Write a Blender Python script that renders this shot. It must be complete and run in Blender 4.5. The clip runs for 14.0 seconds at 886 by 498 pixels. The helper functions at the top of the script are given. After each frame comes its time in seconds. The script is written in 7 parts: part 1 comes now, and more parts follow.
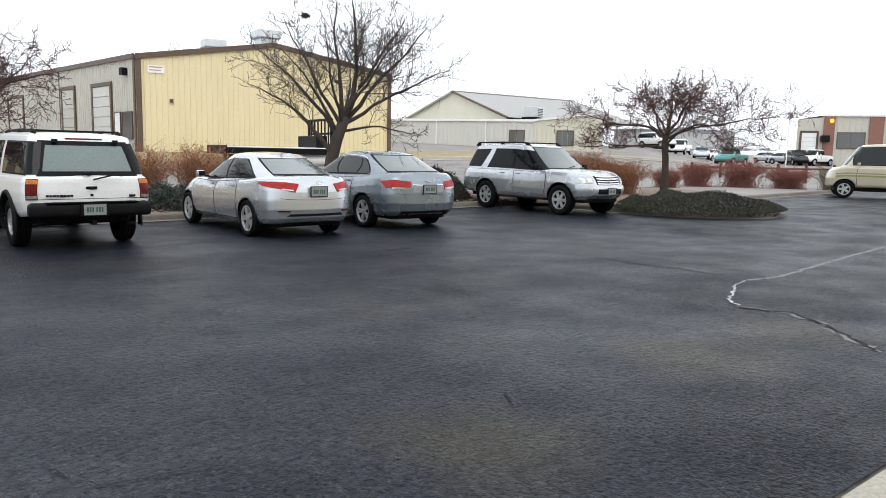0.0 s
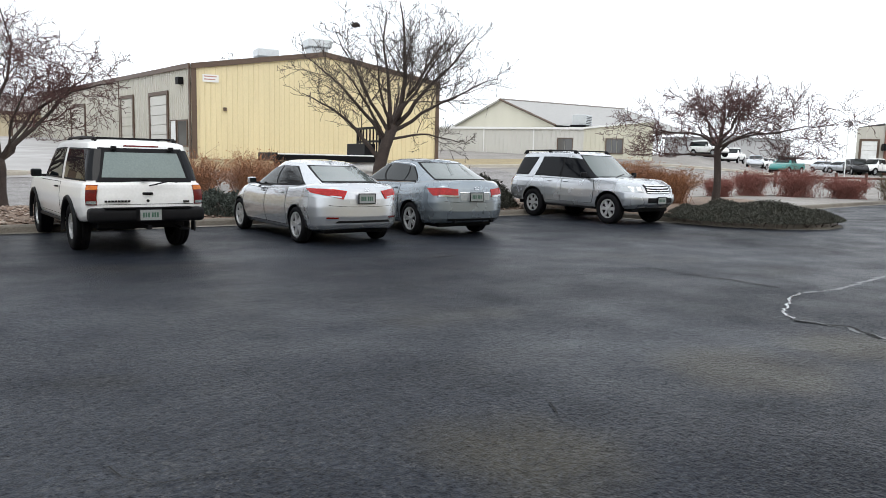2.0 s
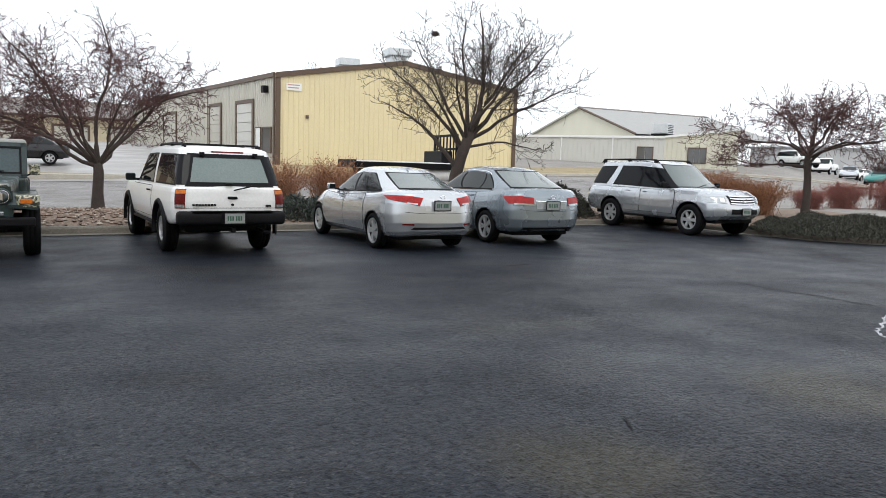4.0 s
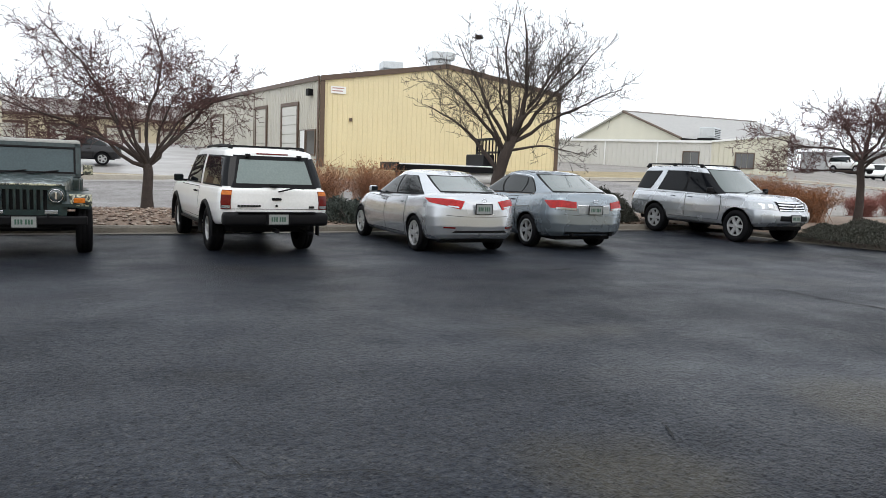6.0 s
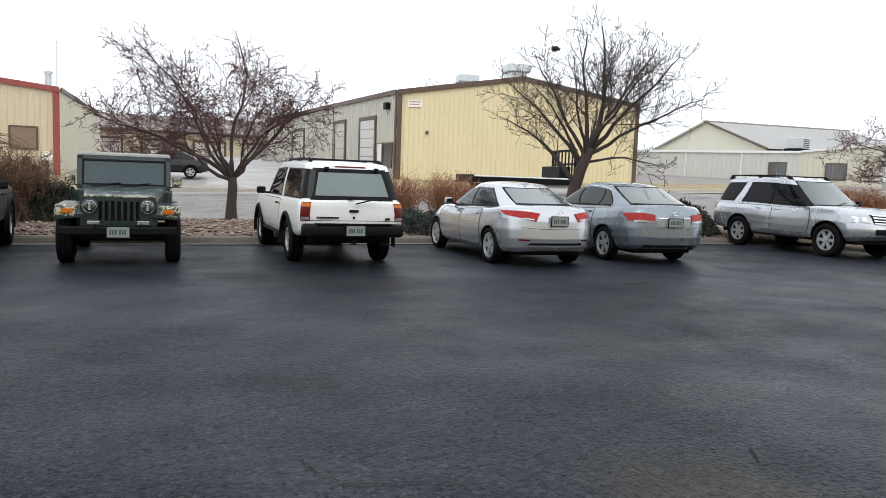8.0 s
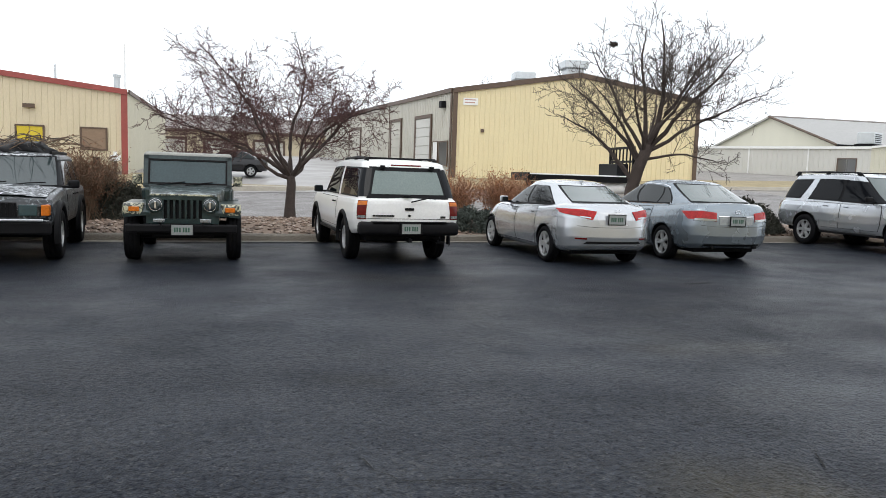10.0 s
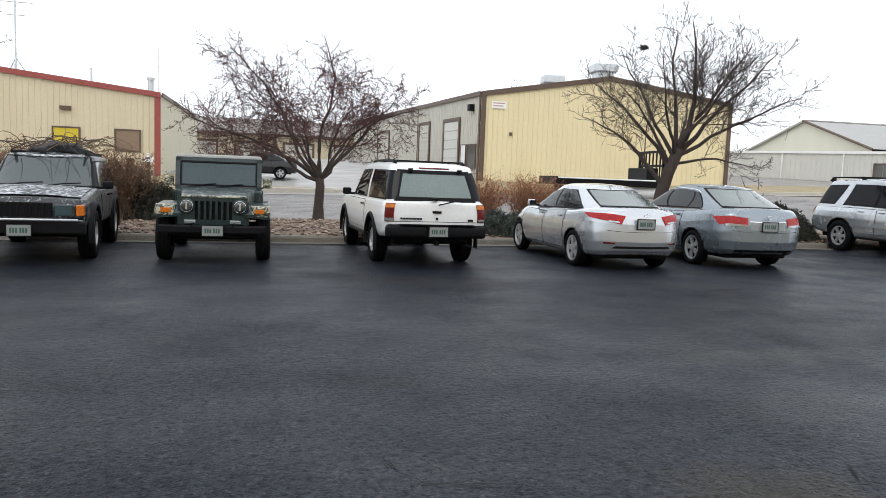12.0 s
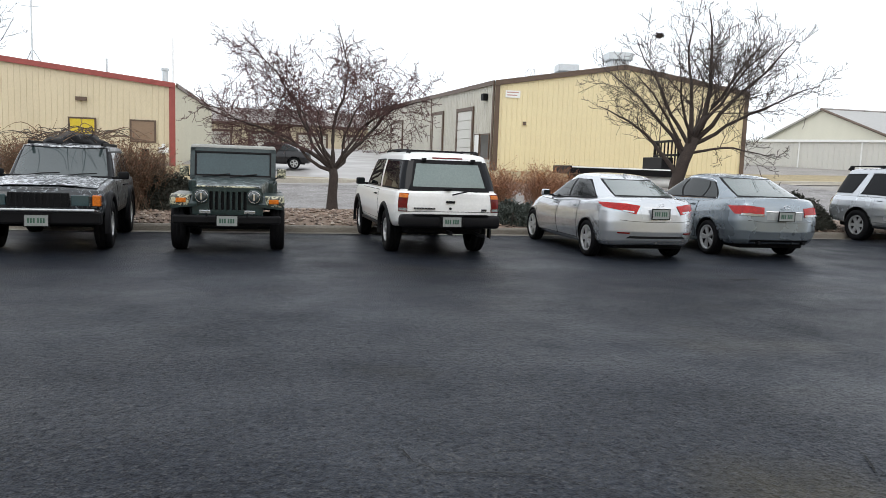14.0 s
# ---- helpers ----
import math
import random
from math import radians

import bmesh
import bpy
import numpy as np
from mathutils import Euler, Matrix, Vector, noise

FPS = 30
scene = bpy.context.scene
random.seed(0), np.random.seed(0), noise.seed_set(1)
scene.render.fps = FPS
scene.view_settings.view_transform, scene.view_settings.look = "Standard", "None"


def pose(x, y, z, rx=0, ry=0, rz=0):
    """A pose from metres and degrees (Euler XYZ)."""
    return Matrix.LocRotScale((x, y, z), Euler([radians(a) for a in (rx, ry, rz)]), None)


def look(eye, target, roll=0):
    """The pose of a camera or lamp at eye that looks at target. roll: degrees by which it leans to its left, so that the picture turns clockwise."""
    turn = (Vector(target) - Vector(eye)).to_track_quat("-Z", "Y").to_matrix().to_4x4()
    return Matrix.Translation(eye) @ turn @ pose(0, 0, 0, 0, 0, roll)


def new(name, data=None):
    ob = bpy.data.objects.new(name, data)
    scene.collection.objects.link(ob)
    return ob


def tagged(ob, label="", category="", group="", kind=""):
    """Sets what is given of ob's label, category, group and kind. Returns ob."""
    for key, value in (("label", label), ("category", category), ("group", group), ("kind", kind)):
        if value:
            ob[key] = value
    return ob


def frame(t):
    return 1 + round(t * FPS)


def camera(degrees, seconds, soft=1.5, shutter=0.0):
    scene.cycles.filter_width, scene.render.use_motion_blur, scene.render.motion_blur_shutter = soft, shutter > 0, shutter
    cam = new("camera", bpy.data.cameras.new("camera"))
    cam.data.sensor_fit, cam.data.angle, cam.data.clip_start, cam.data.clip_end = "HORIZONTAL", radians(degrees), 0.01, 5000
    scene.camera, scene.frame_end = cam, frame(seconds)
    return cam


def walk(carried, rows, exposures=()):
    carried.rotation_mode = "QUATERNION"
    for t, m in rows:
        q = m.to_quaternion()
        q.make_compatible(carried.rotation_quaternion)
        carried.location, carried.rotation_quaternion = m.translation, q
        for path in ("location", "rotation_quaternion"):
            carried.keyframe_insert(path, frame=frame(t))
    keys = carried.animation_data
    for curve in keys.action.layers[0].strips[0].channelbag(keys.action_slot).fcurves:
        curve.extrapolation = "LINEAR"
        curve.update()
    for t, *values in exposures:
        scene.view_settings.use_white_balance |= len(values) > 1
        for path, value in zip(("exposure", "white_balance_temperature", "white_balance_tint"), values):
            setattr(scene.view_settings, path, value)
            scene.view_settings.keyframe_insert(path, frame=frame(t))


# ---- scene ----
cam = camera(62.36, 14.0, soft=0.6)
EYE = (0.0, 0.0, 1.5)
# seconds, yaw, pitch, roll in degrees: the camera turns where it stands
TURNS = [
    (0, -39.27, -7.44, 1.20),
    (0.5, -38.31, -7.26, 1.18),
    (1, -37.45, -7.11, 1.29),
    (1.5, -36.68, -6.94, 1.27),
    (2, -35.61, -6.92, 1.37),
    (2.5, -34.31, -6.80, 1.52),
    (3, -32.65, -6.62, 1.71),
    (5.5, -27.01, -6.43, 2.16),
    (6, -26.51, -6.35, 2.31),
    (6.5, -25.85, -6.33, 2.09),
    (7, -24.39, -6.25, 2.17),
    (7.5, -22.41, -5.96, 2.42),
    (8, -20.61, -5.63, 2.15),
    (10.5, -15.47, -5.98, 2.00),
    (11, -14.69, -5.94, 2.04),
    (11.5, -14.31, -5.84, 2.05),
    (12, -14.15, -5.76, 2.25),
    (12.5, -13.88, -5.84, 2.39),
    (13, -13.72, -5.92, 2.34),
    (13.5, -13.43, -6.31, 2.17),
    (14, -13.12, -6.59, 2.13),
]
walk(cam, [(t, pose(*EYE, 90 + p, 0, yaw) @ pose(0, 0, 0, 0, 0, roll)) for t, yaw, p, roll in TURNS], [(0, 0.1), (2, 0.05), (3.2, 0.0), (14, 0.0)])

# ---- world, sun, light ----
world = bpy.data.worlds.new("overcast")
scene.world = world
world.use_nodes = True
wn, wl = world.node_tree.nodes, world.node_tree.links
sky = wn.new("ShaderNodeTexSky")
sky.sky_type, sky.sun_disc = "NISHITA", False
sky.sun_elevation, sky.sun_rotation = radians(32), radians(150)
sky.air_density, sky.dust_density = 1.0, 4.0
cloud = wn.new("ShaderNodeMix")
cloud.data_type = "RGBA"
cloud.inputs[0].default_value = 0.93
wl.new(sky.outputs[0], cloud.inputs[6])
cloud.inputs[7].default_value = (10.0, 10.5, 11.05, 1)
wl.new(cloud.outputs[2], wn["Background"].inputs[0])
wn["Background"].inputs[1].default_value = 0.142
sun = new("sun", bpy.data.lights.new("sun", "SUN"))
sun.data.energy, sun.data.angle, sun.data.color = 0.6, radians(25), (1.0, 0.97, 0.93)
sun.matrix_world = look((0, 0, 60), (18, 26, 20))


# ---- materials ----
def rgba(c):
    return (*c, 1.0)


def material(name, color, rough=0.6, metal=0.0, var=0.15, scale=3.0, fine=40.0, bump=0.0, bump_scale=60.0, coat=0.0,
             spec=0.5, trans=0.0, rough_var=0.0, tint=None, per=0.0, stretch=(1, 1, 1), alpha=1.0, ior=1.45):
    """Base colour varied at two scales, with roughness wear and fine relief."""
    m = bpy.data.materials.new(name)
    m.use_nodes = True
    n, l = m.node_tree.nodes, m.node_tree.links
    b = n["Principled BSDF"]
    b.inputs["Roughness"].default_value = rough
    b.inputs["Metallic"].default_value = metal
    b.inputs["Coat Weight"].default_value = coat
    b.inputs["Coat Roughness"].default_value = 0.06
    b.inputs["Specular IOR Level"].default_value = spec
    b.inputs["Transmission Weight"].default_value = trans
    b.inputs["IOR"].default_value = ior
    b.inputs["Base Color"].default_value = rgba(color)
    if var <= 0 and bump <= 0 and per <= 0:
        return m
    co = n.new("ShaderNodeTexCoord")
    mp = n.new("ShaderNodeMapping")
    mp.inputs["Scale"].default_value = stretch
    l.new(co.outputs["Object"], mp.inputs[0])
    big, small = n.new("ShaderNodeTexNoise"), n.new("ShaderNodeTexNoise")
    big.inputs["Scale"].default_value, big.inputs["Detail"].default_value = scale, 5
    small.inputs["Scale"].default_value, small.inputs["Detail"].default_value = fine, 3
    l.new(mp.outputs[0], big.inputs[0]), l.new(mp.outputs[0], small.inputs[0])
    mix = n.new("ShaderNodeMix")
    mix.data_type = "RGBA"
    l.new(big.outputs[0], mix.inputs[0])
    other = tint or tuple(min(1, c * (1 + 2 * var)) for c in color)
    mix.inputs[6].default_value = rgba(tuple(c * (1 - var) for c in color) if tint is None else color)
    mix.inputs[7].default_value = rgba(other)
    ramp = n.new("ShaderNodeMapRange")
    ramp.inputs[1].default_value, ramp.inputs[2].default_value = 0.3, 0.7
    ramp.inputs[3].default_value, ramp.inputs[4].default_value = 1 - var, 1 + var
    l.new(small.outputs[0], ramp.inputs[0])
    val = n.new("ShaderNodeHueSaturation")
    l.new(mix.outputs[2], val.inputs["Color"])
    l.new(ramp.outputs[0], val.inputs["Value"])
    last = val.outputs[0]
    if per > 0:
        info = n.new("ShaderNodeObjectInfo")
        rr = n.new("ShaderNodeMapRange")
        rr.inputs[3].default_value, rr.inputs[4].default_value = 1 - per, 1 + per
        l.new(info.outputs["Random"], rr.inputs[0])
        v2 = n.new("ShaderNodeHueSaturation")
        l.new(rr.outputs[0], v2.inputs["Value"]), l.new(last, v2.inputs["Color"])
        last = v2.outputs[0]
    l.new(last, b.inputs["Base Color"])
    if rough_var > 0:
        r2 = n.new("ShaderNodeMapRange")
        r2.inputs[1].default_value, r2.inputs[2].default_value = 0.35, 0.65
        r2.inputs[3].default_value, r2.inputs[4].default_value = max(0.02, rough - rough_var), min(1, rough + rough_var)
        l.new(big.outputs[0], r2.inputs[0]), l.new(r2.outputs[0], b.inputs["Roughness"])
    if bump > 0:
        bt, bn = n.new("ShaderNodeTexNoise"), n.new("ShaderNodeBump")
        bt.inputs["Scale"].default_value, bt.inputs["Detail"].default_value = bump_scale, 4
        l.new(mp.outputs[0], bt.inputs[0])
        bn.inputs["Strength"].default_value, bn.inputs["Distance"].default_value = bump, 0.02
        l.new(bt.outputs[0], bn.inputs["Height"]), l.new(bn.outputs[0], b.inputs["Normal"])
    return m


def emit(name, color, strength):
    m = material(name, color, 0.4, var=0)
    b = m.node_tree.nodes["Principled BSDF"]
    b.inputs["Emission Color"].default_value, b.inputs["Emission Strength"].default_value = rgba(color), strength
    return m


def asphalt(name, dark, light, rough_lo, rough_hi, tan=None, spec=0.4, stains=()):
    """Wet coarse asphalt: stone grain, damp and dry patches, worn aggregate."""
    m = bpy.data.materials.new(name)
    m.use_nodes = True
    n, l = m.node_tree.nodes, m.node_tree.links
    b = n["Principled BSDF"]
    b.inputs["Specular IOR Level"].default_value = spec
    co = n.new("ShaderNodeTexCoord")

    def noise_at(scale, detail, stretch=(1, 1, 1)):
        mp, t = n.new("ShaderNodeMapping"), n.new("ShaderNodeTexNoise")
        mp.inputs["Scale"].default_value = stretch
        l.new(co.outputs["Object"], mp.inputs[0]), l.new(mp.outputs[0], t.inputs[0])
        t.inputs["Scale"].default_value, t.inputs["Detail"].default_value = scale, detail
        return t.outputs[0]

    def span(src, a, c, lo, hi):
        r = n.new("ShaderNodeMapRange")
        for k, v in zip((1, 2, 3, 4), (a, c, lo, hi)):
            r.inputs[k].default_value = v
        l.new(src, r.inputs[0])
        return r.outputs[0]

    def blend(fac, c1, c2):
        x = n.new("ShaderNodeMix")
        x.data_type = "RGBA"
        l.new(fac, x.inputs[0])
        for k, c in ((6, c1), (7, c2)):
            if isinstance(c, tuple):
                x.inputs[k].default_value = rgba(c)
            else:
                l.new(c, x.inputs[k])
        return x.outputs[2]

    patch, mid, streak = noise_at(0.20, 5), noise_at(1.1, 6), noise_at(0.55, 6, (0.6, 1.5, 1))
    clump = noise_at(13.0, 5)
    vor, chip = n.new("ShaderNodeTexVoronoi"), n.new("ShaderNodeTexVoronoi")
    vor.inputs["Scale"].default_value, chip.inputs["Scale"].default_value = 80, 34
    stone = n.new("ShaderNodeTexNoise")
    stone.inputs["Scale"].default_value, stone.inputs["Detail"].default_value = 30, 6
    for t in (vor.inputs["Vector"], chip.inputs["Vector"], stone.inputs[0]):
        l.new(co.outputs["Object"], t)
    c = blend(span(patch, 0.38, 0.62, 0, 1), dark, light)
    if tan:
        c = blend(span(noise_at(0.35, 3, (1, 1.6, 1)), 0.57, 0.74, 0, 0.6), c, tan)
    for x, y, reach in stains:
        far, sway = n.new("ShaderNodeVectorMath"), n.new("ShaderNodeMath")
        far.operation, far.inputs[1].default_value = "DISTANCE", (x, y, 0)
        l.new(co.outputs["Object"], far.inputs[0])
        sway.operation = "ADD"
        l.new(far.outputs["Value"], sway.inputs[0]), l.new(span(mid, 0.3, 0.7, -0.4 * reach, 0.4 * reach), sway.inputs[1])
        c = blend(span(sway.outputs[0], 0.35 * reach, 1.1 * reach, 0.85, 0.0), c, tan)
    c = blend(span(stone.outputs[0], 0.52, 0.70, 0, 0.4), c, tuple(min(1, 2.6 * v) for v in light))
    c = blend(span(clump, 0.50, 0.66, 0, 0.35), c, tuple(0.35 * v for v in dark))
    c = blend(span(mid, 0.55, 0.75, 0, 0.4), c, tuple(0.6 * v for v in dark))
    sep, sep2 = n.new("ShaderNodeSeparateColor"), n.new("ShaderNodeSeparateColor")
    l.new(vor.outputs["Color"], sep.inputs[0]), l.new(chip.outputs["Color"], sep2.inputs[0])
    c = blend(span(sep.outputs[0], 0.955, 0.965, 0, 0.6), c, tuple(min(1, 3.6 * v) for v in (light[1],) * 3))
    c = blend(span(sep.outputs[1], 0.88, 0.90, 0, 0.85), c, tuple(0.2 * v for v in dark))
    c = blend(span(sep2.outputs[0], 0.988, 0.992, 0, 0.4), c, tuple(min(1, 3.6 * v) for v in (light[1],) * 3))
    l.new(c, b.inputs["Base Color"])
    l.new(span(mid, 0.36, 0.64, rough_lo, rough_hi), b.inputs["Roughness"])
    wet, grit = n.new("ShaderNodeMath"), n.new("ShaderNodeMath")
    wet.operation = grit.operation = "MULTIPLY"
    l.new(span(streak, 0.38, 0.64, 0.55, 1.0), wet.inputs[0])
    l.new(span(patch, 0.36, 0.62, 0.75 * spec, 1.45 * spec), wet.inputs[1])
    l.new(wet.outputs[0], grit.inputs[0])
    l.new(span(clump, 0.36, 0.62, 1.2, 0.75), grit.inputs[1])
    glint = n.new("ShaderNodeMath")
    glint.operation = "MULTIPLY"
    l.new(grit.outputs[0], glint.inputs[0])
    l.new(span(stone.outputs[0], 0.36, 0.47, 0.35, 1.12), glint.inputs[1])
    l.new(glint.outputs[0], b.inputs["Specular IOR Level"])
    bn, b2, b3 = n.new("ShaderNodeBump"), n.new("ShaderNodeBump"), n.new("ShaderNodeBump")
    bn.inputs["Strength"].default_value, bn.inputs["Distance"].default_value = 0.45, 0.010
    l.new(vor.outputs["Distance"], bn.inputs["Height"])
    b2.inputs["Strength"].default_value, b2.inputs["Distance"].default_value = 0.6, 0.025
    l.new(stone.outputs[0], b2.inputs["Height"]), l.new(bn.outputs[0], b2.inputs["Normal"])
    b3.inputs["Strength"].default_value, b3.inputs["Distance"].default_value = 0.12, 0.03
    l.new(clump, b3.inputs["Height"]), l.new(b2.outputs[0], b3.inputs["Normal"])
    l.new(b3.outputs[0], b.inputs["Normal"])
    return m


WET = asphalt("wet_asphalt", (0.0075, 0.0095, 0.0150), (0.019, 0.0235, 0.0330), 0.36, 0.50, (0.034, 0.030, 0.020), 0.165, ((4.95, 2.95, 0.75), (2.6, 2.65, 0.6), (6.4, 2.9, 0.6)))
ROAD = asphalt("damp_road", (0.155, 0.142, 0.136), (0.19, 0.175, 0.168), 0.45, 0.65)
CONCRETE = material("concrete", (0.36, 0.33, 0.28), 0.75, var=0.2, scale=1.5, bump=0.2)
KERB = material("kerb_concrete", (0.16, 0.142, 0.118), 0.7, var=0.3, scale=2.5, bump=0.25)
DIRT = material("gravel_dirt", (0.225, 0.21, 0.195), 0.9, var=0.3, scale=0.4, fine=9, bump=0.4, bump_scale=25)
VERGE = material("dry_grass", (0.27, 0.22, 0.13), 0.95, var=0.3, scale=0.7, fine=12, bump=0.6, bump_scale=30)
MULCH = material("mulch", (0.17, 0.125, 0.095), 0.9, var=0.45, scale=3, fine=25, bump=0.9, bump_scale=30)
SIDING_Y = material("pale_yellow_siding", (0.72, 0.62, 0.39), 0.5, var=0.05, scale=0.8, stretch=(1, 1, 0.2))
SIDING_G = material("grey_beige_siding", (0.50, 0.48, 0.42), 0.5, var=0.06, scale=0.8, stretch=(1, 1, 0.2))
SIDING_T = material("tan_siding", (0.60, 0.52, 0.37), 0.5, var=0.06, scale=0.8, stretch=(1, 1, 0.2))
SIDING_W = material("off_white_siding", (0.57, 0.56, 0.52), 0.55, var=0.05, scale=0.7, stretch=(1, 1, 0.2))
SIDING_P = material("pale_cream_siding", (0.61, 0.585, 0.48), 0.55, var=0.05, scale=0.7, stretch=(1, 1, 0.2))
BROWN = material("brown_trim", (0.10, 0.065, 0.045), 0.5, var=0.1)
REDTRIM = material("red_trim", (0.27, 0.06, 0.05), 0.5, var=0.15)
ROOFGREY = material("grey_metal_roof", (0.30, 0.305, 0.31), 0.75, var=0.12, scale=0.6, rough_var=0.1)
ROOFPALE = material("pale_weathered_metal_roof", (0.36, 0.355, 0.345), 0.75, var=0.09, scale=0.5, fine=5, rough_var=0.1)
ROOFBROWN = material("brown_grey_roof", (0.24, 0.215, 0.20), 0.7, var=0.15, scale=0.5)
WHITE = material("white_painted_metal", (0.78, 0.78, 0.76), 0.45, var=0.05)
GALV = material("galvanised_steel", (0.52, 0.54, 0.55), 0.4, metal=0.7, var=0.12)
DARKGLASS = material("dark_window_glass", (0.035, 0.04, 0.045), 0.06, var=0, spec=0.9)
WINGLASS = material("building_window", (0.10, 0.10, 0.10), 0.08, var=0, spec=0.7)
RUBBER = material("tyre_rubber", (0.006, 0.006, 0.007), 0.75, var=0.2, scale=9, spec=0.12)
BLACKP = material("black_plastic", (0.006, 0.006, 0.007), 0.55, var=0.2, scale=8, spec=0.17)
ALLOY = material("alloy_rim", (0.44, 0.45, 0.46), 0.32, metal=0.5, var=0.12, scale=6)
CHROME = material("chrome", (0.72, 0.72, 0.74), 0.12, metal=1.0, var=0)
BARK = material("bark", (0.048, 0.036, 0.031), 0.9, var=0.35, scale=6, fine=60, bump=0.8, bump_scale=45)
TWIG = material("twig_bark", (0.080, 0.040, 0.037), 0.85, var=0.3, scale=4)
TWIGDARK = material("dark_twig_bark", (0.06, 0.047, 0.04), 0.85, var=0.3, scale=4)


# ---- helpers for building ----
def mesh_from(verts, faces, name="m"):
    me = bpy.data.meshes.new(name)
    me.from_pydata([tuple(v) for v in verts], [], faces)
    me.update()
    return me


def part(name, src, mat, parent=None, label="", smooth=False, place=None):
    """One mesh object from a bmesh, or from (vertices, faces), under its thing."""
    if isinstance(src, bmesh.types.BMesh):
        me = bpy.data.meshes.new(name)
        src.to_mesh(me)
        src.free()
    elif isinstance(src, bpy.types.Mesh):
        me = src
    else:
        me = mesh_from(*src, name=name)
    if mat is not None and not me.materials:
        for m in mat if isinstance(mat, (list, tuple)) else [mat]:
            me.materials.append(m)
    if smooth:
        me.polygons.foreach_set("use_smooth", [True] * len(me.polygons))
    ob = new(name, me)
    if parent is not None:
        ob.parent = parent
    if place is not None:
        ob.matrix_basis = place
    if label:
        ob["label"] = label
    return ob


def thing(name, label, category, group="", at=None, kind=""):
    ob = new(name)
    ob.empty_display_size = 0.2
    tagged(ob, label, category, group, kind)
    if at is not None:
        ob.matrix_basis = at
    return ob


def add_box(bm, lo, hi, m=None):
    vs = [bm.verts.new((x, y, z)) for x in (lo[0], hi[0]) for y in (lo[1], hi[1]) for z in (lo[2], hi[2])]
    for f in ((0, 1, 3, 2), (4, 6, 7, 5), (0, 4, 5, 1), (2, 3, 7, 6), (0, 2, 6, 4), (1, 5, 7, 3)):
        bm.faces.new([vs[i] for i in f])
    if m is not None:
        for v in vs:
            v.co = m @ v.co
    return vs


def box(lo, hi, bevel=0.0, m=None, seg=2):
    bm = bmesh.new()
    add_box(bm, lo, hi, m)
    if bevel > 0:
        bmesh.ops.bevel(bm, geom=bm.edges[:] , offset=bevel, segments=seg, affect="EDGES", profile=0.5)
    return bm


def tube(points, radii, sides=8, caps=True):
    """Vertices and faces of a round bar along points."""
    pts = [Vector(p) for p in points]
    verts, faces = [], []
    up = Vector((0, 0, 1))
    for i, p in enumerate(pts):
        d = (pts[min(i + 1, len(pts) - 1)] - pts[max(i - 1, 0)]).normalized()
        a = d.cross(up if abs(d.z) < 0.9 else Vector((1, 0, 0))).normalized()
        b = d.cross(a)
        r = radii[i] if hasattr(radii, "__len__") else radii
        for k in range(sides):
            t = 2 * math.pi * k / sides
            verts.append(p + (a * math.cos(t) + b * math.sin(t)) * r)
    for i in range(len(pts) - 1):
        for k in range(sides):
            k2 = (k + 1) % sides
            faces.append((i * sides + k, i * sides + k2, (i + 1) * sides + k2, (i + 1) * sides + k))
    if caps:
        faces.append(tuple(range(sides))[::-1])
        faces.append(tuple(range((len(pts) - 1) * sides, len(pts) * sides)))
    return verts, faces


def merged(*meshes):
    verts, faces = [], []
    for v, f in meshes:
        base = len(verts)
        verts += list(v)
        faces += [tuple(i + base for i in face) for face in f]
    return verts, faces


# ---- ground ----
RISE = ((-500, 20, 29, 33, 37, 42, 49, 64, 120, 900), (0, 0, 0.25, 0.55, 1.0, 1.3, 1.7, 2.6, 3.2, 3.6))


def ground_z(x, y):
    """Height of the land: flat in the car park, rising past the street, more gently to the east."""
    z = float(np.interp(0.85 * y + 0.35 * x, *RISE))
    east = float(np.interp(math.hypot(x, y), (30, 60, 105, 300, 900), (0, 0.7, 1.15, 2.2, 3.4)))
    fade = min(1.0, max(0.0, (y - 0.6 * x + 2) / 10)) if x > 0 else 1.0
    return (fade * z + (1 - fade) * min(z, east)) * min(1.0, max(0.0, (y - 20.0) / 5))


def sheet(xs, ys, z, lift=0.0):
    verts = [(x, y, z(x, y) + lift) for y in ys for x in xs]
    w = len(xs)
    faces = [(j * w + i, j * w + i + 1, (j + 1) * w + i + 1, (j + 1) * w + i) for j in range(len(ys) - 1) for i in range(w - 1)]
    return verts, faces


def steps(*spans):
    out = []
    for a, b, n in spans:
        out += [a + (b - a) * k / n for k in range(n)]
    return out + [spans[-1][1]]


XS = steps((-700, -60, 8), (-60, 110, 85), (110, 900, 10))
tagged(part("ground", sheet(XS, steps((-400, -10, 4), (-10, 120, 65), (120, 900, 10)), ground_z, -0.035), DIRT, smooth=True),
       "pale damp gravel and dirt ground", "ground", kind="structure")
tagged(part("car_park_pavement", sheet(steps((-45, 75, 60)), steps((1.3, 20.4, 12)), lambda x, y: 0.0), WET),
       "wet dark asphalt of the car park", "pavement", kind="structure")
tagged(part("street", sheet(steps((-160, 27, 80)), steps((20.4, 34.5, 14)), ground_z, 0.012), ROAD, smooth=True),
       "damp grey asphalt street", "road", kind="structure")


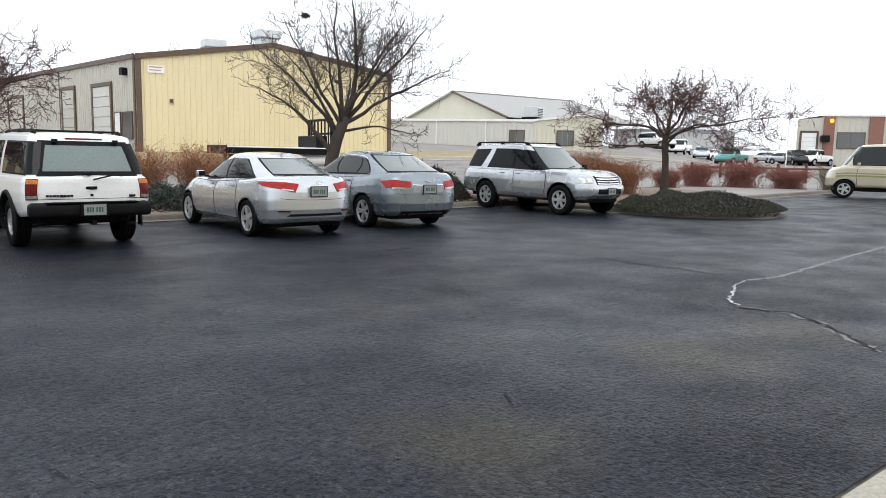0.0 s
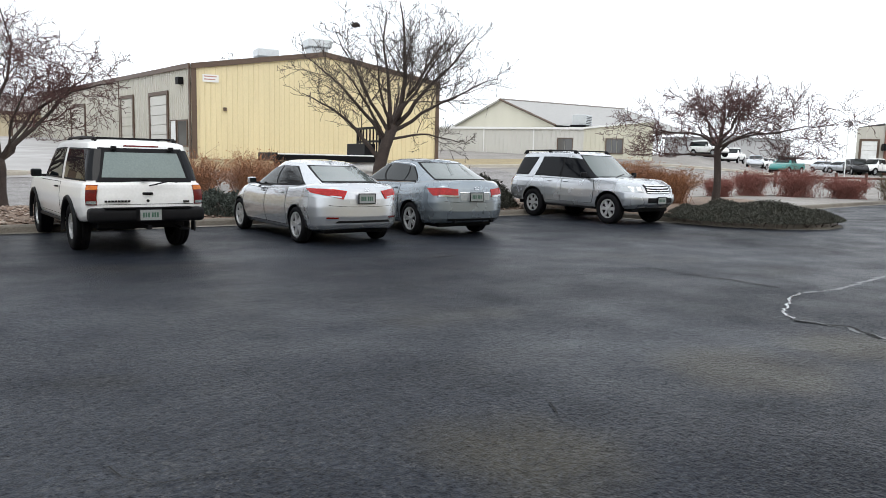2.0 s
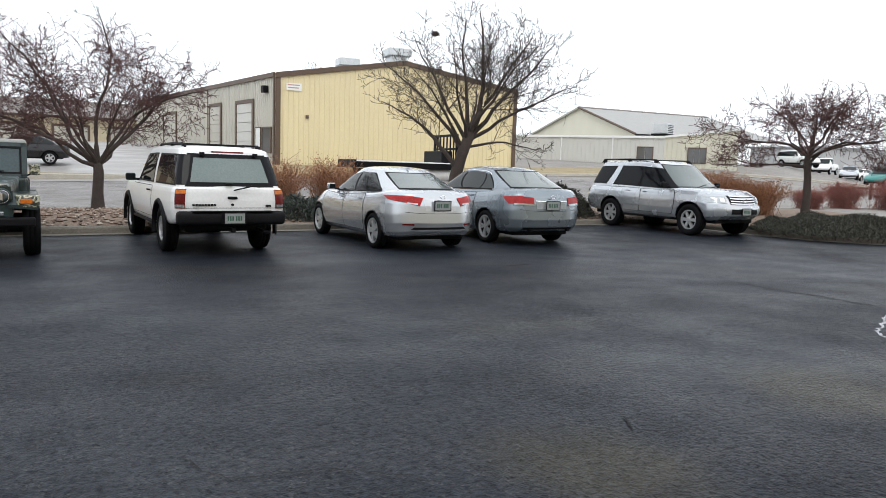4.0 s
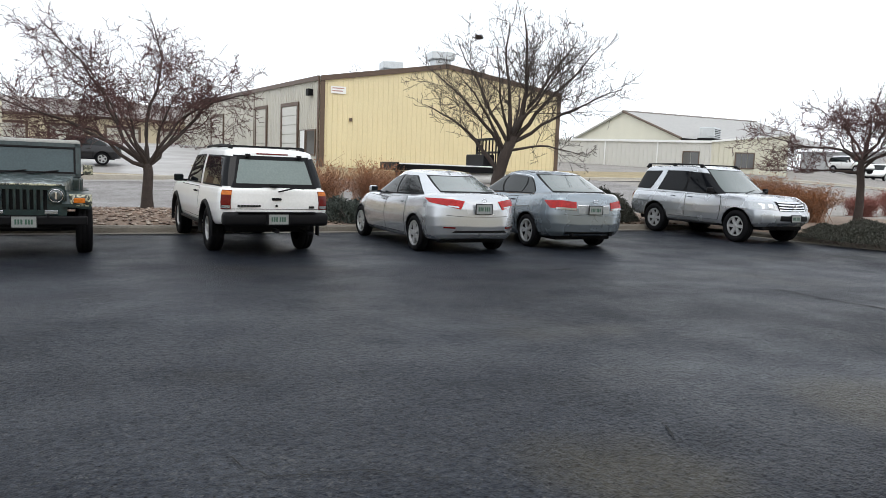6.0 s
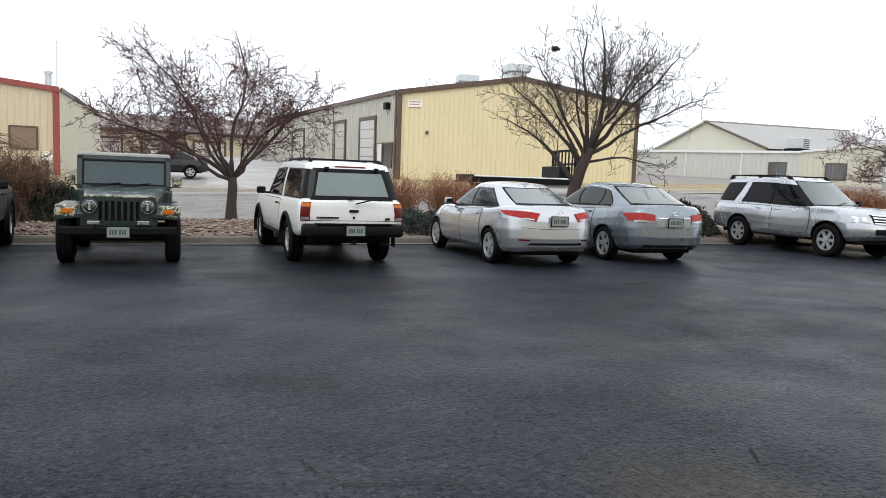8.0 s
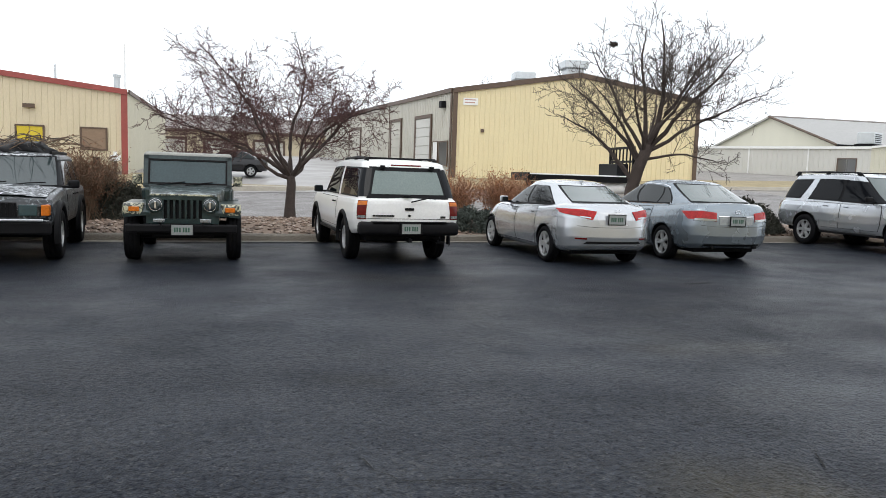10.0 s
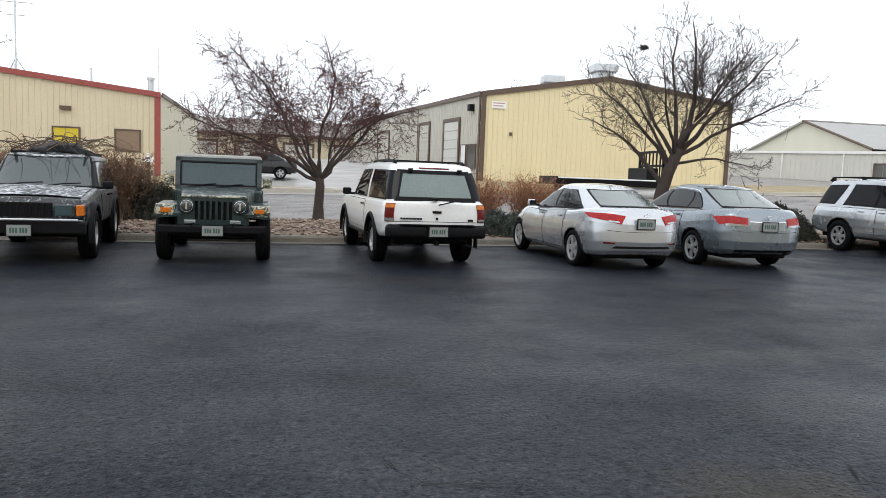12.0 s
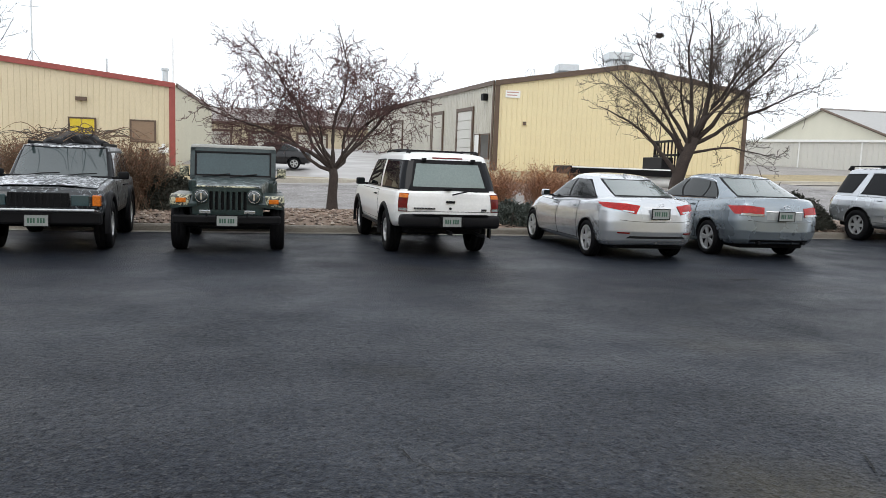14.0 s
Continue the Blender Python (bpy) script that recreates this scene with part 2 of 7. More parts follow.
# ---- buildings ----
def ribbed(p0, p1, z0, top, spacing=0.305, depth=0.035, rib=0.07):
    """A ribbed metal wall from p0 to p1; top(s) is its height at s metres along."""
    a, b = Vector((*p0, 0)), Vector((*p1, 0))
    length = (b - a).length
    d = (b - a) / length
    n = Vector((d.y, -d.x, 0))
    marks = [0.0]
    s = spacing / 2
    while s + rib < length:
        marks += [s - rib / 2, s - rib / 4, s + rib / 4, s + rib / 2]
        s += spacing
    marks.append(length)
    verts, faces = [], []
    for i, s in enumerate(marks):
        k = (i - 1) % 4
        out = depth if 0 < i < len(marks) - 1 and k in (1, 2) else 0.0
        p = a + d * s + n * out
        verts += [(p.x, p.y, z0 if not callable(z0) else z0(s)), (p.x, p.y, top(s))]
    for i in range(len(marks) - 1):
        faces.append((2 * i, 2 * i + 2, 2 * i + 3, 2 * i + 1))
    return verts, faces


def slab_between(p0, p1, z0, z1, z2, z3, thick, out=0.0):
    """Upright panel from p0 to p1: bottom z0..z1, top z2..z3, thick, pushed out by out."""
    a, b = Vector((*p0, 0)), Vector((*p1, 0))
    d = (b - a).normalized()
    n = Vector((d.y, -d.x, 0))
    verts = []
    for off in (out + thick, out):
        for p, lo, hi in ((a, z0, z2), (b, z1, z3)):
            q = p + n * off
            verts += [(q.x, q.y, lo), (q.x, q.y, hi)]
    return verts, [(0, 2, 3, 1), (4, 5, 7, 6), (0, 1, 5, 4), (2, 6, 7, 3), (1, 3, 7, 5), (0, 4, 6, 2)]


def along(p0, p1, s):
    a, b = Vector((*p0, 0)), Vector((*p1, 0))
    q = a + (b - a).normalized() * s
    return (q.x, q.y)


def opening(parent, name, p0, p1, s0, s1, z0, z1, glass, frame_mat, fw=0.07, label="", bars=0, sub="pane"):
    """A framed window or door on the wall from p0 to p1."""
    q0, q1 = along(p0, p1, s0), along(p0, p1, s1)
    fr = [slab_between(along(p0, p1, s0 - fw), along(p0, p1, s1 + fw), z1, z1, z1 + fw, z1 + fw, 0.07, 0.02),
          slab_between(along(p0, p1, s0 - fw), along(p0, p1, s1 + fw), z0 - fw, z0 - fw, z0, z0, 0.07, 0.02),
          slab_between(along(p0, p1, s0 - fw), q0, z0, z0, z1, z1, 0.07, 0.02),
          slab_between(q1, along(p0, p1, s1 + fw), z0, z0, z1, z1, 0.07, 0.02)]
    ob = part(name, merged(*fr), frame_mat, parent, label)
    n = max(1, bars)
    for k in range(n):
        a0, a1 = s0 + (s1 - s0) * k / n, s0 + (s1 - s0) * (k + 1) / n - (0.04 if k < n - 1 else 0)
        part(sub, slab_between(along(p0, p1, a0), along(p0, p1, a1), z0, z0, z1, z1, 0.02, 0.045), glass, ob)
    return ob


def roller_door(parent, p0, p1, s0, s1, z0, z1, mat):
    """A sectional overhead door: framed, with separate horizontal panels."""
    fw = 0.22
    fr = [slab_between(along(p0, p1, s0 - fw), along(p0, p1, s1 + fw), z1, z1, z1 + fw, z1 + fw, 0.09, 0.02),
          slab_between(along(p0, p1, s0 - fw), along(p0, p1, s0), z0, z0, z1, z1, 0.09, 0.02),
          slab_between(along(p0, p1, s1), along(p0, p1, s1 + fw), z0, z0, z1, z1, 0.09, 0.02)]
    ob = part("overhead_door", merged(*fr), BROWN, parent, "overhead door in a brown frame")
    n = 7
    for k in range(n):
        a, b = z0 + (z1 - z0) * k / n, z0 + (z1 - z0) * (k + 1) / n - 0.03
        part("door_panel", slab_between(along(p0, p1, s0), along(p0, p1, s1), a, a, b, b, 0.03, 0.04), mat, ob)


# long yellow hall with a brown roof edge
AL, AR, AB = (12.7, 42.4), (28.1, 40.1), (9.2, 75.0)
AR2 = (AR[0] + AB[0] - AL[0], AR[1] + AB[1] - AL[1])
A_EAVE, A_PEAK = 6.41, 7.68
hall = thing("warehouse", "pale yellow ribbed metal warehouse with brown roof trim", "building")
LA = math.dist(AL, AR)
LS = math.dist(AL, AB)


def gable(s, length=LA, eave=A_EAVE, peak=A_PEAK):
    return eave + (peak - eave) * (1 - abs(2 * s / length - 1))


part("gable_wall", ribbed(AL, AR, 0.6, gable), SIDING_Y, hall)
part("side_wall", ribbed(AB, AL, 0.3, lambda s: A_EAVE), SIDING_G, hall, "grey-beige ribbed side wall")
part("far_wall", ribbed(AR, AR2, 0.6, lambda s: A_EAVE), SIDING_Y, hall)
mid0 = ((AL[0] + AR[0]) / 2, (AL[1] + AR[1]) / 2)
mid1 = ((AB[0] + AR2[0]) / 2, (AB[1] + AR2[1]) / 2)
part("back_wall", ([(*AB, 0.3), (*AR2, 0.3), (*AR2, A_EAVE), (*mid1, A_PEAK), (*AB, A_EAVE)], [(0, 1, 2, 3, 4)]), SIDING_G, hall)
roof_v = [(*AL, A_EAVE), (*mid0, A_PEAK), (*AR, A_EAVE), (*AB, A_EAVE), (*mid1, A_PEAK), (*AR2, A_EAVE)]
roof_v += [(x, y, z + 0.12) for x, y, z in roof_v]
part("roof", (roof_v, [(6, 7, 10, 9), (7, 8, 11, 10), (0, 3, 4, 1), (1, 4, 5, 2), (0, 1, 7, 6), (1, 2, 8, 7), (0, 6, 9, 3), (2, 5, 11, 8), (3, 9, 10, 4), (4, 10, 11, 5)]), ROOFGREY, hall)
for p, q, a, b in ((AL, mid0, A_EAVE, A_PEAK), (mid0, AR, A_PEAK, A_EAVE)):
    part("rake_trim", slab_between(p, q, a - 0.16, b - 0.16, a + 0.14, b + 0.14, 0.1, 0.04), BROWN, hall, "brown rake trim")
part("eave_trim", slab_between(AB, AL, A_EAVE - 0.12, A_EAVE - 0.12, A_EAVE + 0.14, A_EAVE + 0.14, 0.1, 0.04), BROWN, hall, "brown eave trim")
part("corner_trim", slab_between(AL, along(AL, AR, 0.28), 0.6, 0.6, A_EAVE - 0.1, A_EAVE - 0.1, 0.06, 0.036), BROWN, hall, "brown corner trim")
part("corner_trim", slab_between(along(AL, AR, LA - 0.25), AR, 0.6, 0.6, A_EAVE - 0.1, A_EAVE - 0.1, 0.06, 0.036), BROWN, hall, "brown corner trim")
part("corner_trim", slab_between(along(AB, AL, LS - 0.2), AL, 0.4, 0.4, A_EAVE - 0.1, A_EAVE - 0.1, 0.05, 0.036), BROWN, hall, "brown corner trim")
part("base_strip", slab_between(AL, AR, 0.55, 0.9, 1.02, 1.36, 0.05, 0.02), CONCRETE, hall, "concrete footing strip")
roller_door(hall, AB, AL, LS - 6.1, LS - 3.45, 0.9, 5.0, SIDING_W)
roller_door(hall, AB, AL, LS - 11.4, LS - 9.3, 0.9, 5.05, SIDING_G)
roller_door(hall, AB, AL, LS - 23.2, LS - 19.8, 0.9, 4.9, SIDING_G)
opening(hall, "side_door", AB, AL, LS - 2.9, LS - 2.12, 1.1, 3.42, WHITE, BROWN, 0.05, "white side door", sub="door_leaf")
opening(hall, "side_window", AB, AL, LS - 1.8, LS - 0.55, 2.0, 3.38, WINGLASS, BROWN, 0.08)


# ---- vehicles ----
def paint(name, color, metal=0.0, rough=0.35, coat=0.8, dirt=0.025):
    return material(name, color, rough, metal=metal, var=dirt, scale=2.2, fine=30, coat=coat, rough_var=0.03)


def streaked(name, dark, pale, lo=0.47, hi=0.55, scale=5.0, twist=2.2):
    """Dark paint with winding pale streaks of frost."""
    m = material(name, dark, 0.4, var=0.2, scale=5, coat=0.3)
    n, l = m.node_tree.nodes, m.node_tree.links
    co, wv, rp, mx = n.new("ShaderNodeTexCoord"), n.new("ShaderNodeTexNoise"), n.new("ShaderNodeMapRange"), n.new("ShaderNodeMix")
    wv.inputs["Scale"].default_value, wv.inputs["Detail"].default_value, wv.inputs["Distortion"].default_value = scale, 5, twist
    l.new(co.outputs["Object"], wv.inputs[0]), l.new(wv.outputs[0], rp.inputs[0])
    rp.inputs[1].default_value, rp.inputs[2].default_value = lo, hi
    mx.data_type = "RGBA"
    l.new(rp.outputs[0], mx.inputs[0])
    mx.inputs[6].default_value, mx.inputs[7].default_value = rgba(dark), rgba(pale)
    l.new(mx.outputs[2], n["Principled BSDF"].inputs["Base Color"])
    return m


SILVER = paint("silver_paint", (0.53, 0.55, 0.575), 0.7, 0.24)
SILVER_WARM = paint("light_silver_paint", (0.51, 0.535, 0.565), 0.65, 0.26)
BLUEGREY = paint("blue_grey_paint", (0.225, 0.262, 0.295), 0.65, 0.26)
WHITEP = paint("white_paint", (0.78, 0.78, 0.77), 0.0, 0.35, 0.6, 0.04)
GREENP = material("dark_green_paint", (0.005, 0.014, 0.014), 0.3, var=0.3, scale=3, fine=18, coat=0.3, tint=(0.020, 0.040, 0.041))
FROST = streaked("frost_streaked_bonnet", (0.012, 0.015, 0.02), (0.60, 0.62, 0.65), 0.48, 0.56, 4.5, 3.5)
FROSTDARK = streaked("frost_flecked_dark_paint", (0.010, 0.012, 0.015), (0.22, 0.24, 0.26), 0.54, 0.64, 7.0, 3.0)
CAMO = streaked("frosted_green_paint", (0.012, 0.026, 0.027), (0.33, 0.38, 0.38), 0.52, 0.68, 5.0, 2.5)
LICHEN = streaked("yellowed_frost_on_green", (0.03, 0.035, 0.03), (0.50, 0.48, 0.34), 0.44, 0.58, 14.0, 1.5)
BLACKPAINT = paint("black_paint", (0.008, 0.008, 0.010), 0.0, 0.25, 0.25)
GOLD = paint("pale_gold_paint", (0.47, 0.43, 0.335), 0.2, 0.35)
GOLDSTRIPE = paint("olive_stripe_paint", (0.26, 0.25, 0.10), 0.2, 0.4)
TEAL = paint("teal_paint", (0.02, 0.20, 0.18), 0.1, 0.35)
REDLENS = material("red_lens", (0.30, 0.008, 0.008), 0.12, var=0.45, scale=14, fine=60, spec=0.35, coat=0.15)
REDLENS2 = material("deep_red_lens", (0.10, 0.004, 0.004), 0.2, var=0.25, scale=14, fine=60, spec=0.35, coat=0.15)
AMBER = material("amber_lens", (0.50, 0.13, 0.012), 0.2, var=0.2, scale=20, spec=0.35, coat=0.15)
CLEARLENS = material("clear_lens", (0.42, 0.44, 0.45), 0.12, metal=0.75, var=0.1, scale=25, coat=0.8)
PLATE = material("plate_white", (0.27, 0.285, 0.28), 0.4, var=0.1)
PLATEGREEN = material("plate_green", (0.04, 0.10, 0.07), 0.4, var=0.1)
CARGLASS = material("car_glass", (0.012, 0.016, 0.017), 0.03, var=0, spec=0.4)
PRIVACY = material("privacy_glass", (0.006, 0.007, 0.009), 0.03, var=0, spec=0.18)
TINTGLASS = material("jeep_screen_glass", (0.026, 0.050, 0.056), 0.03, var=0.1, scale=2, spec=0.7)
# pale grey-green glass, rougher than the other panes
PALEGLASS = material("pale_green_rear_glass", (0.15, 0.19, 0.182), 0.2, var=0.08, spec=0.6, coat=0.2)
HAZEGLASS = material("sky_lit_glass", (0.034, 0.046, 0.048), 0.03, var=0.06, scale=1.5, spec=0.7, coat=0.8)
# paler base colour stands in for bright sky mirrored in the glass
REARGLASS = material("sky_pale_glass", (0.075, 0.098, 0.094), 0.03, var=0.06, scale=1.5, spec=0.7, coat=0.8)


FLAT = 0.55


class Shell:
    """A car body as stacked rounded outlines; y runs forward, z up."""

    def __init__(self, levels, zb, zt, nr=2.6, nf=2.6, rr=0.5, rf=0.6, barrel=0.03):
        self.ks = [l[0] for l in levels]
        self.yr, self.yf, self.hw = ([l[i] for l in levels] for i in (1, 2, 3))
        self.zbp, self.ztp, self.nr, self.nf = zb, zt, nr, nf
        self.rr, self.rf, self.barrel = rr, rf, barrel
        self.yc, self.half = (self.yr[0] + self.yf[0]) / 2, (self.yf[0] - self.yr[0]) / 2

    def at(self, k):
        return tuple(float(np.interp(k, self.ks, v)) for v in (self.yr, self.yf, self.hw))

    def zb(self, y):
        return smooth_at(y, self.zbp)

    def zt(self, y):
        return smooth_at(y, self.ztp)

    def xy(self, th, k):
        """Outline point: a front corner curve, a straight side and a rear corner curve on each side."""
        yr, yf, hw = self.at(k)
        sg = 1.0
        th = (th + math.pi) % (2 * math.pi) - math.pi
        if th < 0:
            th, sg = -th, -1.0
        q = math.pi / 2 - FLAT
        if th < q:
            p = th / q * math.pi / 2
            x, y = hw * math.sin(p) ** (2 / self.nf), yf - self.rf + self.rf * abs(math.cos(p)) ** (2 / self.nf)
        elif th > math.pi - q:
            p = (math.pi - th) / q * math.pi / 2
            x, y = hw * abs(math.sin(p)) ** (2 / self.nr), yr + self.rr - self.rr * abs(math.cos(p)) ** (2 / self.nr)
        else:
            t = (th - q) / (2 * FLAT)
            x, y = hw, (yf - self.rf) * (1 - t) + (yr + self.rr) * t
        return sg * x * (1 - self.barrel * ((y - self.yc) / self.half) ** 2), y

    def point(self, th, k):
        x, y = self.xy(th, k)
        lo = self.zb(y)
        return Vector((x, y, lo + (self.zt(y) - lo) * k))

    def k_of(self, y, z):
        lo, hi = self.zb(y), self.zt(y)
        return min(1.0, max(0.0, (z - lo) / (hi - lo)))

    def spot(self, where, z):
        """(angle, level) of a place: ('r', x) on the rear, ('f', x) on the front, ('s', y) on the right side, ('l', y) on the left."""
        kind, v = where
        k = 0.5
        for _ in range(6):
            yr, yf, hw = self.at(k)
            q = math.pi / 2 - FLAT
            if kind in "rf":
                n = self.nr if kind == "r" else self.nf
                p = math.asin(min(0.985, abs(v) / hw) ** (n / 2)) / (math.pi / 2) * q
                th = math.copysign(math.pi - p if kind == "r" else p, v if v else 1.0)
            else:
                a, b = yr + self.rr, yf - self.rf
                if v < a:
                    th = math.pi - math.acos(min(1.0, (a - v) / self.rr) ** (self.nr / 2)) / (math.pi / 2) * q
                elif v > b:
                    th = math.acos(min(1.0, (v - b) / self.rf) ** (self.nf / 2)) / (math.pi / 2) * q
                else:
                    th = q + (b - v) / (b - a) * 2 * FLAT
                th = th if kind == "s" else -th
            k = self.k_of(self.xy(th, k)[1], z)
        return th % (2 * math.pi), k

    def patch(self, corners, out=0.004, nu=10, nv=5, sink=0.012):
        """A thin panel on the body. corners: lower left, lower right, upper right, upper left as (where, z)."""
        c = [self.spot(*q) for q in corners]
        base = c[0][0]
        c = [((t - base + math.pi) % (2 * math.pi) - math.pi + base, k) for t, k in c]
        top, low = [], []
        e = 1e-3
        for j in range(nv + 1):
            for i in range(nu + 1):
                u, v = i / nu, j / nv
                th = (c[0][0] * (1 - u) + c[1][0] * u) * (1 - v) + (c[3][0] * (1 - u) + c[2][0] * u) * v
                k = (c[0][1] * (1 - u) + c[1][1] * u) * (1 - v) + (c[3][1] * (1 - u) + c[2][1] * u) * v
                p = self.point(th, k)
                k0, k1 = max(0, k - 0.01), min(1, k + 0.01)
                n = (self.point(th + e, k) - self.point(th - e, k)).cross(self.point(th, k1) - self.point(th, k0))
                if n.length < 1e-12:
                    n = Vector((p.x, p.y - self.yc, 0))
                n.normalize()
                if n.dot(Vector((p.x, (p.y - self.yc) * 0.6, 0.3))) < 0:
                    n = -n
                top.append(p + n * out)
                low.append(p - n * sink)
        return shell_panel(top, low, nu, nv)

    def mesh(self, count=120, levels=26, crown=0.02):
        kk = sorted(set([i / levels for i in range(levels + 1)] + list(self.ks)))
        half = count // 2
        # angles spaced evenly along the outline, mirrored left and right
        fine = [math.pi * i / 900 for i in range(901)]
        pts = [self.xy(t, 0.5) for t in fine]
        acc = np.concatenate([[0], np.cumsum([math.dist(a, b) for a, b in zip(pts, pts[1:])])])
        th = [float(np.interp(acc[-1] * i / half, acc, fine)) for i in range(half + 1)]
        ring = th + [-t for t in th[-2:0:-1]]
        n = len(ring)
        verts = [self.point(t, k) for k in kk for t in ring]
        faces = [(j * n + i, (j + 1) * n + i, (j + 1) * n + (i + 1) % n, j * n + (i + 1) % n) for j in range(len(kk) - 1) for i in range(n)]
        for base, lift, flip in (((len(kk) - 1) * n, crown, False), (0, 0.0, True)):
            cols = 8
            idx = {}
            for i in range(half + 1):
                a, b = base + i, base + (n - i) % n
                for c in range(cols + 1):
                    if c == 0 or a == b:
                        idx[i, c] = a
                    elif c == cols:
                        idx[i, c] = b
                    else:
                        f = 1 - 2 * c / cols
                        p = verts[a].lerp(verts[b], c / cols)
                        idx[i, c] = len(verts)
                        verts.append(p + Vector((0, 0, lift * (1 - f * f))))
            for i in range(half):
                for c in range(cols):
                    q = [idx[i, c], idx[i, c + 1], idx[i + 1, c + 1], idx[i + 1, c]]
                    q = [v for m, v in enumerate(q) if v not in q[:m]]
                    if len(q) > 2:
                        faces.append(tuple(q[::-1] if flip else q))
        return verts, faces


def smooth_at(y, pts):
    """A soft curve through (y, z) points."""
    if y <= pts[0][0]:
        return pts[0][1]
    for (a, za), (b, zb_) in zip(pts, pts[1:]):
        if y <= b:
            t = (y - a) / (b - a)
            return za + (zb_ - za) * (0.5 * t + 0.5 * t * t * (3 - 2 * t))
    return pts[-1][1]


def shell_panel(top, low, nu, nv):
    """Panel faces plus a rim with vertices of its own, so that the face shades evenly to its edge."""
    w = nu + 1
    verts = list(top)
    faces = [(j * w + i, j * w + i + 1, j * w + i + w + 1, j * w + i + w) for j in range(nv) for i in range(nu)]
    edge = [i for i in range(w)] + [j * w + nu for j in range(1, nv + 1)] + [nv * w + i for i in range(nu - 1, -1, -1)] + [j * w for j in range(nv - 1, 0, -1)]
    base, m = len(verts), len(edge)
    verts += [top[i] for i in edge] + [low[i] for i in edge]
    faces += [(base + i, base + m + i, base + m + (i + 1) % m, base + (i + 1) % m) for i in range(m)]
    return verts, faces


def cut_arches(verts, faces, mats, axles, radius, hw, deep=0.3):
    """The body mesh with wheel arches cut through; the arch insides take the second material."""
    body = mesh_from(verts, faces, "body")
    bm = bmesh.new()
    bm.from_mesh(body)
    bmesh.ops.remove_doubles(bm, verts=bm.verts, dist=0.0004)
    bmesh.ops.recalc_face_normals(bm, faces=bm.faces)
    for f in bm.faces:
        f.smooth = True
    bm.to_mesh(body)
    bm.free()
    for m in mats:
        body.materials.append(m)
    cv, cf = [], []
    for y, z in axles:
        for s in (-1, 1):
            x0, x1 = s * (hw - deep), s * (hw + 0.3)
            base, seg = len(cv), 30
            for x in (x0, x1):
                for i in range(seg):
                    t = 2 * math.pi * i / seg
                    cv.append((x, y + radius * math.cos(t), z + radius * math.sin(t)))
            cf += [(base + i, base + (i + 1) % seg, base + seg + (i + 1) % seg, base + seg + i) for i in range(seg)]
            cf += [tuple(base + i for i in range(seg)), tuple(base + seg + i for i in range(seg - 1, -1, -1))]
    cut = mesh_from(cv, cf, "cut")
    bm = bmesh.new()
    bm.from_mesh(cut)
    bmesh.ops.recalc_face_normals(bm, faces=bm.faces)
    for f in bm.faces:
        f.material_index = 1
    bm.to_mesh(cut)
    bm.free()
    for m in mats:
        cut.materials.append(m)
    a, b = new("body", body), new("cutter", cut)
    mod = a.modifiers.new("arch", "BOOLEAN")
    mod.operation, mod.object, mod.solver = "DIFFERENCE", b, "EXACT"
    out = bpy.data.meshes.new_from_object(a.evaluated_get(bpy.context.evaluated_depsgraph_get()))
    bpy.data.objects.remove(a)
    bpy.data.objects.remove(b)
    return out


def lathe(profile, seg=32):
    """A body turned round the x axis from (x, radius) points."""
    verts, faces = [], []
    for x, r in profile:
        for i in range(seg):
            t = 2 * math.pi * i / seg
            verts.append((x, r * math.cos(t), r * math.sin(t)))
    for j in range(len(profile) - 1):
        for i in range(seg):
            faces.append((j * seg + i, j * seg + (i + 1) % seg, (j + 1) * seg + (i + 1) % seg, (j + 1) * seg + i))
    return verts, faces


WHEELS = {}


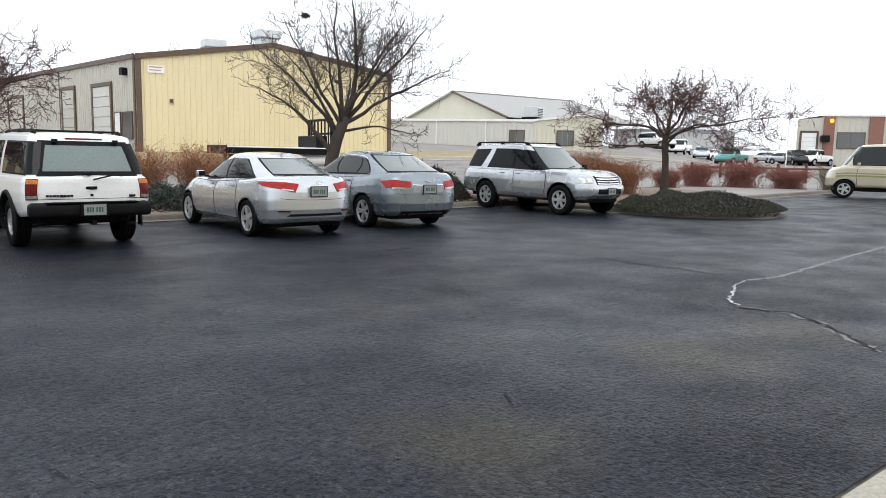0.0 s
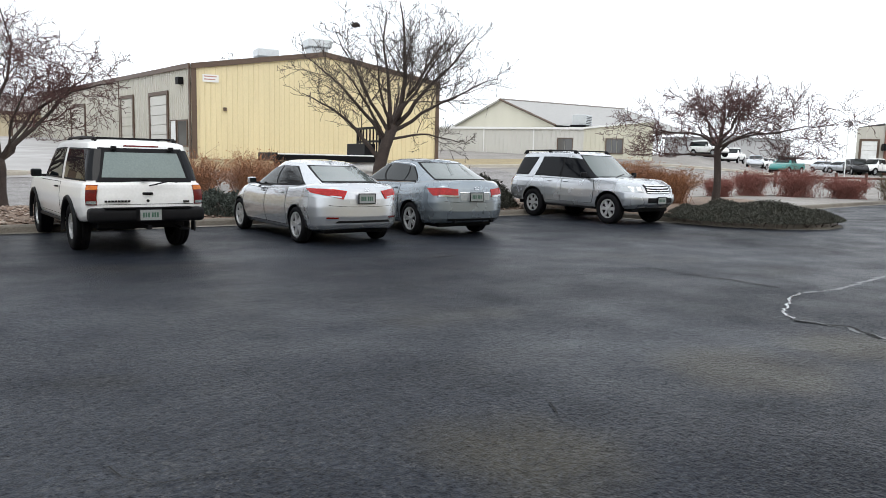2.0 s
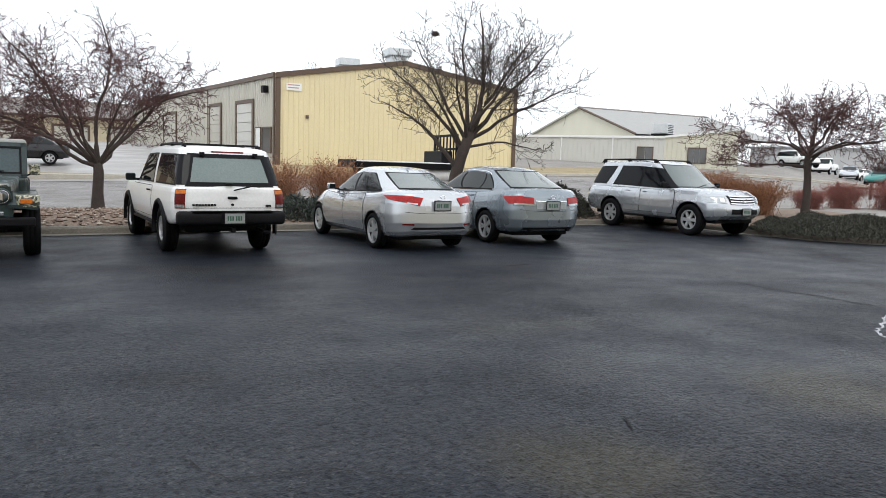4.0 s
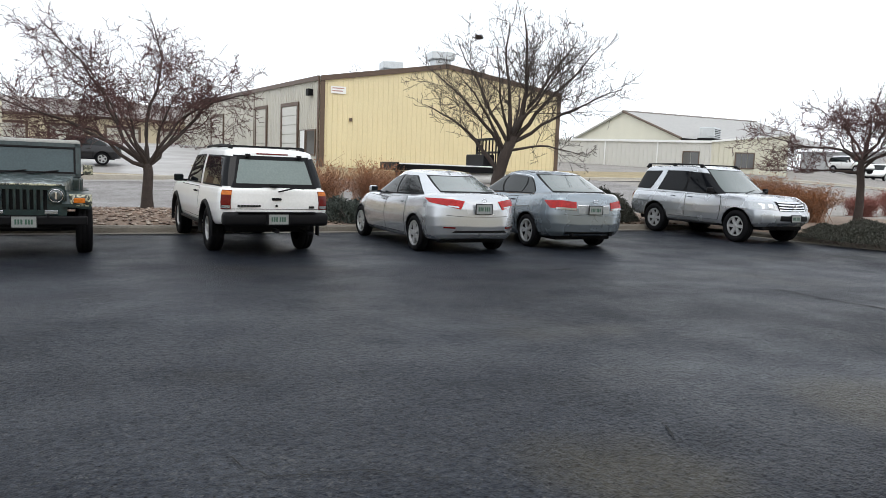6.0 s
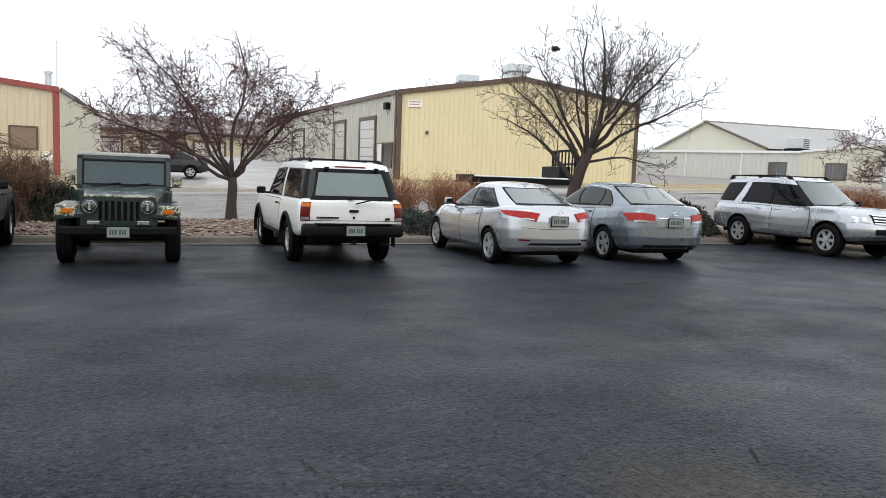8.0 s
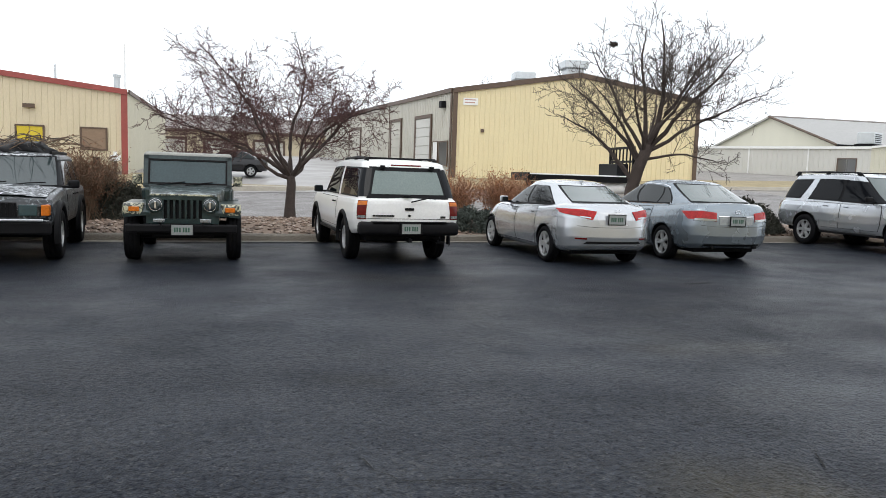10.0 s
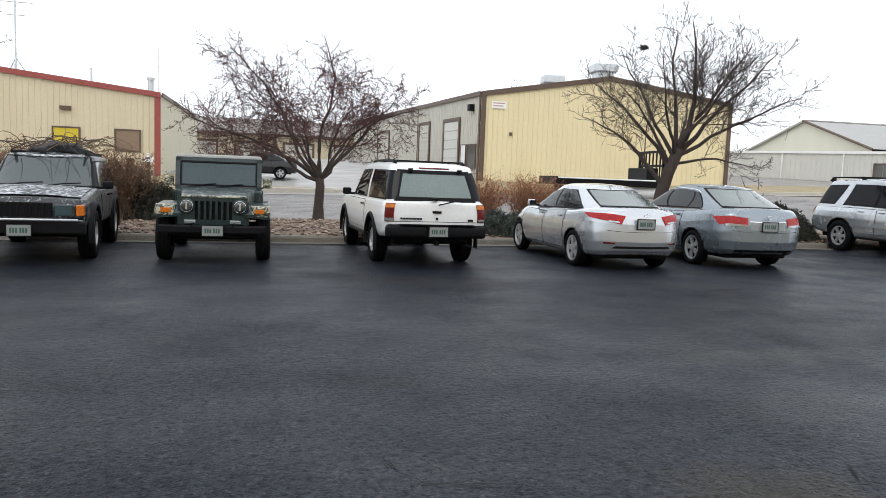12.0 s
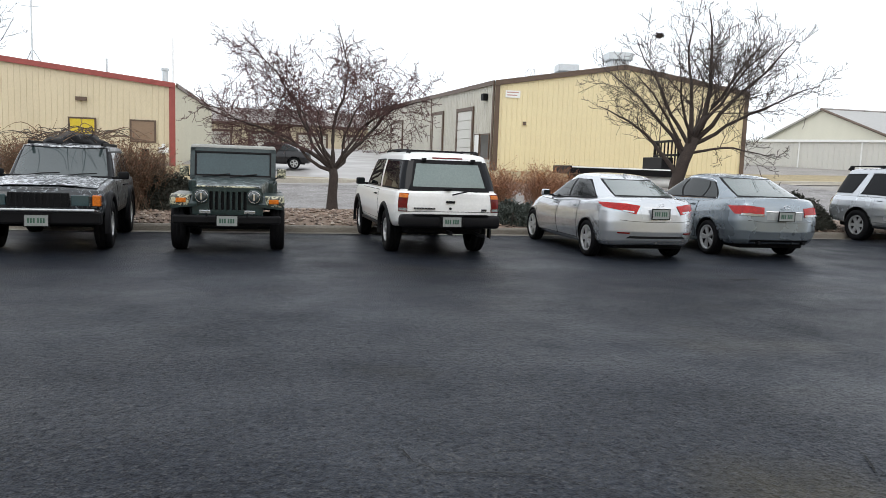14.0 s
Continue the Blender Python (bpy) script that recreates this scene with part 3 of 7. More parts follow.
def wheel_meshes(radius, width, rim, spokes, forked=False):
    key = (radius, width, rim, spokes, forked)
    if key in WHEELS:
        return WHEELS[key]
    h = width / 2
    tyre = lathe([(h * 0.55, rim * 0.98), (h * 0.92, rim * 1.04), (h, (radius + rim) / 2), (h * 0.93, radius - 0.03), (h * 0.78, radius - 0.006), (h * 0.3, radius),
                  (h * 0.26, radius - 0.012), (h * 0.2, radius), (-h * 0.2, radius), (-h * 0.26, radius - 0.012), (-h * 0.3, radius), (-h * 0.78, radius - 0.006), (-h, (radius + rim) / 2), (-h * 0.8, rim)])
    back = lathe([(h * 0.3, 0.0), (h * 0.3, rim * 0.93), (h * 0.6, rim * 0.95)], 28)
    ring = lathe([(h * 0.55, rim * 1.0), (h * 0.86, rim * 1.0), (h * 0.86, rim * 0.9), (h * 0.5, rim * 0.86)], 32)
    hub = lathe([(h * 0.4, rim * 0.26), (h * 0.74, rim * 0.24), (h * 0.8, rim * 0.15), (h * 0.8, 0.0)], 20)
    sp = []
    for i in range(spokes):
        for off in ((-0.16, 0.16) if forked else (0.0,)):
            a = 2 * math.pi * i / spokes + off
            wid = rim * (0.075 if forked else 0.78 / spokes + 0.02)
            v = []
            for rr, xx, ww in ((rim * 0.2, h * 0.72, wid), (rim * 0.94, h * 0.72, wid * 1.15)):
                for s, dx in ((-1, 0), (1, 0), (1, -0.035), (-1, -0.035)):
                    cy, cz = math.cos(a), math.sin(a)
                    v.append((xx + dx, rr * cy - s * ww * cz, rr * cz + s * ww * cy))
            sp.append((v, [(0, 1, 5, 4), (1, 2, 6, 5), (2, 3, 7, 6), (3, 0, 4, 7)]))
    made = []
    for nm, src, mat in (("tyre", tyre, RUBBER), ("wheel_well_disc", back, BLACKP), ("rim", merged(ring, hub, *sp), ALLOY)):
        me = mesh_from(*src, name=nm)
        me.materials.append(mat)
        if nm == "tyre":
            me.polygons.foreach_set("use_smooth", [True] * len(me.polygons))
        made.append((nm, me))
    WHEELS[key] = made
    return made


def add_wheel(car, x, y, radius, width, rim, spokes, forked=False, steer=0):
    side = 1 if x > 0 else -1
    holder = None
    for nm, me in wheel_meshes(radius, width, rim, spokes, forked):
        if holder is None:
            holder = part("wheel", me, None, car, place=pose(x, y, radius, 0, 0, steer) @ Matrix.Diagonal((side, 1, 1, 1)))
        else:
            part(nm, me, None, holder)
    return holder


def plate(car, y, z, face, green=True, w=0.305, h=0.155, tilt=0):
    """A number plate with illegible bars; face is 1 looking forward, -1 looking back."""
    place = pose(0, y, z, tilt, 0, 0 if face < 0 else 180)
    p = part("number_plate", box((-w / 2, -0.008, -h / 2), (w / 2, 0.008, h / 2), 0.003), PLATE, car, place=place)
    part("plate_frame", merged(*[box_vf(a, b) for a, b in (((-w / 2 - .012, -.012, h / 2), (w / 2 + .012, .008, h / 2 + .012)), ((-w / 2 - .012, -.012, -h / 2 - .012), (w / 2 + .012, .008, -h / 2)),
                                  ((-w / 2 - .012, -.012, -h / 2), (-w / 2, .008, h / 2)), ((w / 2, -.012, -h / 2), (w / 2 + .012, .008, h / 2)))]), BLACKP, p)
    bars = [box_vf((-0.115 + i * 0.036 + (0.018 if i > 2 else 0), -0.0115, -0.035), (-0.091 + i * 0.036 + (0.018 if i > 2 else 0), -0.007, 0.035)) for i in range(6)]
    part("plate_bars", merged(*bars), PLATEGREEN, p)


def box_vf(lo, hi):
    v = [(x, y, z) for x in (lo[0], hi[0]) for y in (lo[1], hi[1]) for z in (lo[2], hi[2])]
    return v, [(0, 1, 3, 2), (4, 6, 7, 5), (0, 4, 5, 1), (2, 3, 7, 6), (0, 2, 6, 4), (1, 5, 7, 3)]


def car(name, label, at, s):
    """A car from its numbers: lower body, glasshouse, doors, windows, wheels."""
    ob = thing(name, label, s.get("cat", "car"), "parked cars", at)
    hw, wb, r = s["hw"], s["wb"], s["wheel"][0]
    yr, yf, col = s["rear"], s["front"], s["paint"]
    dark = s.get("sill_mat", BLACKP)
    lev = s.get("levels") or [(0, yr + 0.10, yf - 0.12, hw * 0.90), (0.10, yr + 0.03, yf - 0.04, hw * 0.955), (0.3, yr, yf, hw * 0.99), (0.5, yr + 0.01, yf - 0.02, hw),
                              (0.72, yr + 0.03, yf - 0.10, hw * 0.985), (0.88, yr + 0.06, yf - 0.22, hw * 0.95), (0.96, yr + 0.10, yf - 0.32, hw * 0.915), (1.0, yr + 0.15, yf - 0.42, hw * 0.87)]
    low = Shell(lev, s["zb"], s["zt"], s.get("nr", 2.6), s.get("nf", 2.5), s.get("rr", 0.5), s.get("rf", 0.7))
    v, f = low.mesh(crown=s.get("crown", 0.03))
    axles = [(0, r), (wb, r)]
    body = part("body", cut_arches(v, f, [col, BLACKP], axles, s["arch"], hw, 0.34), None, ob)
    yD, yC, yB, yA = s["glass_y"]
    hb, ht = s["glass_hw"]
    g = s.get("glass_lev") or [(0, yD, yA, hb), (0.3, yD + (yC - yD) * 0.27, yA + (yB - yA) * 0.29, hb + (ht - hb) * 0.24), (0.6, yD + (yC - yD) * 0.58, yA + (yB - yA) * 0.60, hb + (ht - hb) * 0.55),
                               (0.85, yD + (yC - yD) * 0.88, yA + (yB - yA) * 0.88, hb + (ht - hb) * 0.86), (0.95, yC, yB, ht), (1.0, yC + 0.12, yB - 0.14, ht - 0.07)]
    base = [(y, z - 0.04) for y, z in s["zt"]]
    top = Shell(g, base, s["roof"], s.get("gnr", 2.8), s.get("gnf", 2.6), s.get("grr", 0.3), s.get("grf", 0.35), 0.05)
    roof = part("cabin", top.mesh(crown=s.get("roof_crown", 0.025)), s.get("roof_paint", col), ob, smooth=True)
    zt = low.zt
    # windows
    zlo, zhi = s["win_z"]
    rear_panes, split = s["panes"], s.get("split", 0.05)
    for side in "sl":
        ends = rear_panes
        def quad(a, b, c, d, pad=0.0):
            q = [((side, a - pad), zlo(a) - pad), ((side, c + pad), zlo(c) - pad), ((side, d + pad), zhi(d) + pad), ((side, b - pad), zhi(b) + pad)]
            return q if side == "s" else [q[1], q[0], q[3], q[2]]
        if s.get("bright_rim"):
            a, b, c, d = *ends[0][:2], *ends[-1][2:]
            edge = [(a + (c - a) * i / 16, zlo(a + (c - a) * i / 16) - 0.03) for i in range(17)] + [(d + (b - d) * i / 16, zhi(d + (b - d) * i / 16) + 0.028) for i in range(17)]
            ring = [top.point(*top.spot((side, y), z)) for y, z in edge + edge[:1]]
            part("window_trim", tube(ring, 0.009, 5, caps=False), CHROME, roof, "bright window trim")
        for i0, i1 in s.get("surrounds", ((0, -1),)):
            part("window_surround", top.patch(quad(*ends[i0][:2], *ends[i1][2:], s.get("rim", 0.025)), 0.003, 18, 6), s.get("rim_mat", BLACKP), roof, smooth=True)
        for a, b, c, d in ends:
            part("side_window", top.patch(quad(a, b, c, d), 0.007, 8, 5), s.get("side_glass", CARGLASS), roof, smooth=True)
    wx, kx = s["screen"]
    za, zb_ = s["screen_z"]
    part("windscreen_surround", top.patch([(("f", wx + .02), za - .02), (("f", -wx - .02), za - .02), (("f", -kx - .02), zb_ + .02), (("f", kx + .02), zb_ + .02)], 0.003, 14, 6), BLACKP, roof, smooth=True)
    part("windscreen", top.patch([(("f", wx), za), (("f", -wx), za), (("f", -kx), zb_), (("f", kx), zb_)], 0.007, 14, 6), s.get("front_glass", CARGLASS), roof, smooth=True)
    wx, kx = s["rear_screen"]
    za, zb_ = s["rear_z"]
    pad = s.get("rear_pad", 0.025)
    part("rear_window_surround", top.patch([(("r", -wx - pad), za - pad * 0.8), (("r", wx + pad), za - pad * 0.8), (("r", kx + pad), zb_ + pad * 0.8), (("r", -kx - pad), zb_ + pad * 0.8)], 0.003, 14, 6), BLACKP, roof, smooth=True)
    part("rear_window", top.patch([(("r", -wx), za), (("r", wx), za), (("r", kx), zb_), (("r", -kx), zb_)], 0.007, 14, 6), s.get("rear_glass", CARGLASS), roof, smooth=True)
    # doors with dark shut lines and handles
    for side in "sl":
        sg = 1 if side == "s" else -1
        for y0, y1 in s["doors"]:
            zc = s["sill"]
            def dq(pad, lift=0.0):
                q = [((side, y0 - pad), zc - pad), ((side, y1 + pad), zc - pad), ((side, y1 + pad), zt(y1) - 0.035 + pad), ((side, y0 - pad), zt(y0) - 0.035 + pad)]
                return q if side == "s" else [q[1], q[0], q[3], q[2]]
            part("shut_line", low.patch(dq(0.009), 0.003, 8, 16), BLACKP, body, smooth=True)
            d = part("door", low.patch(dq(0.0), 0.006, 8, 16), col, body, smooth=True)
            hy, hz = y0 + 0.16, s.get("handle_z", zt(y0) - 0.14)
            t, k = low.spot((side, hy), hz)
            p = low.point(t, k)
            part("door_handle", tube([(p.x + sg * 0.012, hy - 0.09, hz), (p.x + sg * 0.036, hy - 0.05, hz), (p.x + sg * 0.036, hy + 0.05, hz), (p.x + sg * 0.012, hy + 0.09, hz)], 0.014, 6), s.get("handle_mat", col), d)
        # side mirror
        my, mz = s["mirror"]
        x0 = hb * 0.97
        mm = box((0, -0.05, -0.07), (sg * 0.165, 0.045, 0.06), 0.03, pose(sg * x0 + sg * 0.06, my, mz, 0, 0, -sg * 12), 3)
        mo = part("wing_mirror", mm, s.get("mirror_mat", col), ob, smooth=True)
        part("mirror_glass", box((sg * 0.012, -0.052, -0.045), (sg * 0.15, -0.043, 0.045), 0.003, pose(sg * x0 + sg * 0.06, my, mz, 0, 0, -sg * 12)), CARGLASS, mo)
        part("mirror_stalk", box((sg * (x0 - 0.05), my - 0.02, mz - 0.07), (sg * (x0 + 0.1), my + 0.03, mz - 0.03), 0.008), BLACKP, mo)
    w = s["wheel"]
    for x in (-1, 1):
        for y in (0, wb):
            add_wheel(ob, x * (hw - w[1] / 2 - s.get("tuck", 0.015)), y, *w)
    part("underbody", box((-hw * 0.72, yr + 0.35, s["clear"]), (hw * 0.72, yf - 0.3, s["sill"] + 0.05), 0.03), BLACKP, ob)
    for y in (0, wb):
        part("axle", tube([(-hw + 0.2, y, r), (hw - 0.2, y, r)], 0.05, 8), BLACKP, ob)
    return ob, body, roof, low, top


def const(v):
    return lambda y: v


def line(*pts):
    return lambda y: float(np.interp(y, [p[0] for p in pts], [p[1] for p in pts]))


def rack(ob, y0, y1, x, z, mat, cross=(), rise=0.06):
    for s in (-1, 1):
        rr = part("roof_rail", tube([(s * x, y0, z - 0.03), (s * x, y0 + 0.1, z + rise), (s * x, (y0 + y1) / 2, z + rise + 0.015), (s * x, y1 - 0.12, z + rise), (s * x, y1, z - 0.03)], 0.017, 8), mat, ob, "dark roof rail", smooth=True)
        for y in (y0 + 0.12, (y0 + y1) / 2, y1 - 0.14):
            part("rail_foot", box((s * x - 0.03, y - 0.05, z - 0.06), (s * x + 0.03, y + 0.05, z + rise), 0.01), mat, rr)
    for y in cross:
        part("cross_bar", box((-x, y - 0.03, z + rise - 0.01), (x, y + 0.03, z + rise + 0.015), 0.008), mat, ob)


def wiper(ob, pts, mat=BLACKP):
    part("wiper", tube(pts, 0.011, 6), mat, ob)


def arch_flare(ob, y, r, radius, hw, mat, width=0.07, out=0.03):
    """Moulded strip round a wheel arch on both sides."""
    for s in (-1, 1):
        v, f, n = [], [], 20
        for i in range(n + 1):
            t = math.radians(-12 + 204 * i / n)
            for rad, x in ((radius - 0.012, hw - 0.04), (radius - 0.012, hw + out), (radius + width * 0.6, hw + out * 0.9), (radius + width, hw - 0.02)):
                v.append((s * x, y + rad * math.cos(t), r + rad * math.sin(t)))
        for i in range(n):
            for k in range(3):
                a = i * 4 + k
                f.append((a, a + 1, a + 5, a + 4))
        part("arch_moulding", (v, f), mat, ob, smooth=True)


# silver compact saloon
def compact_saloon(at):
    zt = [(-0.98, 0.99), (-0.80, 1.055), (-0.45, 1.05), (0.3, 0.985), (1.6, 0.93), (2.35, 0.95), (2.9, 0.86), (3.35, 0.72), (3.55, 0.62)]
    ob, body, roof, low, top = car("compact_saloon", "silver compact four-door saloon parked nose to the kerb", at, dict(
        hw=0.8875, wb=2.70, rear=-0.98, front=3.55, paint=SILVER, wheel=(0.318, 0.205, 0.225, 5), arch=0.355, clear=0.2, sill=0.30, crown=0.02,
        zb=[(-0.98, 0.31), (-0.6, 0.26), (0.5, 0.22), (2.6, 0.22), (3.2, 0.21), (3.55, 0.28)], zt=zt, nr=2.5, nf=2.3, rr=0.62, rf=0.8,
        glass_y=(-0.62, 0.28, 1.50, 2.52), glass_hw=(0.79, 0.565), roof=[(-0.7, 1.33), (0.1, 1.395), (0.95, 1.437), (1.5, 1.405), (2.4, 1.30)], gnr=2.6, gnf=2.5, grr=0.42, grf=0.5,
        win_z=(line((-0.3, 1.05), (0.5, 1.005), (2.2, 0.975)), line((-0.4, 1.09), (0.0, 1.22), (0.45, 1.315), (1.0, 1.345), (1.45, 1.31), (1.9, 1.14), (2.1, 1.03))),
        panes=[(-0.14, 0.46, 0.98, 0.96), (1.03, 1.01, 2.04, 1.62)], screen=(0.62, 0.50), screen_z=(1.02, 1.36),
        rear_screen=(0.54, 0.46), rear_z=(1.085, 1.335), rear_glass=REARGLASS, rim=0.018, doors=[(0.42, 1.28), (1.31, 2.30)], mirror=(1.92, 1.03), handle_z=0.86))
    for s in "rl":
        sg = 1 if s == "r" else -1
        wrap = "s" if sg > 0 else "l"
        q = [(("r", sg * 0.42), 0.80), ((wrap, -0.52), 0.90), ((wrap, -0.34), 0.965), (("r", sg * 0.34), 0.94)]
        q = q if sg > 0 else [q[1], q[0], q[3], q[2]]
        lamp = part("tail_lamp", low.patch(q, 0.012, 18, 5), REDLENS, body, "wraparound red tail lamp", smooth=True)
        q = [(("r", sg * 0.45), 0.822), (("r", sg * 0.62), 0.842), (("r", sg * 0.62), 0.862), (("r", sg * 0.45), 0.845)]
        part("lamp_band", low.patch(q if sg > 0 else [q[1], q[0], q[3], q[2]], 0.018, 6, 2), CLEARLENS, lamp, smooth=True)
        part("reflector", low.patch([(("r", sg * 0.60 - 0.09), 0.475), (("r", sg * 0.60 + 0.09), 0.475), (("r", sg * 0.60 + 0.09), 0.50), (("r", sg * 0.60 - 0.09), 0.50)], 0.01, 4, 2), REDLENS2, body)
    part("plate_recess", low.patch([(("r", -0.30), 0.72), (("r", 0.30), 0.72), (("r", 0.34), 0.90), (("r", -0.34), 0.90)], 0.003, 8, 4), SILVER_WARM, body)
    part("boot_shut_line", low.patch([(("r", -0.66), 0.695), (("r", 0.66), 0.695), (("r", 0.66), 0.703), (("r", -0.66), 0.703)], 0.002, 16, 1), BLACKP, body)
    part("rear_valance", low.patch([(("r", -0.56), 0.40), (("r", 0.56), 0.40), (("r", 0.50), 0.442), (("r", -0.50), 0.442)], 0.006, 14, 3), BLACKP, body, "black lower bumper insert", smooth=True)
    part("badge", tube([(0.045 * math.cos(t / 10 * math.pi), -0.985, 0.965 + 0.024 * math.sin(t / 10 * math.pi)) for t in range(21)], 0.006, 6), CHROME, body)
    part("aerial_fin", box((-0.012, 0.30, 1.41), (0.012, 0.42, 1.45), 0.008), SILVER, roof)
    plate(ob, -0.992, 0.815, -1)
    return ob


# blue-grey mid-size saloon
def mid_saloon(at):
    zt = [(-1.05, 1.02), (-0.88, 1.10), (-0.5, 1.10), (0.3, 1.02), (1.6, 0.98), (2.35, 1.02), (3.0, 0.94), (3.45, 0.82), (3.65, 0.7)]
    ob, body, roof, low, top = car("midsize_saloon", "blue-grey mid-size saloon with a grimy boot lid", at, dict(
        hw=0.91, wb=2.75, rear=-1.05, front=3.65, paint=BLUEGREY, wheel=(0.325, 0.215, 0.228, 5, True), arch=0.37, clear=0.2, sill=0.31, crown=0.02,
        zb=[(-1.05, 0.31), (-0.6, 0.27), (0.5, 0.22), (2.6, 0.22), (3.2, 0.22), (3.65, 0.3)], zt=zt, nr=2.6, nf=2.4, rr=0.5, rf=0.8,
        glass_y=(-0.72, 0.10, 1.45, 2.52), glass_hw=(0.82, 0.60), roof=[(-0.8, 1.42), (0.1, 1.47), (0.85, 1.507), (1.45, 1.475), (2.4, 1.36)], gnr=2.6, gnf=2.5, grr=0.38, grf=0.5,
        win_z=(line((-0.3, 1.095), (0.5, 1.07), (2.2, 1.05)), line((-0.36, 1.11), (-0.05, 1.28), (0.35, 1.39), (1.0, 1.415), (1.45, 1.38), (1.9, 1.2), (2.1, 1.07))),
        panes=[(-0.10, 0.22, 0.36, 0.36), (0.40, 0.40, 1.05, 1.03), (1.11, 1.09, 2.04, 1.55)], screen=(0.64, 0.52), screen_z=(1.07, 1.43),
        rear_screen=(0.63, 0.52), rear_z=(1.13, 1.43), rear_glass=REARGLASS, bright_rim=True, rim=0.016, doors=[(0.43, 1.2), (1.23, 2.3)], mirror=(1.95, 1.08), handle_z=0.93))
    for sg in (1, -1):
        wrap = "s" if sg > 0 else "l"
        q = [(("r", sg * 0.42), 0.79), ((wrap, -0.76), 0.82), ((wrap, -0.58), 0.955), (("r", sg * 0.41), 0.945)]
        lamp = part("tail_lamp", low.patch(q if sg > 0 else [q[1], q[0], q[3], q[2]], 0.014, 18, 5), REDLENS, body, "large red tail lamp", smooth=True)
        q = [(("r", sg * 0.42), 0.795), (("r", sg * 0.78), 0.795), (("r", sg * 0.78), 0.835), (("r", sg * 0.42), 0.83)]
        part("reverse_lens", low.patch(q if sg > 0 else [q[1], q[0], q[3], q[2]], 0.019, 8, 2), CLEARLENS, lamp, smooth=True)
    part("plate_recess", low.patch([(("r", -0.36), 0.735), (("r", 0.36), 0.735), (("r", 0.36), 0.875), (("r", -0.36), 0.875)], 0.004, 8, 4), GRIME, body)
    part("chrome_strip", low.patch([(("r", -0.38), 0.878), (("r", 0.38), 0.878), (("r", 0.38), 0.892), (("r", -0.38), 0.892)], 0.014, 8, 1), CHROME, body, "chrome boot strip")
    part("boot_shut_line", low.patch([(("r", -0.70), 0.715), (("r", 0.70), 0.715), (("r", 0.70), 0.723), (("r", -0.70), 0.723)], 0.002, 16, 1), BLACKP, body)
    part("rear_valance", low.patch([(("r", -0.6), 0.335), (("r", 0.6), 0.335), (("r", 0.6), 0.375), (("r", -0.6), 0.375)], 0.006, 14, 2), BLACKP, body)
    part("badge", tube([(0.055 * math.cos(t / 10 * math.pi), -1.045, 0.965 + 0.028 * math.sin(t / 10 * math.pi)) for t in range(21)], 0.007, 6), CHROME, body)
    part("exhaust_tip", tube([(0.45, -0.72, 0.33), (0.45, -1.0, 0.32)], 0.03, 12), BLACKP, ob)
    part("exhaust_tip", tube([(-0.45, -0.72, 0.33), (-0.45, -1.0, 0.32)], 0.03, 12), BLACKP, ob)
    plate(ob, -1.062, 0.80, -1)
    return ob


GRIME = material("road_grime", (0.25, 0.262, 0.262), 0.55, var=0.2, scale=4, fine=20)


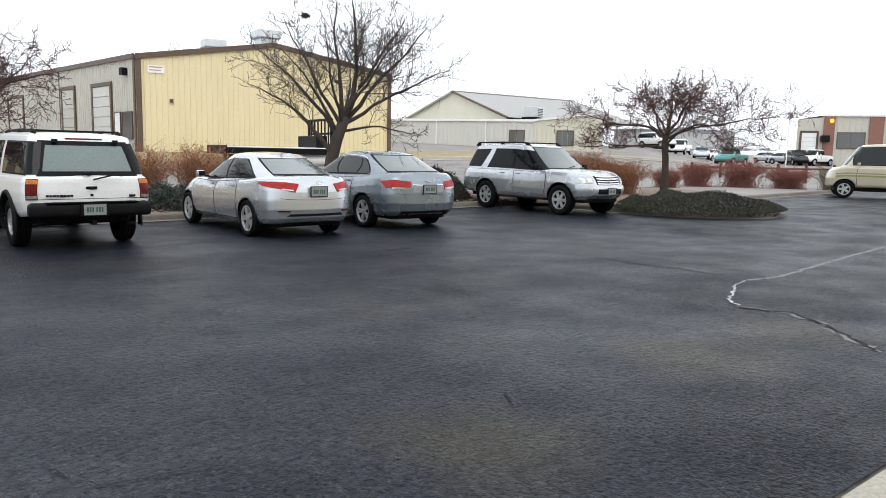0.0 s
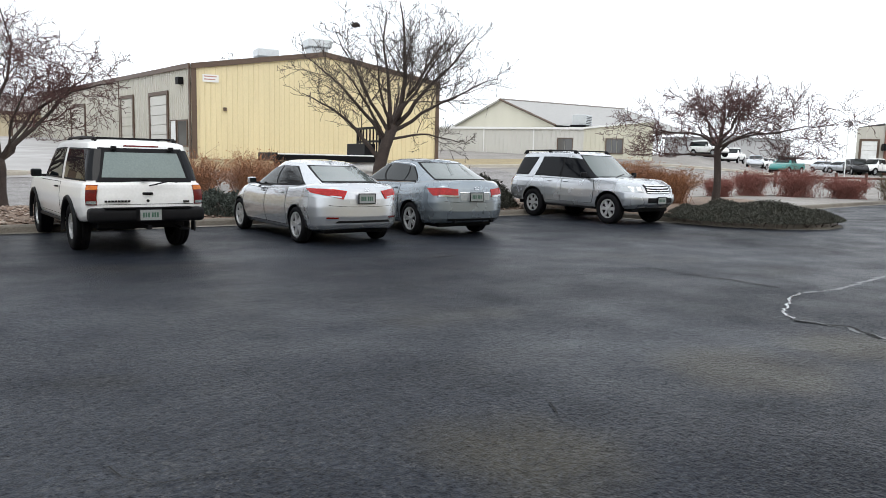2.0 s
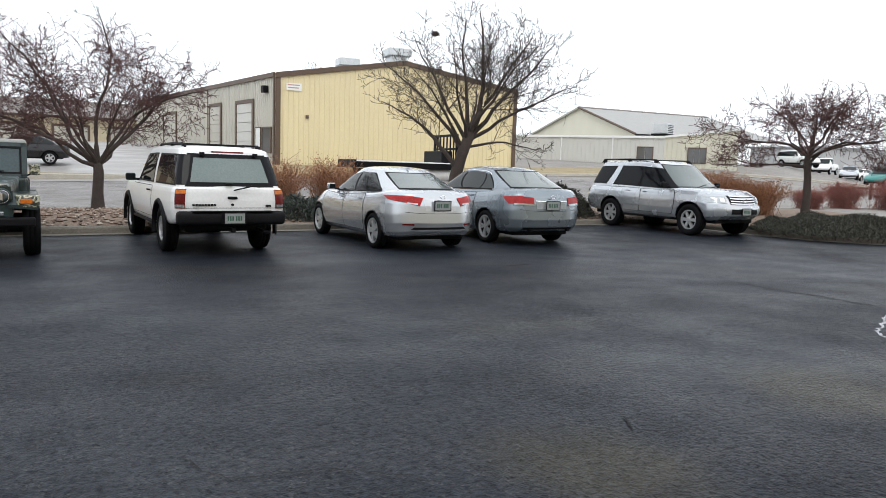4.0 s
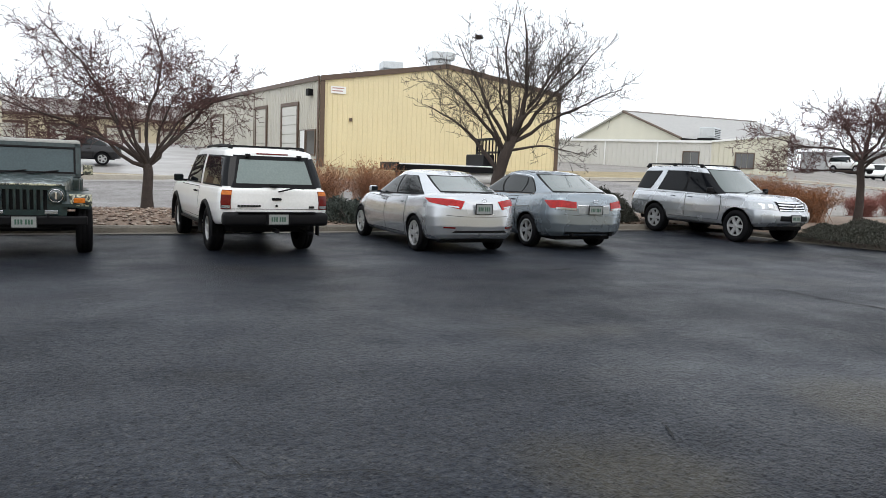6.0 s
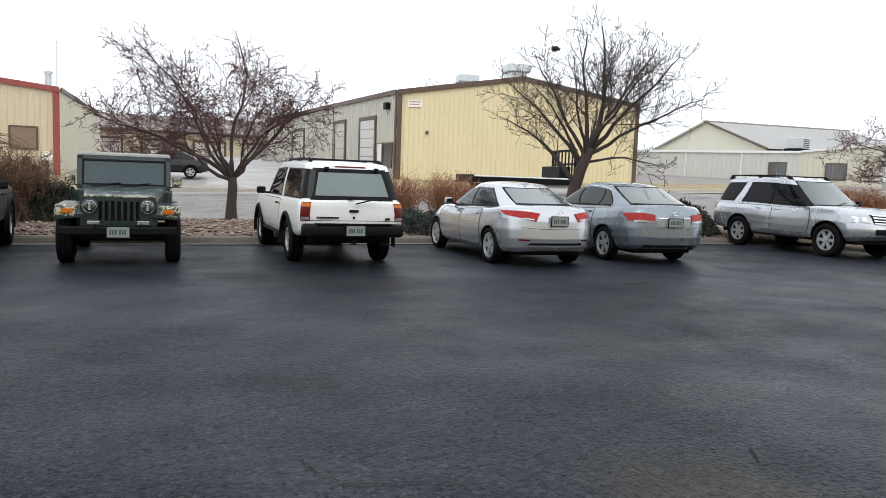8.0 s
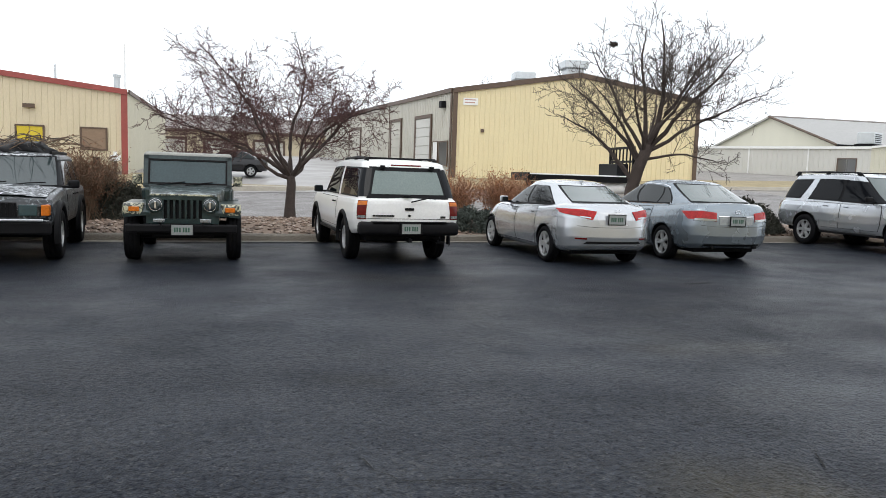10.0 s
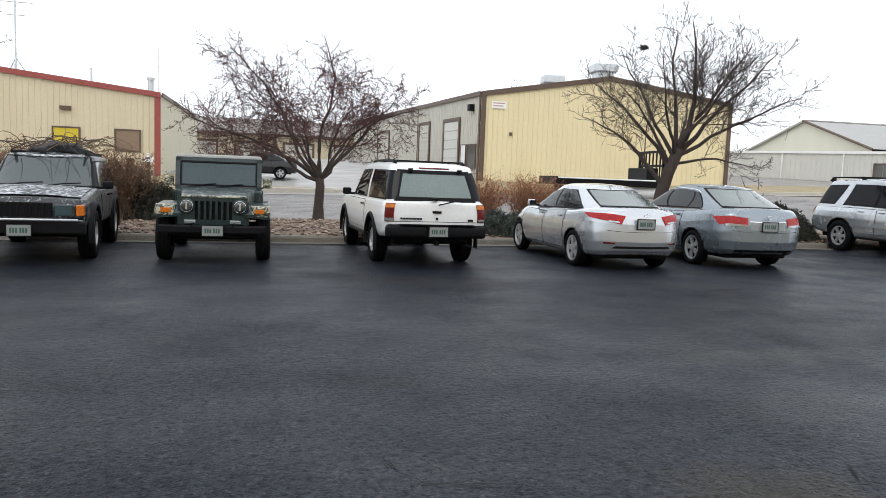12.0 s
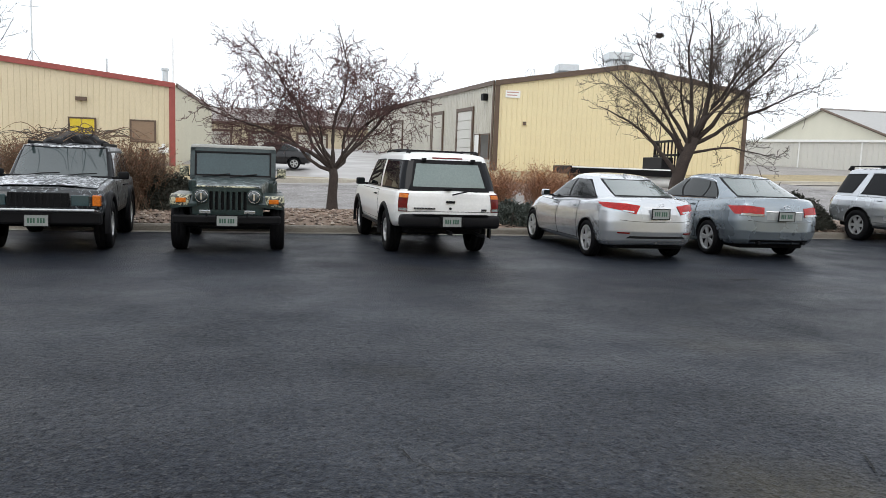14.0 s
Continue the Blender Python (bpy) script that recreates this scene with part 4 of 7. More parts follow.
# white off-roader with a black rear bumper
def white_suv(at):
    zt = [(-1.05, 1.06), (0.5, 1.055), (2.0, 1.05), (2.4, 1.06), (3.0, 1.03), (3.5, 0.98), (3.7, 0.9)]
    lev = [(0, -0.98, 3.6, 0.82), (0.1, -1.02, 3.66, 0.855), (0.35, -1.03, 3.7, 0.885), (0.6, -1.03, 3.69, 0.89), (0.85, -1.02, 3.62, 0.875), (0.96, -1.01, 3.55, 0.855), (1.0, -0.99, 3.48, 0.83)]
    ob, body, roof, low, top = car("white_suv", "white boxy two-door off-roader with a black rear bumper", at, dict(
        hw=0.89, wb=2.83, rear=-1.05, front=3.7, paint=WHITEP, wheel=(0.365, 0.235, 0.20, 5), arch=0.43, clear=0.36, sill=0.52, levels=lev, crown=0.02, tuck=0.03,
        zb=[(-1.05, 0.56), (-0.6, 0.48), (0.5, 0.42), (2.6, 0.42), (3.3, 0.42), (3.7, 0.5)], zt=zt, nr=2.8, nf=2.6, rr=0.16, rf=0.45,
        glass_y=(-1.0, -0.74, 1.72, 2.45), glass_hw=(0.845, 0.70), roof=[(-1.0, 1.63), (-0.5, 1.665), (0.8, 1.685), (1.6, 1.66), (2.4, 1.55)], gnr=2.8, gnf=2.6, grr=0.2, grf=0.35,
        win_z=(const(1.10), line((-0.85, 1.52), (1.5, 1.55), (1.75, 1.50), (2.35, 1.12))),
        panes=[(-0.80, -0.68, 0.42, 0.46), (0.62, 0.66, 2.20, 1.66)], screen=(0.70, 0.60), screen_z=(1.12, 1.60),
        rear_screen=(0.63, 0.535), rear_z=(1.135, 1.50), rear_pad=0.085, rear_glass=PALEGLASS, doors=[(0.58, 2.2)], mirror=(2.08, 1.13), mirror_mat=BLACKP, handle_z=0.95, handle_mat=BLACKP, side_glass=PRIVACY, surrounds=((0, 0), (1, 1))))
    for sg in (1, -1):
        wrap = "s" if sg > 0 else "l"
        q = [(("r", sg * 0.715), 0.74), ((wrap, -0.94), 0.74), ((wrap, -0.92), 1.03), (("r", sg * 0.69), 1.03)]
        lamp = part("tail_lamp", low.patch(q if sg > 0 else [q[1], q[0], q[3], q[2]], 0.012, 10, 5), REDLENS2, body, "tall tail lamp with amber top", smooth=True)
        for z0, z1, m in ((0.96, 1.018, AMBER), (0.755, 0.80, CLEARLENS)):
            q = [(("r", sg * (0.725 if z0 < 0.9 else 0.70)), z0), ((wrap, -0.945 if z0 < 0.9 else -0.93), z0), ((wrap, -0.945 if z0 < 0.9 else -0.93), z1), (("r", sg * (0.725 if z0 < 0.9 else 0.70)), z1)]
            part("lamp_lens", low.patch(q if sg > 0 else [q[1], q[0], q[3], q[2]], 0.018, 6, 2), m, lamp, smooth=True)
        arch_flare(ob, 0 if sg > 0 else 2.83, 0.365, 0.43, 0.885, BLACKP, 0.06, 0.02)
        pil = [(("r", sg * 0.67), 1.09), ((wrap, -0.74), 1.09), ((wrap, -0.64), 1.53), (("r", sg * 0.57), 1.545)]
        part("tinted_corner_glass", top.patch(pil if sg > 0 else [pil[1], pil[0], pil[3], pil[2]], 0.0055, 12, 6), PRIVACY, roof, smooth=True)
        part("side_step", box((sg * 0.74, 0.5, 0.40), (sg * 0.88, 2.3, 0.45), 0.015), BLACKP, ob)
    part("rear_bumper", box((-0.825, -1.13, 0.49), (0.825, -0.90, 0.70), 0.06, None, 3), BLACKP, ob, "black plastic rear bumper", smooth=True)
    part("bumper_step_pad", box((-0.62, -1.15, 0.695), (0.62, -1.0, 0.708), 0.004), RUBBER, ob)
    part("number_plate_recess", box((-0.19, -1.152, 0.51), (0.19, -1.125, 0.685), 0.004), BLACKP, ob)
    part("tailgate_shut_line", low.patch([(("r", -0.71), 0.742), (("r", 0.71), 0.742), (("r", 0.71), 0.750), (("r", -0.71), 0.750)], 0.002, 10, 1), BLACKP, body)
    part("tailgate_handle", box((-0.075, -1.055, 0.885), (0.075, -1.02, 0.925), 0.012), BLACKP, body)
    part("tailgate_lock", tube([(0, -1.05, 0.80), (0, -1.02, 0.80)], 0.02, 12), BLACKP, body)
    part("lettering_bars", merged(*[box_vf((-0.60 + i * 0.045, -1.042, 0.782), (-0.565 + i * 0.045, -1.03, 0.81)) for i in range(8)]), BLACKP, body)
    part("badge", box((0.52, -1.043, 0.765), (0.61, -1.028, 0.80), 0.006), BLACKPAINT, body)
    part("rear_wiper", tube([(0.42, -1.07, 1.075), (0.30, -1.075, 1.09), (0.02, -1.055, 1.02)], 0.012, 6), BLACKP, ob)
    part("wiper_hub", box((-0.10, -1.045, 1.095), (0.02, -0.99, 1.125), 0.01), BLACKP, ob)
    for sx in (-0.40, 0.42):
        part("glass_hinge", box((sx - 0.035, -0.83, 1.535), (sx + 0.035, -0.76, 1.59), 0.01), BLACKP, roof)
    part("brake_light", top.patch([(("r", -0.26), 1.585), (("r", 0.26), 1.585), (("r", 0.26), 1.605), (("r", -0.26), 1.605)], 0.008, 6, 1), REDLENS2, roof)
    rack(ob, -0.55, 1.35, 0.58, 1.665, BLACKP, (-0.3, 1.0), 0.045)
    part("tow_hitch", box((-0.03, -1.12, 0.38), (0.03, -0.9, 0.44), 0.006), BLACKP, ob)
    part("exhaust_pipe", tube([(0.5, -0.6, 0.40), (0.52, -0.98, 0.37), (0.60, -1.04, 0.36)], 0.026, 10), BLACKP, ob)
    part("spare_tyre", lathe_z(0.34, 0.20, -0.35, 0.46), RUBBER, ob, smooth=True)
    plate(ob, -1.165, 0.60, -1)
    return ob


def lathe_z(r, w, y, z):
    v, f = lathe([(-w / 2, r * 0.5), (-w / 2, r * 0.95), (0, r), (w / 2, r * 0.95), (w / 2, r * 0.5)], 24)
    return [(b, c + y, a + z) for a, b, c in v], f


# silver off-roader facing the car park
def silver_suv(at):
    zt = [(-1.08, 1.10), (0.3, 1.12), (1.8, 1.10), (2.4, 1.14), (3.0, 1.12), (3.5, 1.06), (3.7, 0.98)]
    lev = [(0, -1.1, 3.55, 0.86), (0.12, -1.16, 3.66, 0.90), (0.35, -1.18, 3.7, 0.93), (0.6, -1.16, 3.66, 0.935), (0.82, -1.12, 3.60, 0.915), (0.94, -1.09, 3.50, 0.88), (1.0, -1.06, 3.40, 0.84)]
    ob, body, roof, low, top = car("silver_suv", "silver four-door off-roader backed up to the kerb", at, dict(
        hw=0.935, wb=2.79, rear=-1.16, front=3.7, paint=SILVER_WARM, wheel=(0.385, 0.255, 0.24, 6), arch=0.45, clear=0.33, sill=0.50, levels=lev, crown=0.03, tuck=0.01,
        zb=[(-1.08, 0.50), (-0.6, 0.44), (0.5, 0.40), (2.6, 0.40), (3.3, 0.40), (3.7, 0.46)], zt=zt, nr=2.6, nf=2.5, rr=0.3, rf=0.6,
        glass_y=(-1.08, -0.76, 1.62, 2.48), glass_hw=(0.87, 0.70), roof=[(-1.0, 1.71), (-0.5, 1.775), (0.8, 1.805), (1.5, 1.78), (2.4, 1.64)], gnr=2.6, gnf=2.6, grr=0.28, grf=0.4,
        win_z=(line((-0.9, 1.20), (0, 1.17), (2.3, 1.15)), line((-0.75, 1.60), (0.8, 1.67), (1.45, 1.65), (1.7, 1.56), (2.3, 1.18))),
        panes=[(-0.88, -0.62, -0.30, 0.02), (0.02, 0.26, 0.98, 1.0), (1.06, 1.08, 2.26, 1.62)], screen=(0.74, 0.60), screen_z=(1.17, 1.71),
        rear_screen=(0.66, 0.58), rear_z=(1.16, 1.58), doors=[(0.50, 1.08), (1.11, 2.22)], mirror=(2.02, 1.22), mirror_mat=BLACKP, front_glass=REARGLASS, handle_z=1.02, side_glass=PRIVACY, surrounds=((0, 0), (1, 2))))
    for sg in (1, -1):
        wrap = "s" if sg > 0 else "l"
        q = [((wrap, 3.22), 0.84), (("f", sg * 0.50), 0.82), (("f", sg * 0.52), 0.985), ((wrap, 3.10), 1.0)]
        hl = part("headlamp", low.patch(q if sg > 0 else [q[1], q[0], q[3], q[2]], 0.014, 14, 5), CLEARLENS, body, "clear wraparound headlamp", smooth=True)
        q = [(("f", sg * 0.68), 0.86), (("f", sg * 0.58), 0.86), (("f", sg * 0.58), 0.95), (("f", sg * 0.68), 0.95)]
        part("lamp_reflector", low.patch(q if sg > 0 else [q[1], q[0], q[3], q[2]], 0.019, 4, 3), CHROME, hl)
        q = [(("f", sg * 0.72), 0.60), (("f", sg * 0.52), 0.60), (("f", sg * 0.52), 0.68), (("f", sg * 0.72), 0.68)]
        part("fog_lamp", low.patch(q if sg > 0 else [q[1], q[0], q[3], q[2]], 0.03, 6, 3), CLEARLENS, body, "fog lamp in the bumper")
        q = [((wrap, -0.98), 0.92), (("r", sg * 0.72), 0.92), (("r", sg * 0.72), 1.08), ((wrap, -0.9), 1.08)]
        part("tail_lamp", low.patch(q if sg < 0 else [q[1], q[0], q[3], q[2]], 0.012, 8, 4), REDLENS2, body)
        q = [((wrap, 0.50), 0.66), ((wrap, 2.24), 0.66), ((wrap, 2.24), 0.73), ((wrap, 0.50), 0.73)]
        part("side_moulding", low.patch(q if sg > 0 else [q[1], q[0], q[3], q[2]], 0.022, 12, 2), SILVER_WARM, body, smooth=True)
        part("running_board", box((sg * 0.78, 0.55, 0.36), (sg * 0.95, 2.25, 0.41), 0.015), BLACKP, ob)
    gr = part("grille", low.patch([(("f", 0.43), 0.80), (("f", -0.43), 0.80), (("f", -0.46), 1.0), (("f", 0.46), 1.0)], 0.012, 12, 4), BLACKP, body, "grille with chrome bars", smooth=True)
    for z0 in (0.805, 0.865, 0.925, 0.975):
        part("grille_bar", low.patch([(("f", 0.43), z0), (("f", -0.43), z0), (("f", -0.43), z0 + 0.026), (("f", 0.43), z0 + 0.026)], 0.026, 12, 1), CHROME, gr)
    part("badge", tube([(0.05 * math.cos(t / 10 * math.pi), 3.685, 0.905 + 0.05 * math.sin(t / 10 * math.pi)) for t in range(21)], 0.009, 6), CHROME, gr)
    part("front_bumper", low.patch([(("s", 3.3), 0.52), (("l", 3.3), 0.52), (("l", 3.3), 0.77), (("s", 3.3), 0.77)], 0.035, 40, 4), SILVER_WARM, body, smooth=True)
    part("bumper_intake", low.patch([(("f", 0.45), 0.585), (("f", -0.45), 0.585), (("f", -0.45), 0.68), (("f", 0.45), 0.68)], 0.045, 12, 2), BLACKP, body)
    rack(ob, -0.75, 1.45, 0.60, 1.775, BLACKP, (-0.3, 0.9), 0.06)
    plate(ob, 3.752, 0.63, 1)
    for x in (-0.15, 0.35):
        wiper(ob, [(x, 2.52, 1.155), (x - 0.3, 2.42, 1.21), (x - 0.5, 2.36, 1.235)])
    return ob


# dark streaked off-roader with evergreen trees tied on the roof
def streaked_suv(at):
    zt = [(-0.9, 1.04), (1.6, 1.04), (1.95, 1.06), (2.6, 1.01), (3.2, 0.94), (3.33, 0.89)]
    lev = [(0, -0.85, 3.25, 0.82), (0.12, -0.88, 3.31, 0.845), (0.4, -0.9, 3.33, 0.86), (0.8, -0.89, 3.32, 0.85), (0.94, -0.88, 3.28, 0.83), (1.0, -0.86, 3.22, 0.80)]
    ob, body, roof, low, top = car("streaked_suv", "dark boxy off-roader with frost-streaked bonnet and a loaded roof", at, dict(
        hw=0.86, wb=2.58, rear=-0.9, front=3.33, paint=FROSTDARK, roof_paint=FROSTDARK, wheel=(0.38, 0.25, 0.20, 5), arch=0.45, clear=0.40, sill=0.58, levels=lev, crown=0.02, tuck=-0.03,
        zb=[(-0.9, 0.58), (0.5, 0.50), (2.4, 0.50), (3.33, 0.56)], zt=zt, nr=2.8, nf=3, rr=0.12, rf=0.18,
        glass_y=(-0.86, -0.66, 1.38, 1.92), glass_hw=(0.82, 0.665), roof=[(-0.9, 1.56), (0, 1.60), (1.2, 1.60), (1.9, 1.50)], gnr=2.8, gnf=2.6, grr=0.16, grf=0.25,
        win_z=(const(1.09), line((-0.7, 1.48), (1.3, 1.49), (1.8, 1.13))),
        panes=[(-0.72, -0.58, -0.02, 0.02), (0.08, 0.10, 0.72, 0.74), (0.80, 0.82, 1.74, 1.34)], screen=(0.72, 0.62), screen_z=(1.09, 1.545),
        rear_screen=(0.66, 0.56), rear_z=(1.10, 1.49), doors=[(0.50, 0.80), (0.83, 1.74)], mirror=(1.66, 1.12), mirror_mat=BLACKP, handle_z=0.94, handle_mat=BLACKP, front_glass=HAZEGLASS, side_glass=PRIVACY))
    for y in (0, 2.58):
        arch_flare(ob, y, 0.38, 0.45, 0.85, BLACKP, 0.07, 0.05)
    part("bonnet", low_top(low, 2.02, 3.14, 0.74, 0.012), FROST, body, "bonnet streaked with frost", smooth=True)
    gr = part("grille", box((-0.40, 3.335, 0.68), (0.40, 3.355, 0.89), 0.01), BLACKP, ob)
    for i in range(10):
        x = -0.36 + 0.08 * i
        part("grille_bar", box((x - 0.012, 3.353, 0.695), (x + 0.012, 3.372, 0.875), 0.005), BLACKP, gr)
    for sg in (1, -1):
        hl = part("headlamp", box((sg * 0.42 if sg > 0 else -0.66, 3.33, 0.70), (0.66 if sg > 0 else -0.42, 3.36, 0.86), 0.012), TINTGLASS, ob, "rectangular headlamp")
        part("corner_lamp", box((0.70 if sg > 0 else -0.81, 3.20, 0.70), (0.81 if sg > 0 else -0.70, 3.345, 0.86), 0.015), AMBER, ob, "amber corner lamp")
    bp = part("front_bumper", box((-0.84, 3.30, 0.44), (0.84, 3.50, 0.63), 0.03), BLACKP, ob)
    part("bull_bar", tube([(-0.75, 3.52, 0.65), (0.75, 3.52, 0.65)], 0.02, 8), GALV, ob, smooth=True)
    plate(ob, 3.515, 0.50, 1)
    part("frost_strip", top.patch([(("f", 0.60), 1.56), (("f", -0.60), 1.56), (("f", -0.58), 1.59), (("f", 0.58), 1.59)], 0.008, 14, 2), FROST, roof, "frost along the roof edge")
    part("bumper_frost", box((-0.80, 3.33, 0.63), (0.80, 3.48, 0.642), 0.004), FROST, bp, "frost on the bumper top")
    for x in (0.0, 0.55):
        wiper(ob, [(x, 2.0, 1.08), (x - 0.3, 1.88, 1.125), (x - 0.55, 1.84, 1.14)])
    return ob


def low_top(low, y0, y1, w, lift):
    """A panel on the top of a lower body."""
    v, f, n, c = [], [], 14, 10
    for i in range(n + 1):
        y = y0 + (y1 - y0) * i / n
        for j in range(c + 1):
            x = w * (2 * j / c - 1)
            v.append((x, y, low.zt(y) + 0.02 * (1 - (x / 0.85) ** 2) + lift + (0.015 if 2 <= j <= c - 2 else 0)))
    for i in range(n):
        for j in range(c):
            a = i * (c + 1) + j
            f.append((a, a + 1, a + c + 2, a + c + 1))
    return v, f


# open-style dark green jeep with a hard top
def jeep(at):
    ob = thing("dark_green_jeep", "dark green boxy jeep with round headlamps facing the car park", "jeep", "parked cars", at)
    tub = part("tub", box((-0.74, -0.62, 0.58), (0.74, 1.40, 1.08), 0.05, None, 3), GREENP, ob, smooth=False)
    bm = box((-0.62, 1.36, 0.86), (0.62, 2.74, 1.13), 0.05, None, 3)
    for v in bm.verts:
        t = max(0, min(1, (v.co.y - 1.36) / 1.38))
        v.co.x *= 1 - 0.22 * t
        v.co.z -= 0.10 * t * (v.co.z > 1.0)
        v.co.z += 0.02 * (1 - (v.co.x / 0.6) ** 2) * (v.co.z > 1.0)
    part("bonnet", bm, CAMO, ob, "mottled frosted green bonnet", smooth=True)
    part("frost_rim", box((-0.47, 2.66, 1.012), (0.47, 2.775, 1.04), 0.01), LICHEN, ob, "yellowish frost on the bonnet lip")
    part("cowl", box((-0.70, 1.22, 0.86), (0.70, 1.52, 1.10), 0.04, None, 3), GREENP, ob)
    for sg in (1, -1):
        part("engine_side", box((sg * 0.50 - 0.02, 1.4, 0.55), (sg * 0.50 + 0.02, 2.7, 0.92), 0.01), GREENP, ob)
        prof = [(1.42, 0.64), (1.62, 0.85), (1.85, 0.91), (2.45, 0.90), (2.72, 0.865), (2.84, 0.76)]
        v, f = [], []
        for y, z in prof:
            for x, dz in ((0.47, 0), (0.84, 0), (0.855, -0.05), (0.83, -0.075), (0.47, -0.04)):
                v.append((sg * x, y, z + dz))
        for i in range(len(prof) - 1):
            for k in range(5):
                f.append((i * 5 + k, i * 5 + (k + 1) % 5, (i + 1) * 5 + (k + 1) % 5, (i + 1) * 5 + k))
        f.append(tuple(range(len(v) - 5, len(v))))
        fd = part("front_wing", (v, f), GREENP, ob, "flat front wing")
        part("frost_edge", box((0.56 if sg > 0 else -0.86, 2.60, 0.872), (0.86 if sg > 0 else -0.56, 2.76, 0.895), 0.008, pose(0, 0, 0)), LICHEN, fd, "yellowish frost on the wing")
        part("turn_signal", box((0.62 if sg > 0 else -0.77, 2.83, 0.775), (0.77 if sg > 0 else -0.62, 2.862, 0.845), 0.008), AMBER, fd, "amber turn signal")
        part("wing_nose", box((0.57 if sg > 0 else -0.862, 2.70, 0.70), (0.862 if sg > 0 else -0.57, 2.845, 0.895), 0.045, None, 3), LICHEN, fd, "frosted nose of the wing", smooth=True)
        part("wing_flare", box((sg * 0.80 if sg > 0 else -0.865, 1.7, 0.80), (0.865 if sg > 0 else -0.80, 2.78, 0.835), 0.012), BLACKP, fd)
        part("rear_wing", box((sg * 0.72 if sg > 0 else -0.85, -0.42, 0.78), (0.85 if sg > 0 else -0.72, 0.42, 0.86), 0.025), GREENP, ob)
        part("mirror", box((sg * 0.75 if sg > 0 else -0.90, 1.18, 1.14), (0.90 if sg > 0 else -0.75, 1.26, 1.31), 0.02), LICHEN, ob, "frosted brownish door mirror")
        part("mirror_arm", tube([(sg * 0.70, 1.2, 1.12), (sg * 0.84, 1.22, 1.2)], 0.015, 6), BLACKP, ob)
        part("door", box((sg * 0.735 if sg > 0 else -0.75, 0.35, 0.66), (0.75 if sg > 0 else -0.735, 1.2, 1.07), 0.006), GREENP, ob)
        part("side_window", box((sg * 0.712 if sg > 0 else -0.722, 0.38, 1.12), (0.722 if sg > 0 else -0.712, 1.12, 1.56), 0.004, pose(0, 0, 0)), CARGLASS, ob)
        lamp = part("headlamp_ring", turned(0.118, 0.085, 2.80, sg * 0.395, 0.875, 0.03), GREENP, ob, "round headlamp in a green ring", smooth=True)
        part("chrome_ring", turned(0.098, 0.084, 2.812, sg * 0.395, 0.875, 0.03), CHROME, lamp, smooth=True)
        part("headlamp_lens", turned(0.085, 0.0, 2.822, sg * 0.395, 0.875, 0.03), HAZEGLASS, lamp, smooth=True)
        # upright chrome strip drawn as the vertical highlight on the lens
        part("lens_glint", box((sg * 0.395 - 0.016, 2.855, 0.82), (sg * 0.395 + 0.016, 2.868, 0.93), 0.005), CHROME, lamp)
        fog = part("fog_lamp", box((sg * 0.335 - 0.085, 2.90, 0.615), (sg * 0.335 + 0.085, 2.96, 0.675), 0.012), CLEARLENS, ob, "small rectangular fog lamp")
        part("tow_hook", tube([(sg * 0.3, 2.95, 0.58), (sg * 0.3, 3.06, 0.57), (sg * 0.3, 3.06, 0.63)], 0.015, 6), BLACKP, ob)
    # grille: frame with seven open slots
    slots = [(-0.30 + 0.085 * i + 0.02, -0.30 + 0.085 * i + 0.07) for i in range(7)]
    bars, last = [], -0.53
    part("grille_back", box((-0.30, 2.735, 0.63), (0.32, 2.755, 0.97)), BLACKP, ob)
    for x0, x1 in slots + [(0.53, 0.53)]:
        bars.append(box_vf((last, 2.755, 0.665), (x0, 2.80, 0.955)))
        last = x1
    bars += [box_vf((-0.51, 2.755, 0.955), (0.51, 2.80, 1.015)), box_vf((-0.53, 2.755, 0.59), (0.53, 2.80, 0.665))]
    part("grille", merged(*bars), GREENP, ob, "seven-slot grille panel")
    part("front_bumper", box((-0.80, 2.86, 0.47), (0.80, 3.02, 0.59), 0.02), BLACKP, ob, "black front bumper")
    part("bumper_end", box((-0.66, 2.80, 0.42), (0.66, 2.9, 0.48), 0.015), BLACKP, ob)
    plate(ob, 3.035, 0.515, 1)
    # windscreen frame and hard top
    bm = bmesh.new()
    for lo, hi in (((-0.72, 0, 0), (-0.63, 0.05, 0.55)), ((0.63, 0, 0), (0.72, 0.05, 0.55)), ((-0.71, 0, 0.49), (0.71, 0.05, 0.56)), ((-0.71, 0, 0), (0.71, 0.05, 0.06))):
        add_box(bm, lo, hi, pose(0, 1.30, 1.09, 14))
    wf = part("windscreen_frame", bm, GREENP, ob)
    part("windscreen", box((-0.645, 0.02, 0.055), (0.645, 0.032, 0.495), 0, pose(0, 1.30, 1.09, 14)), TINTGLASS, wf)
    bm = bmesh.new()
    for lo, hi in (((-0.645, 0.034, 0.055), (-0.615, 0.056, 0.495)), ((0.615, 0.034, 0.055), (0.645, 0.056, 0.495)), ((-0.615, 0.034, 0.468), (0.615, 0.056, 0.495)), ((-0.615, 0.034, 0.055), (0.615, 0.056, 0.082))):
        add_box(bm, lo, hi, pose(0, 1.30, 1.09, 14))
    part("windscreen_seal", bm, BLACKP, wf, "black rubber seal")
    part("hard_top", box((-0.72, -0.60, 1.58), (0.72, 1.20, 1.70), 0.05, None, 3), material("grey_beige_top", (0.30, 0.30, 0.28), 0.6, var=0.15, scale=4), ob, "weathered grey-beige hard top", smooth=True)
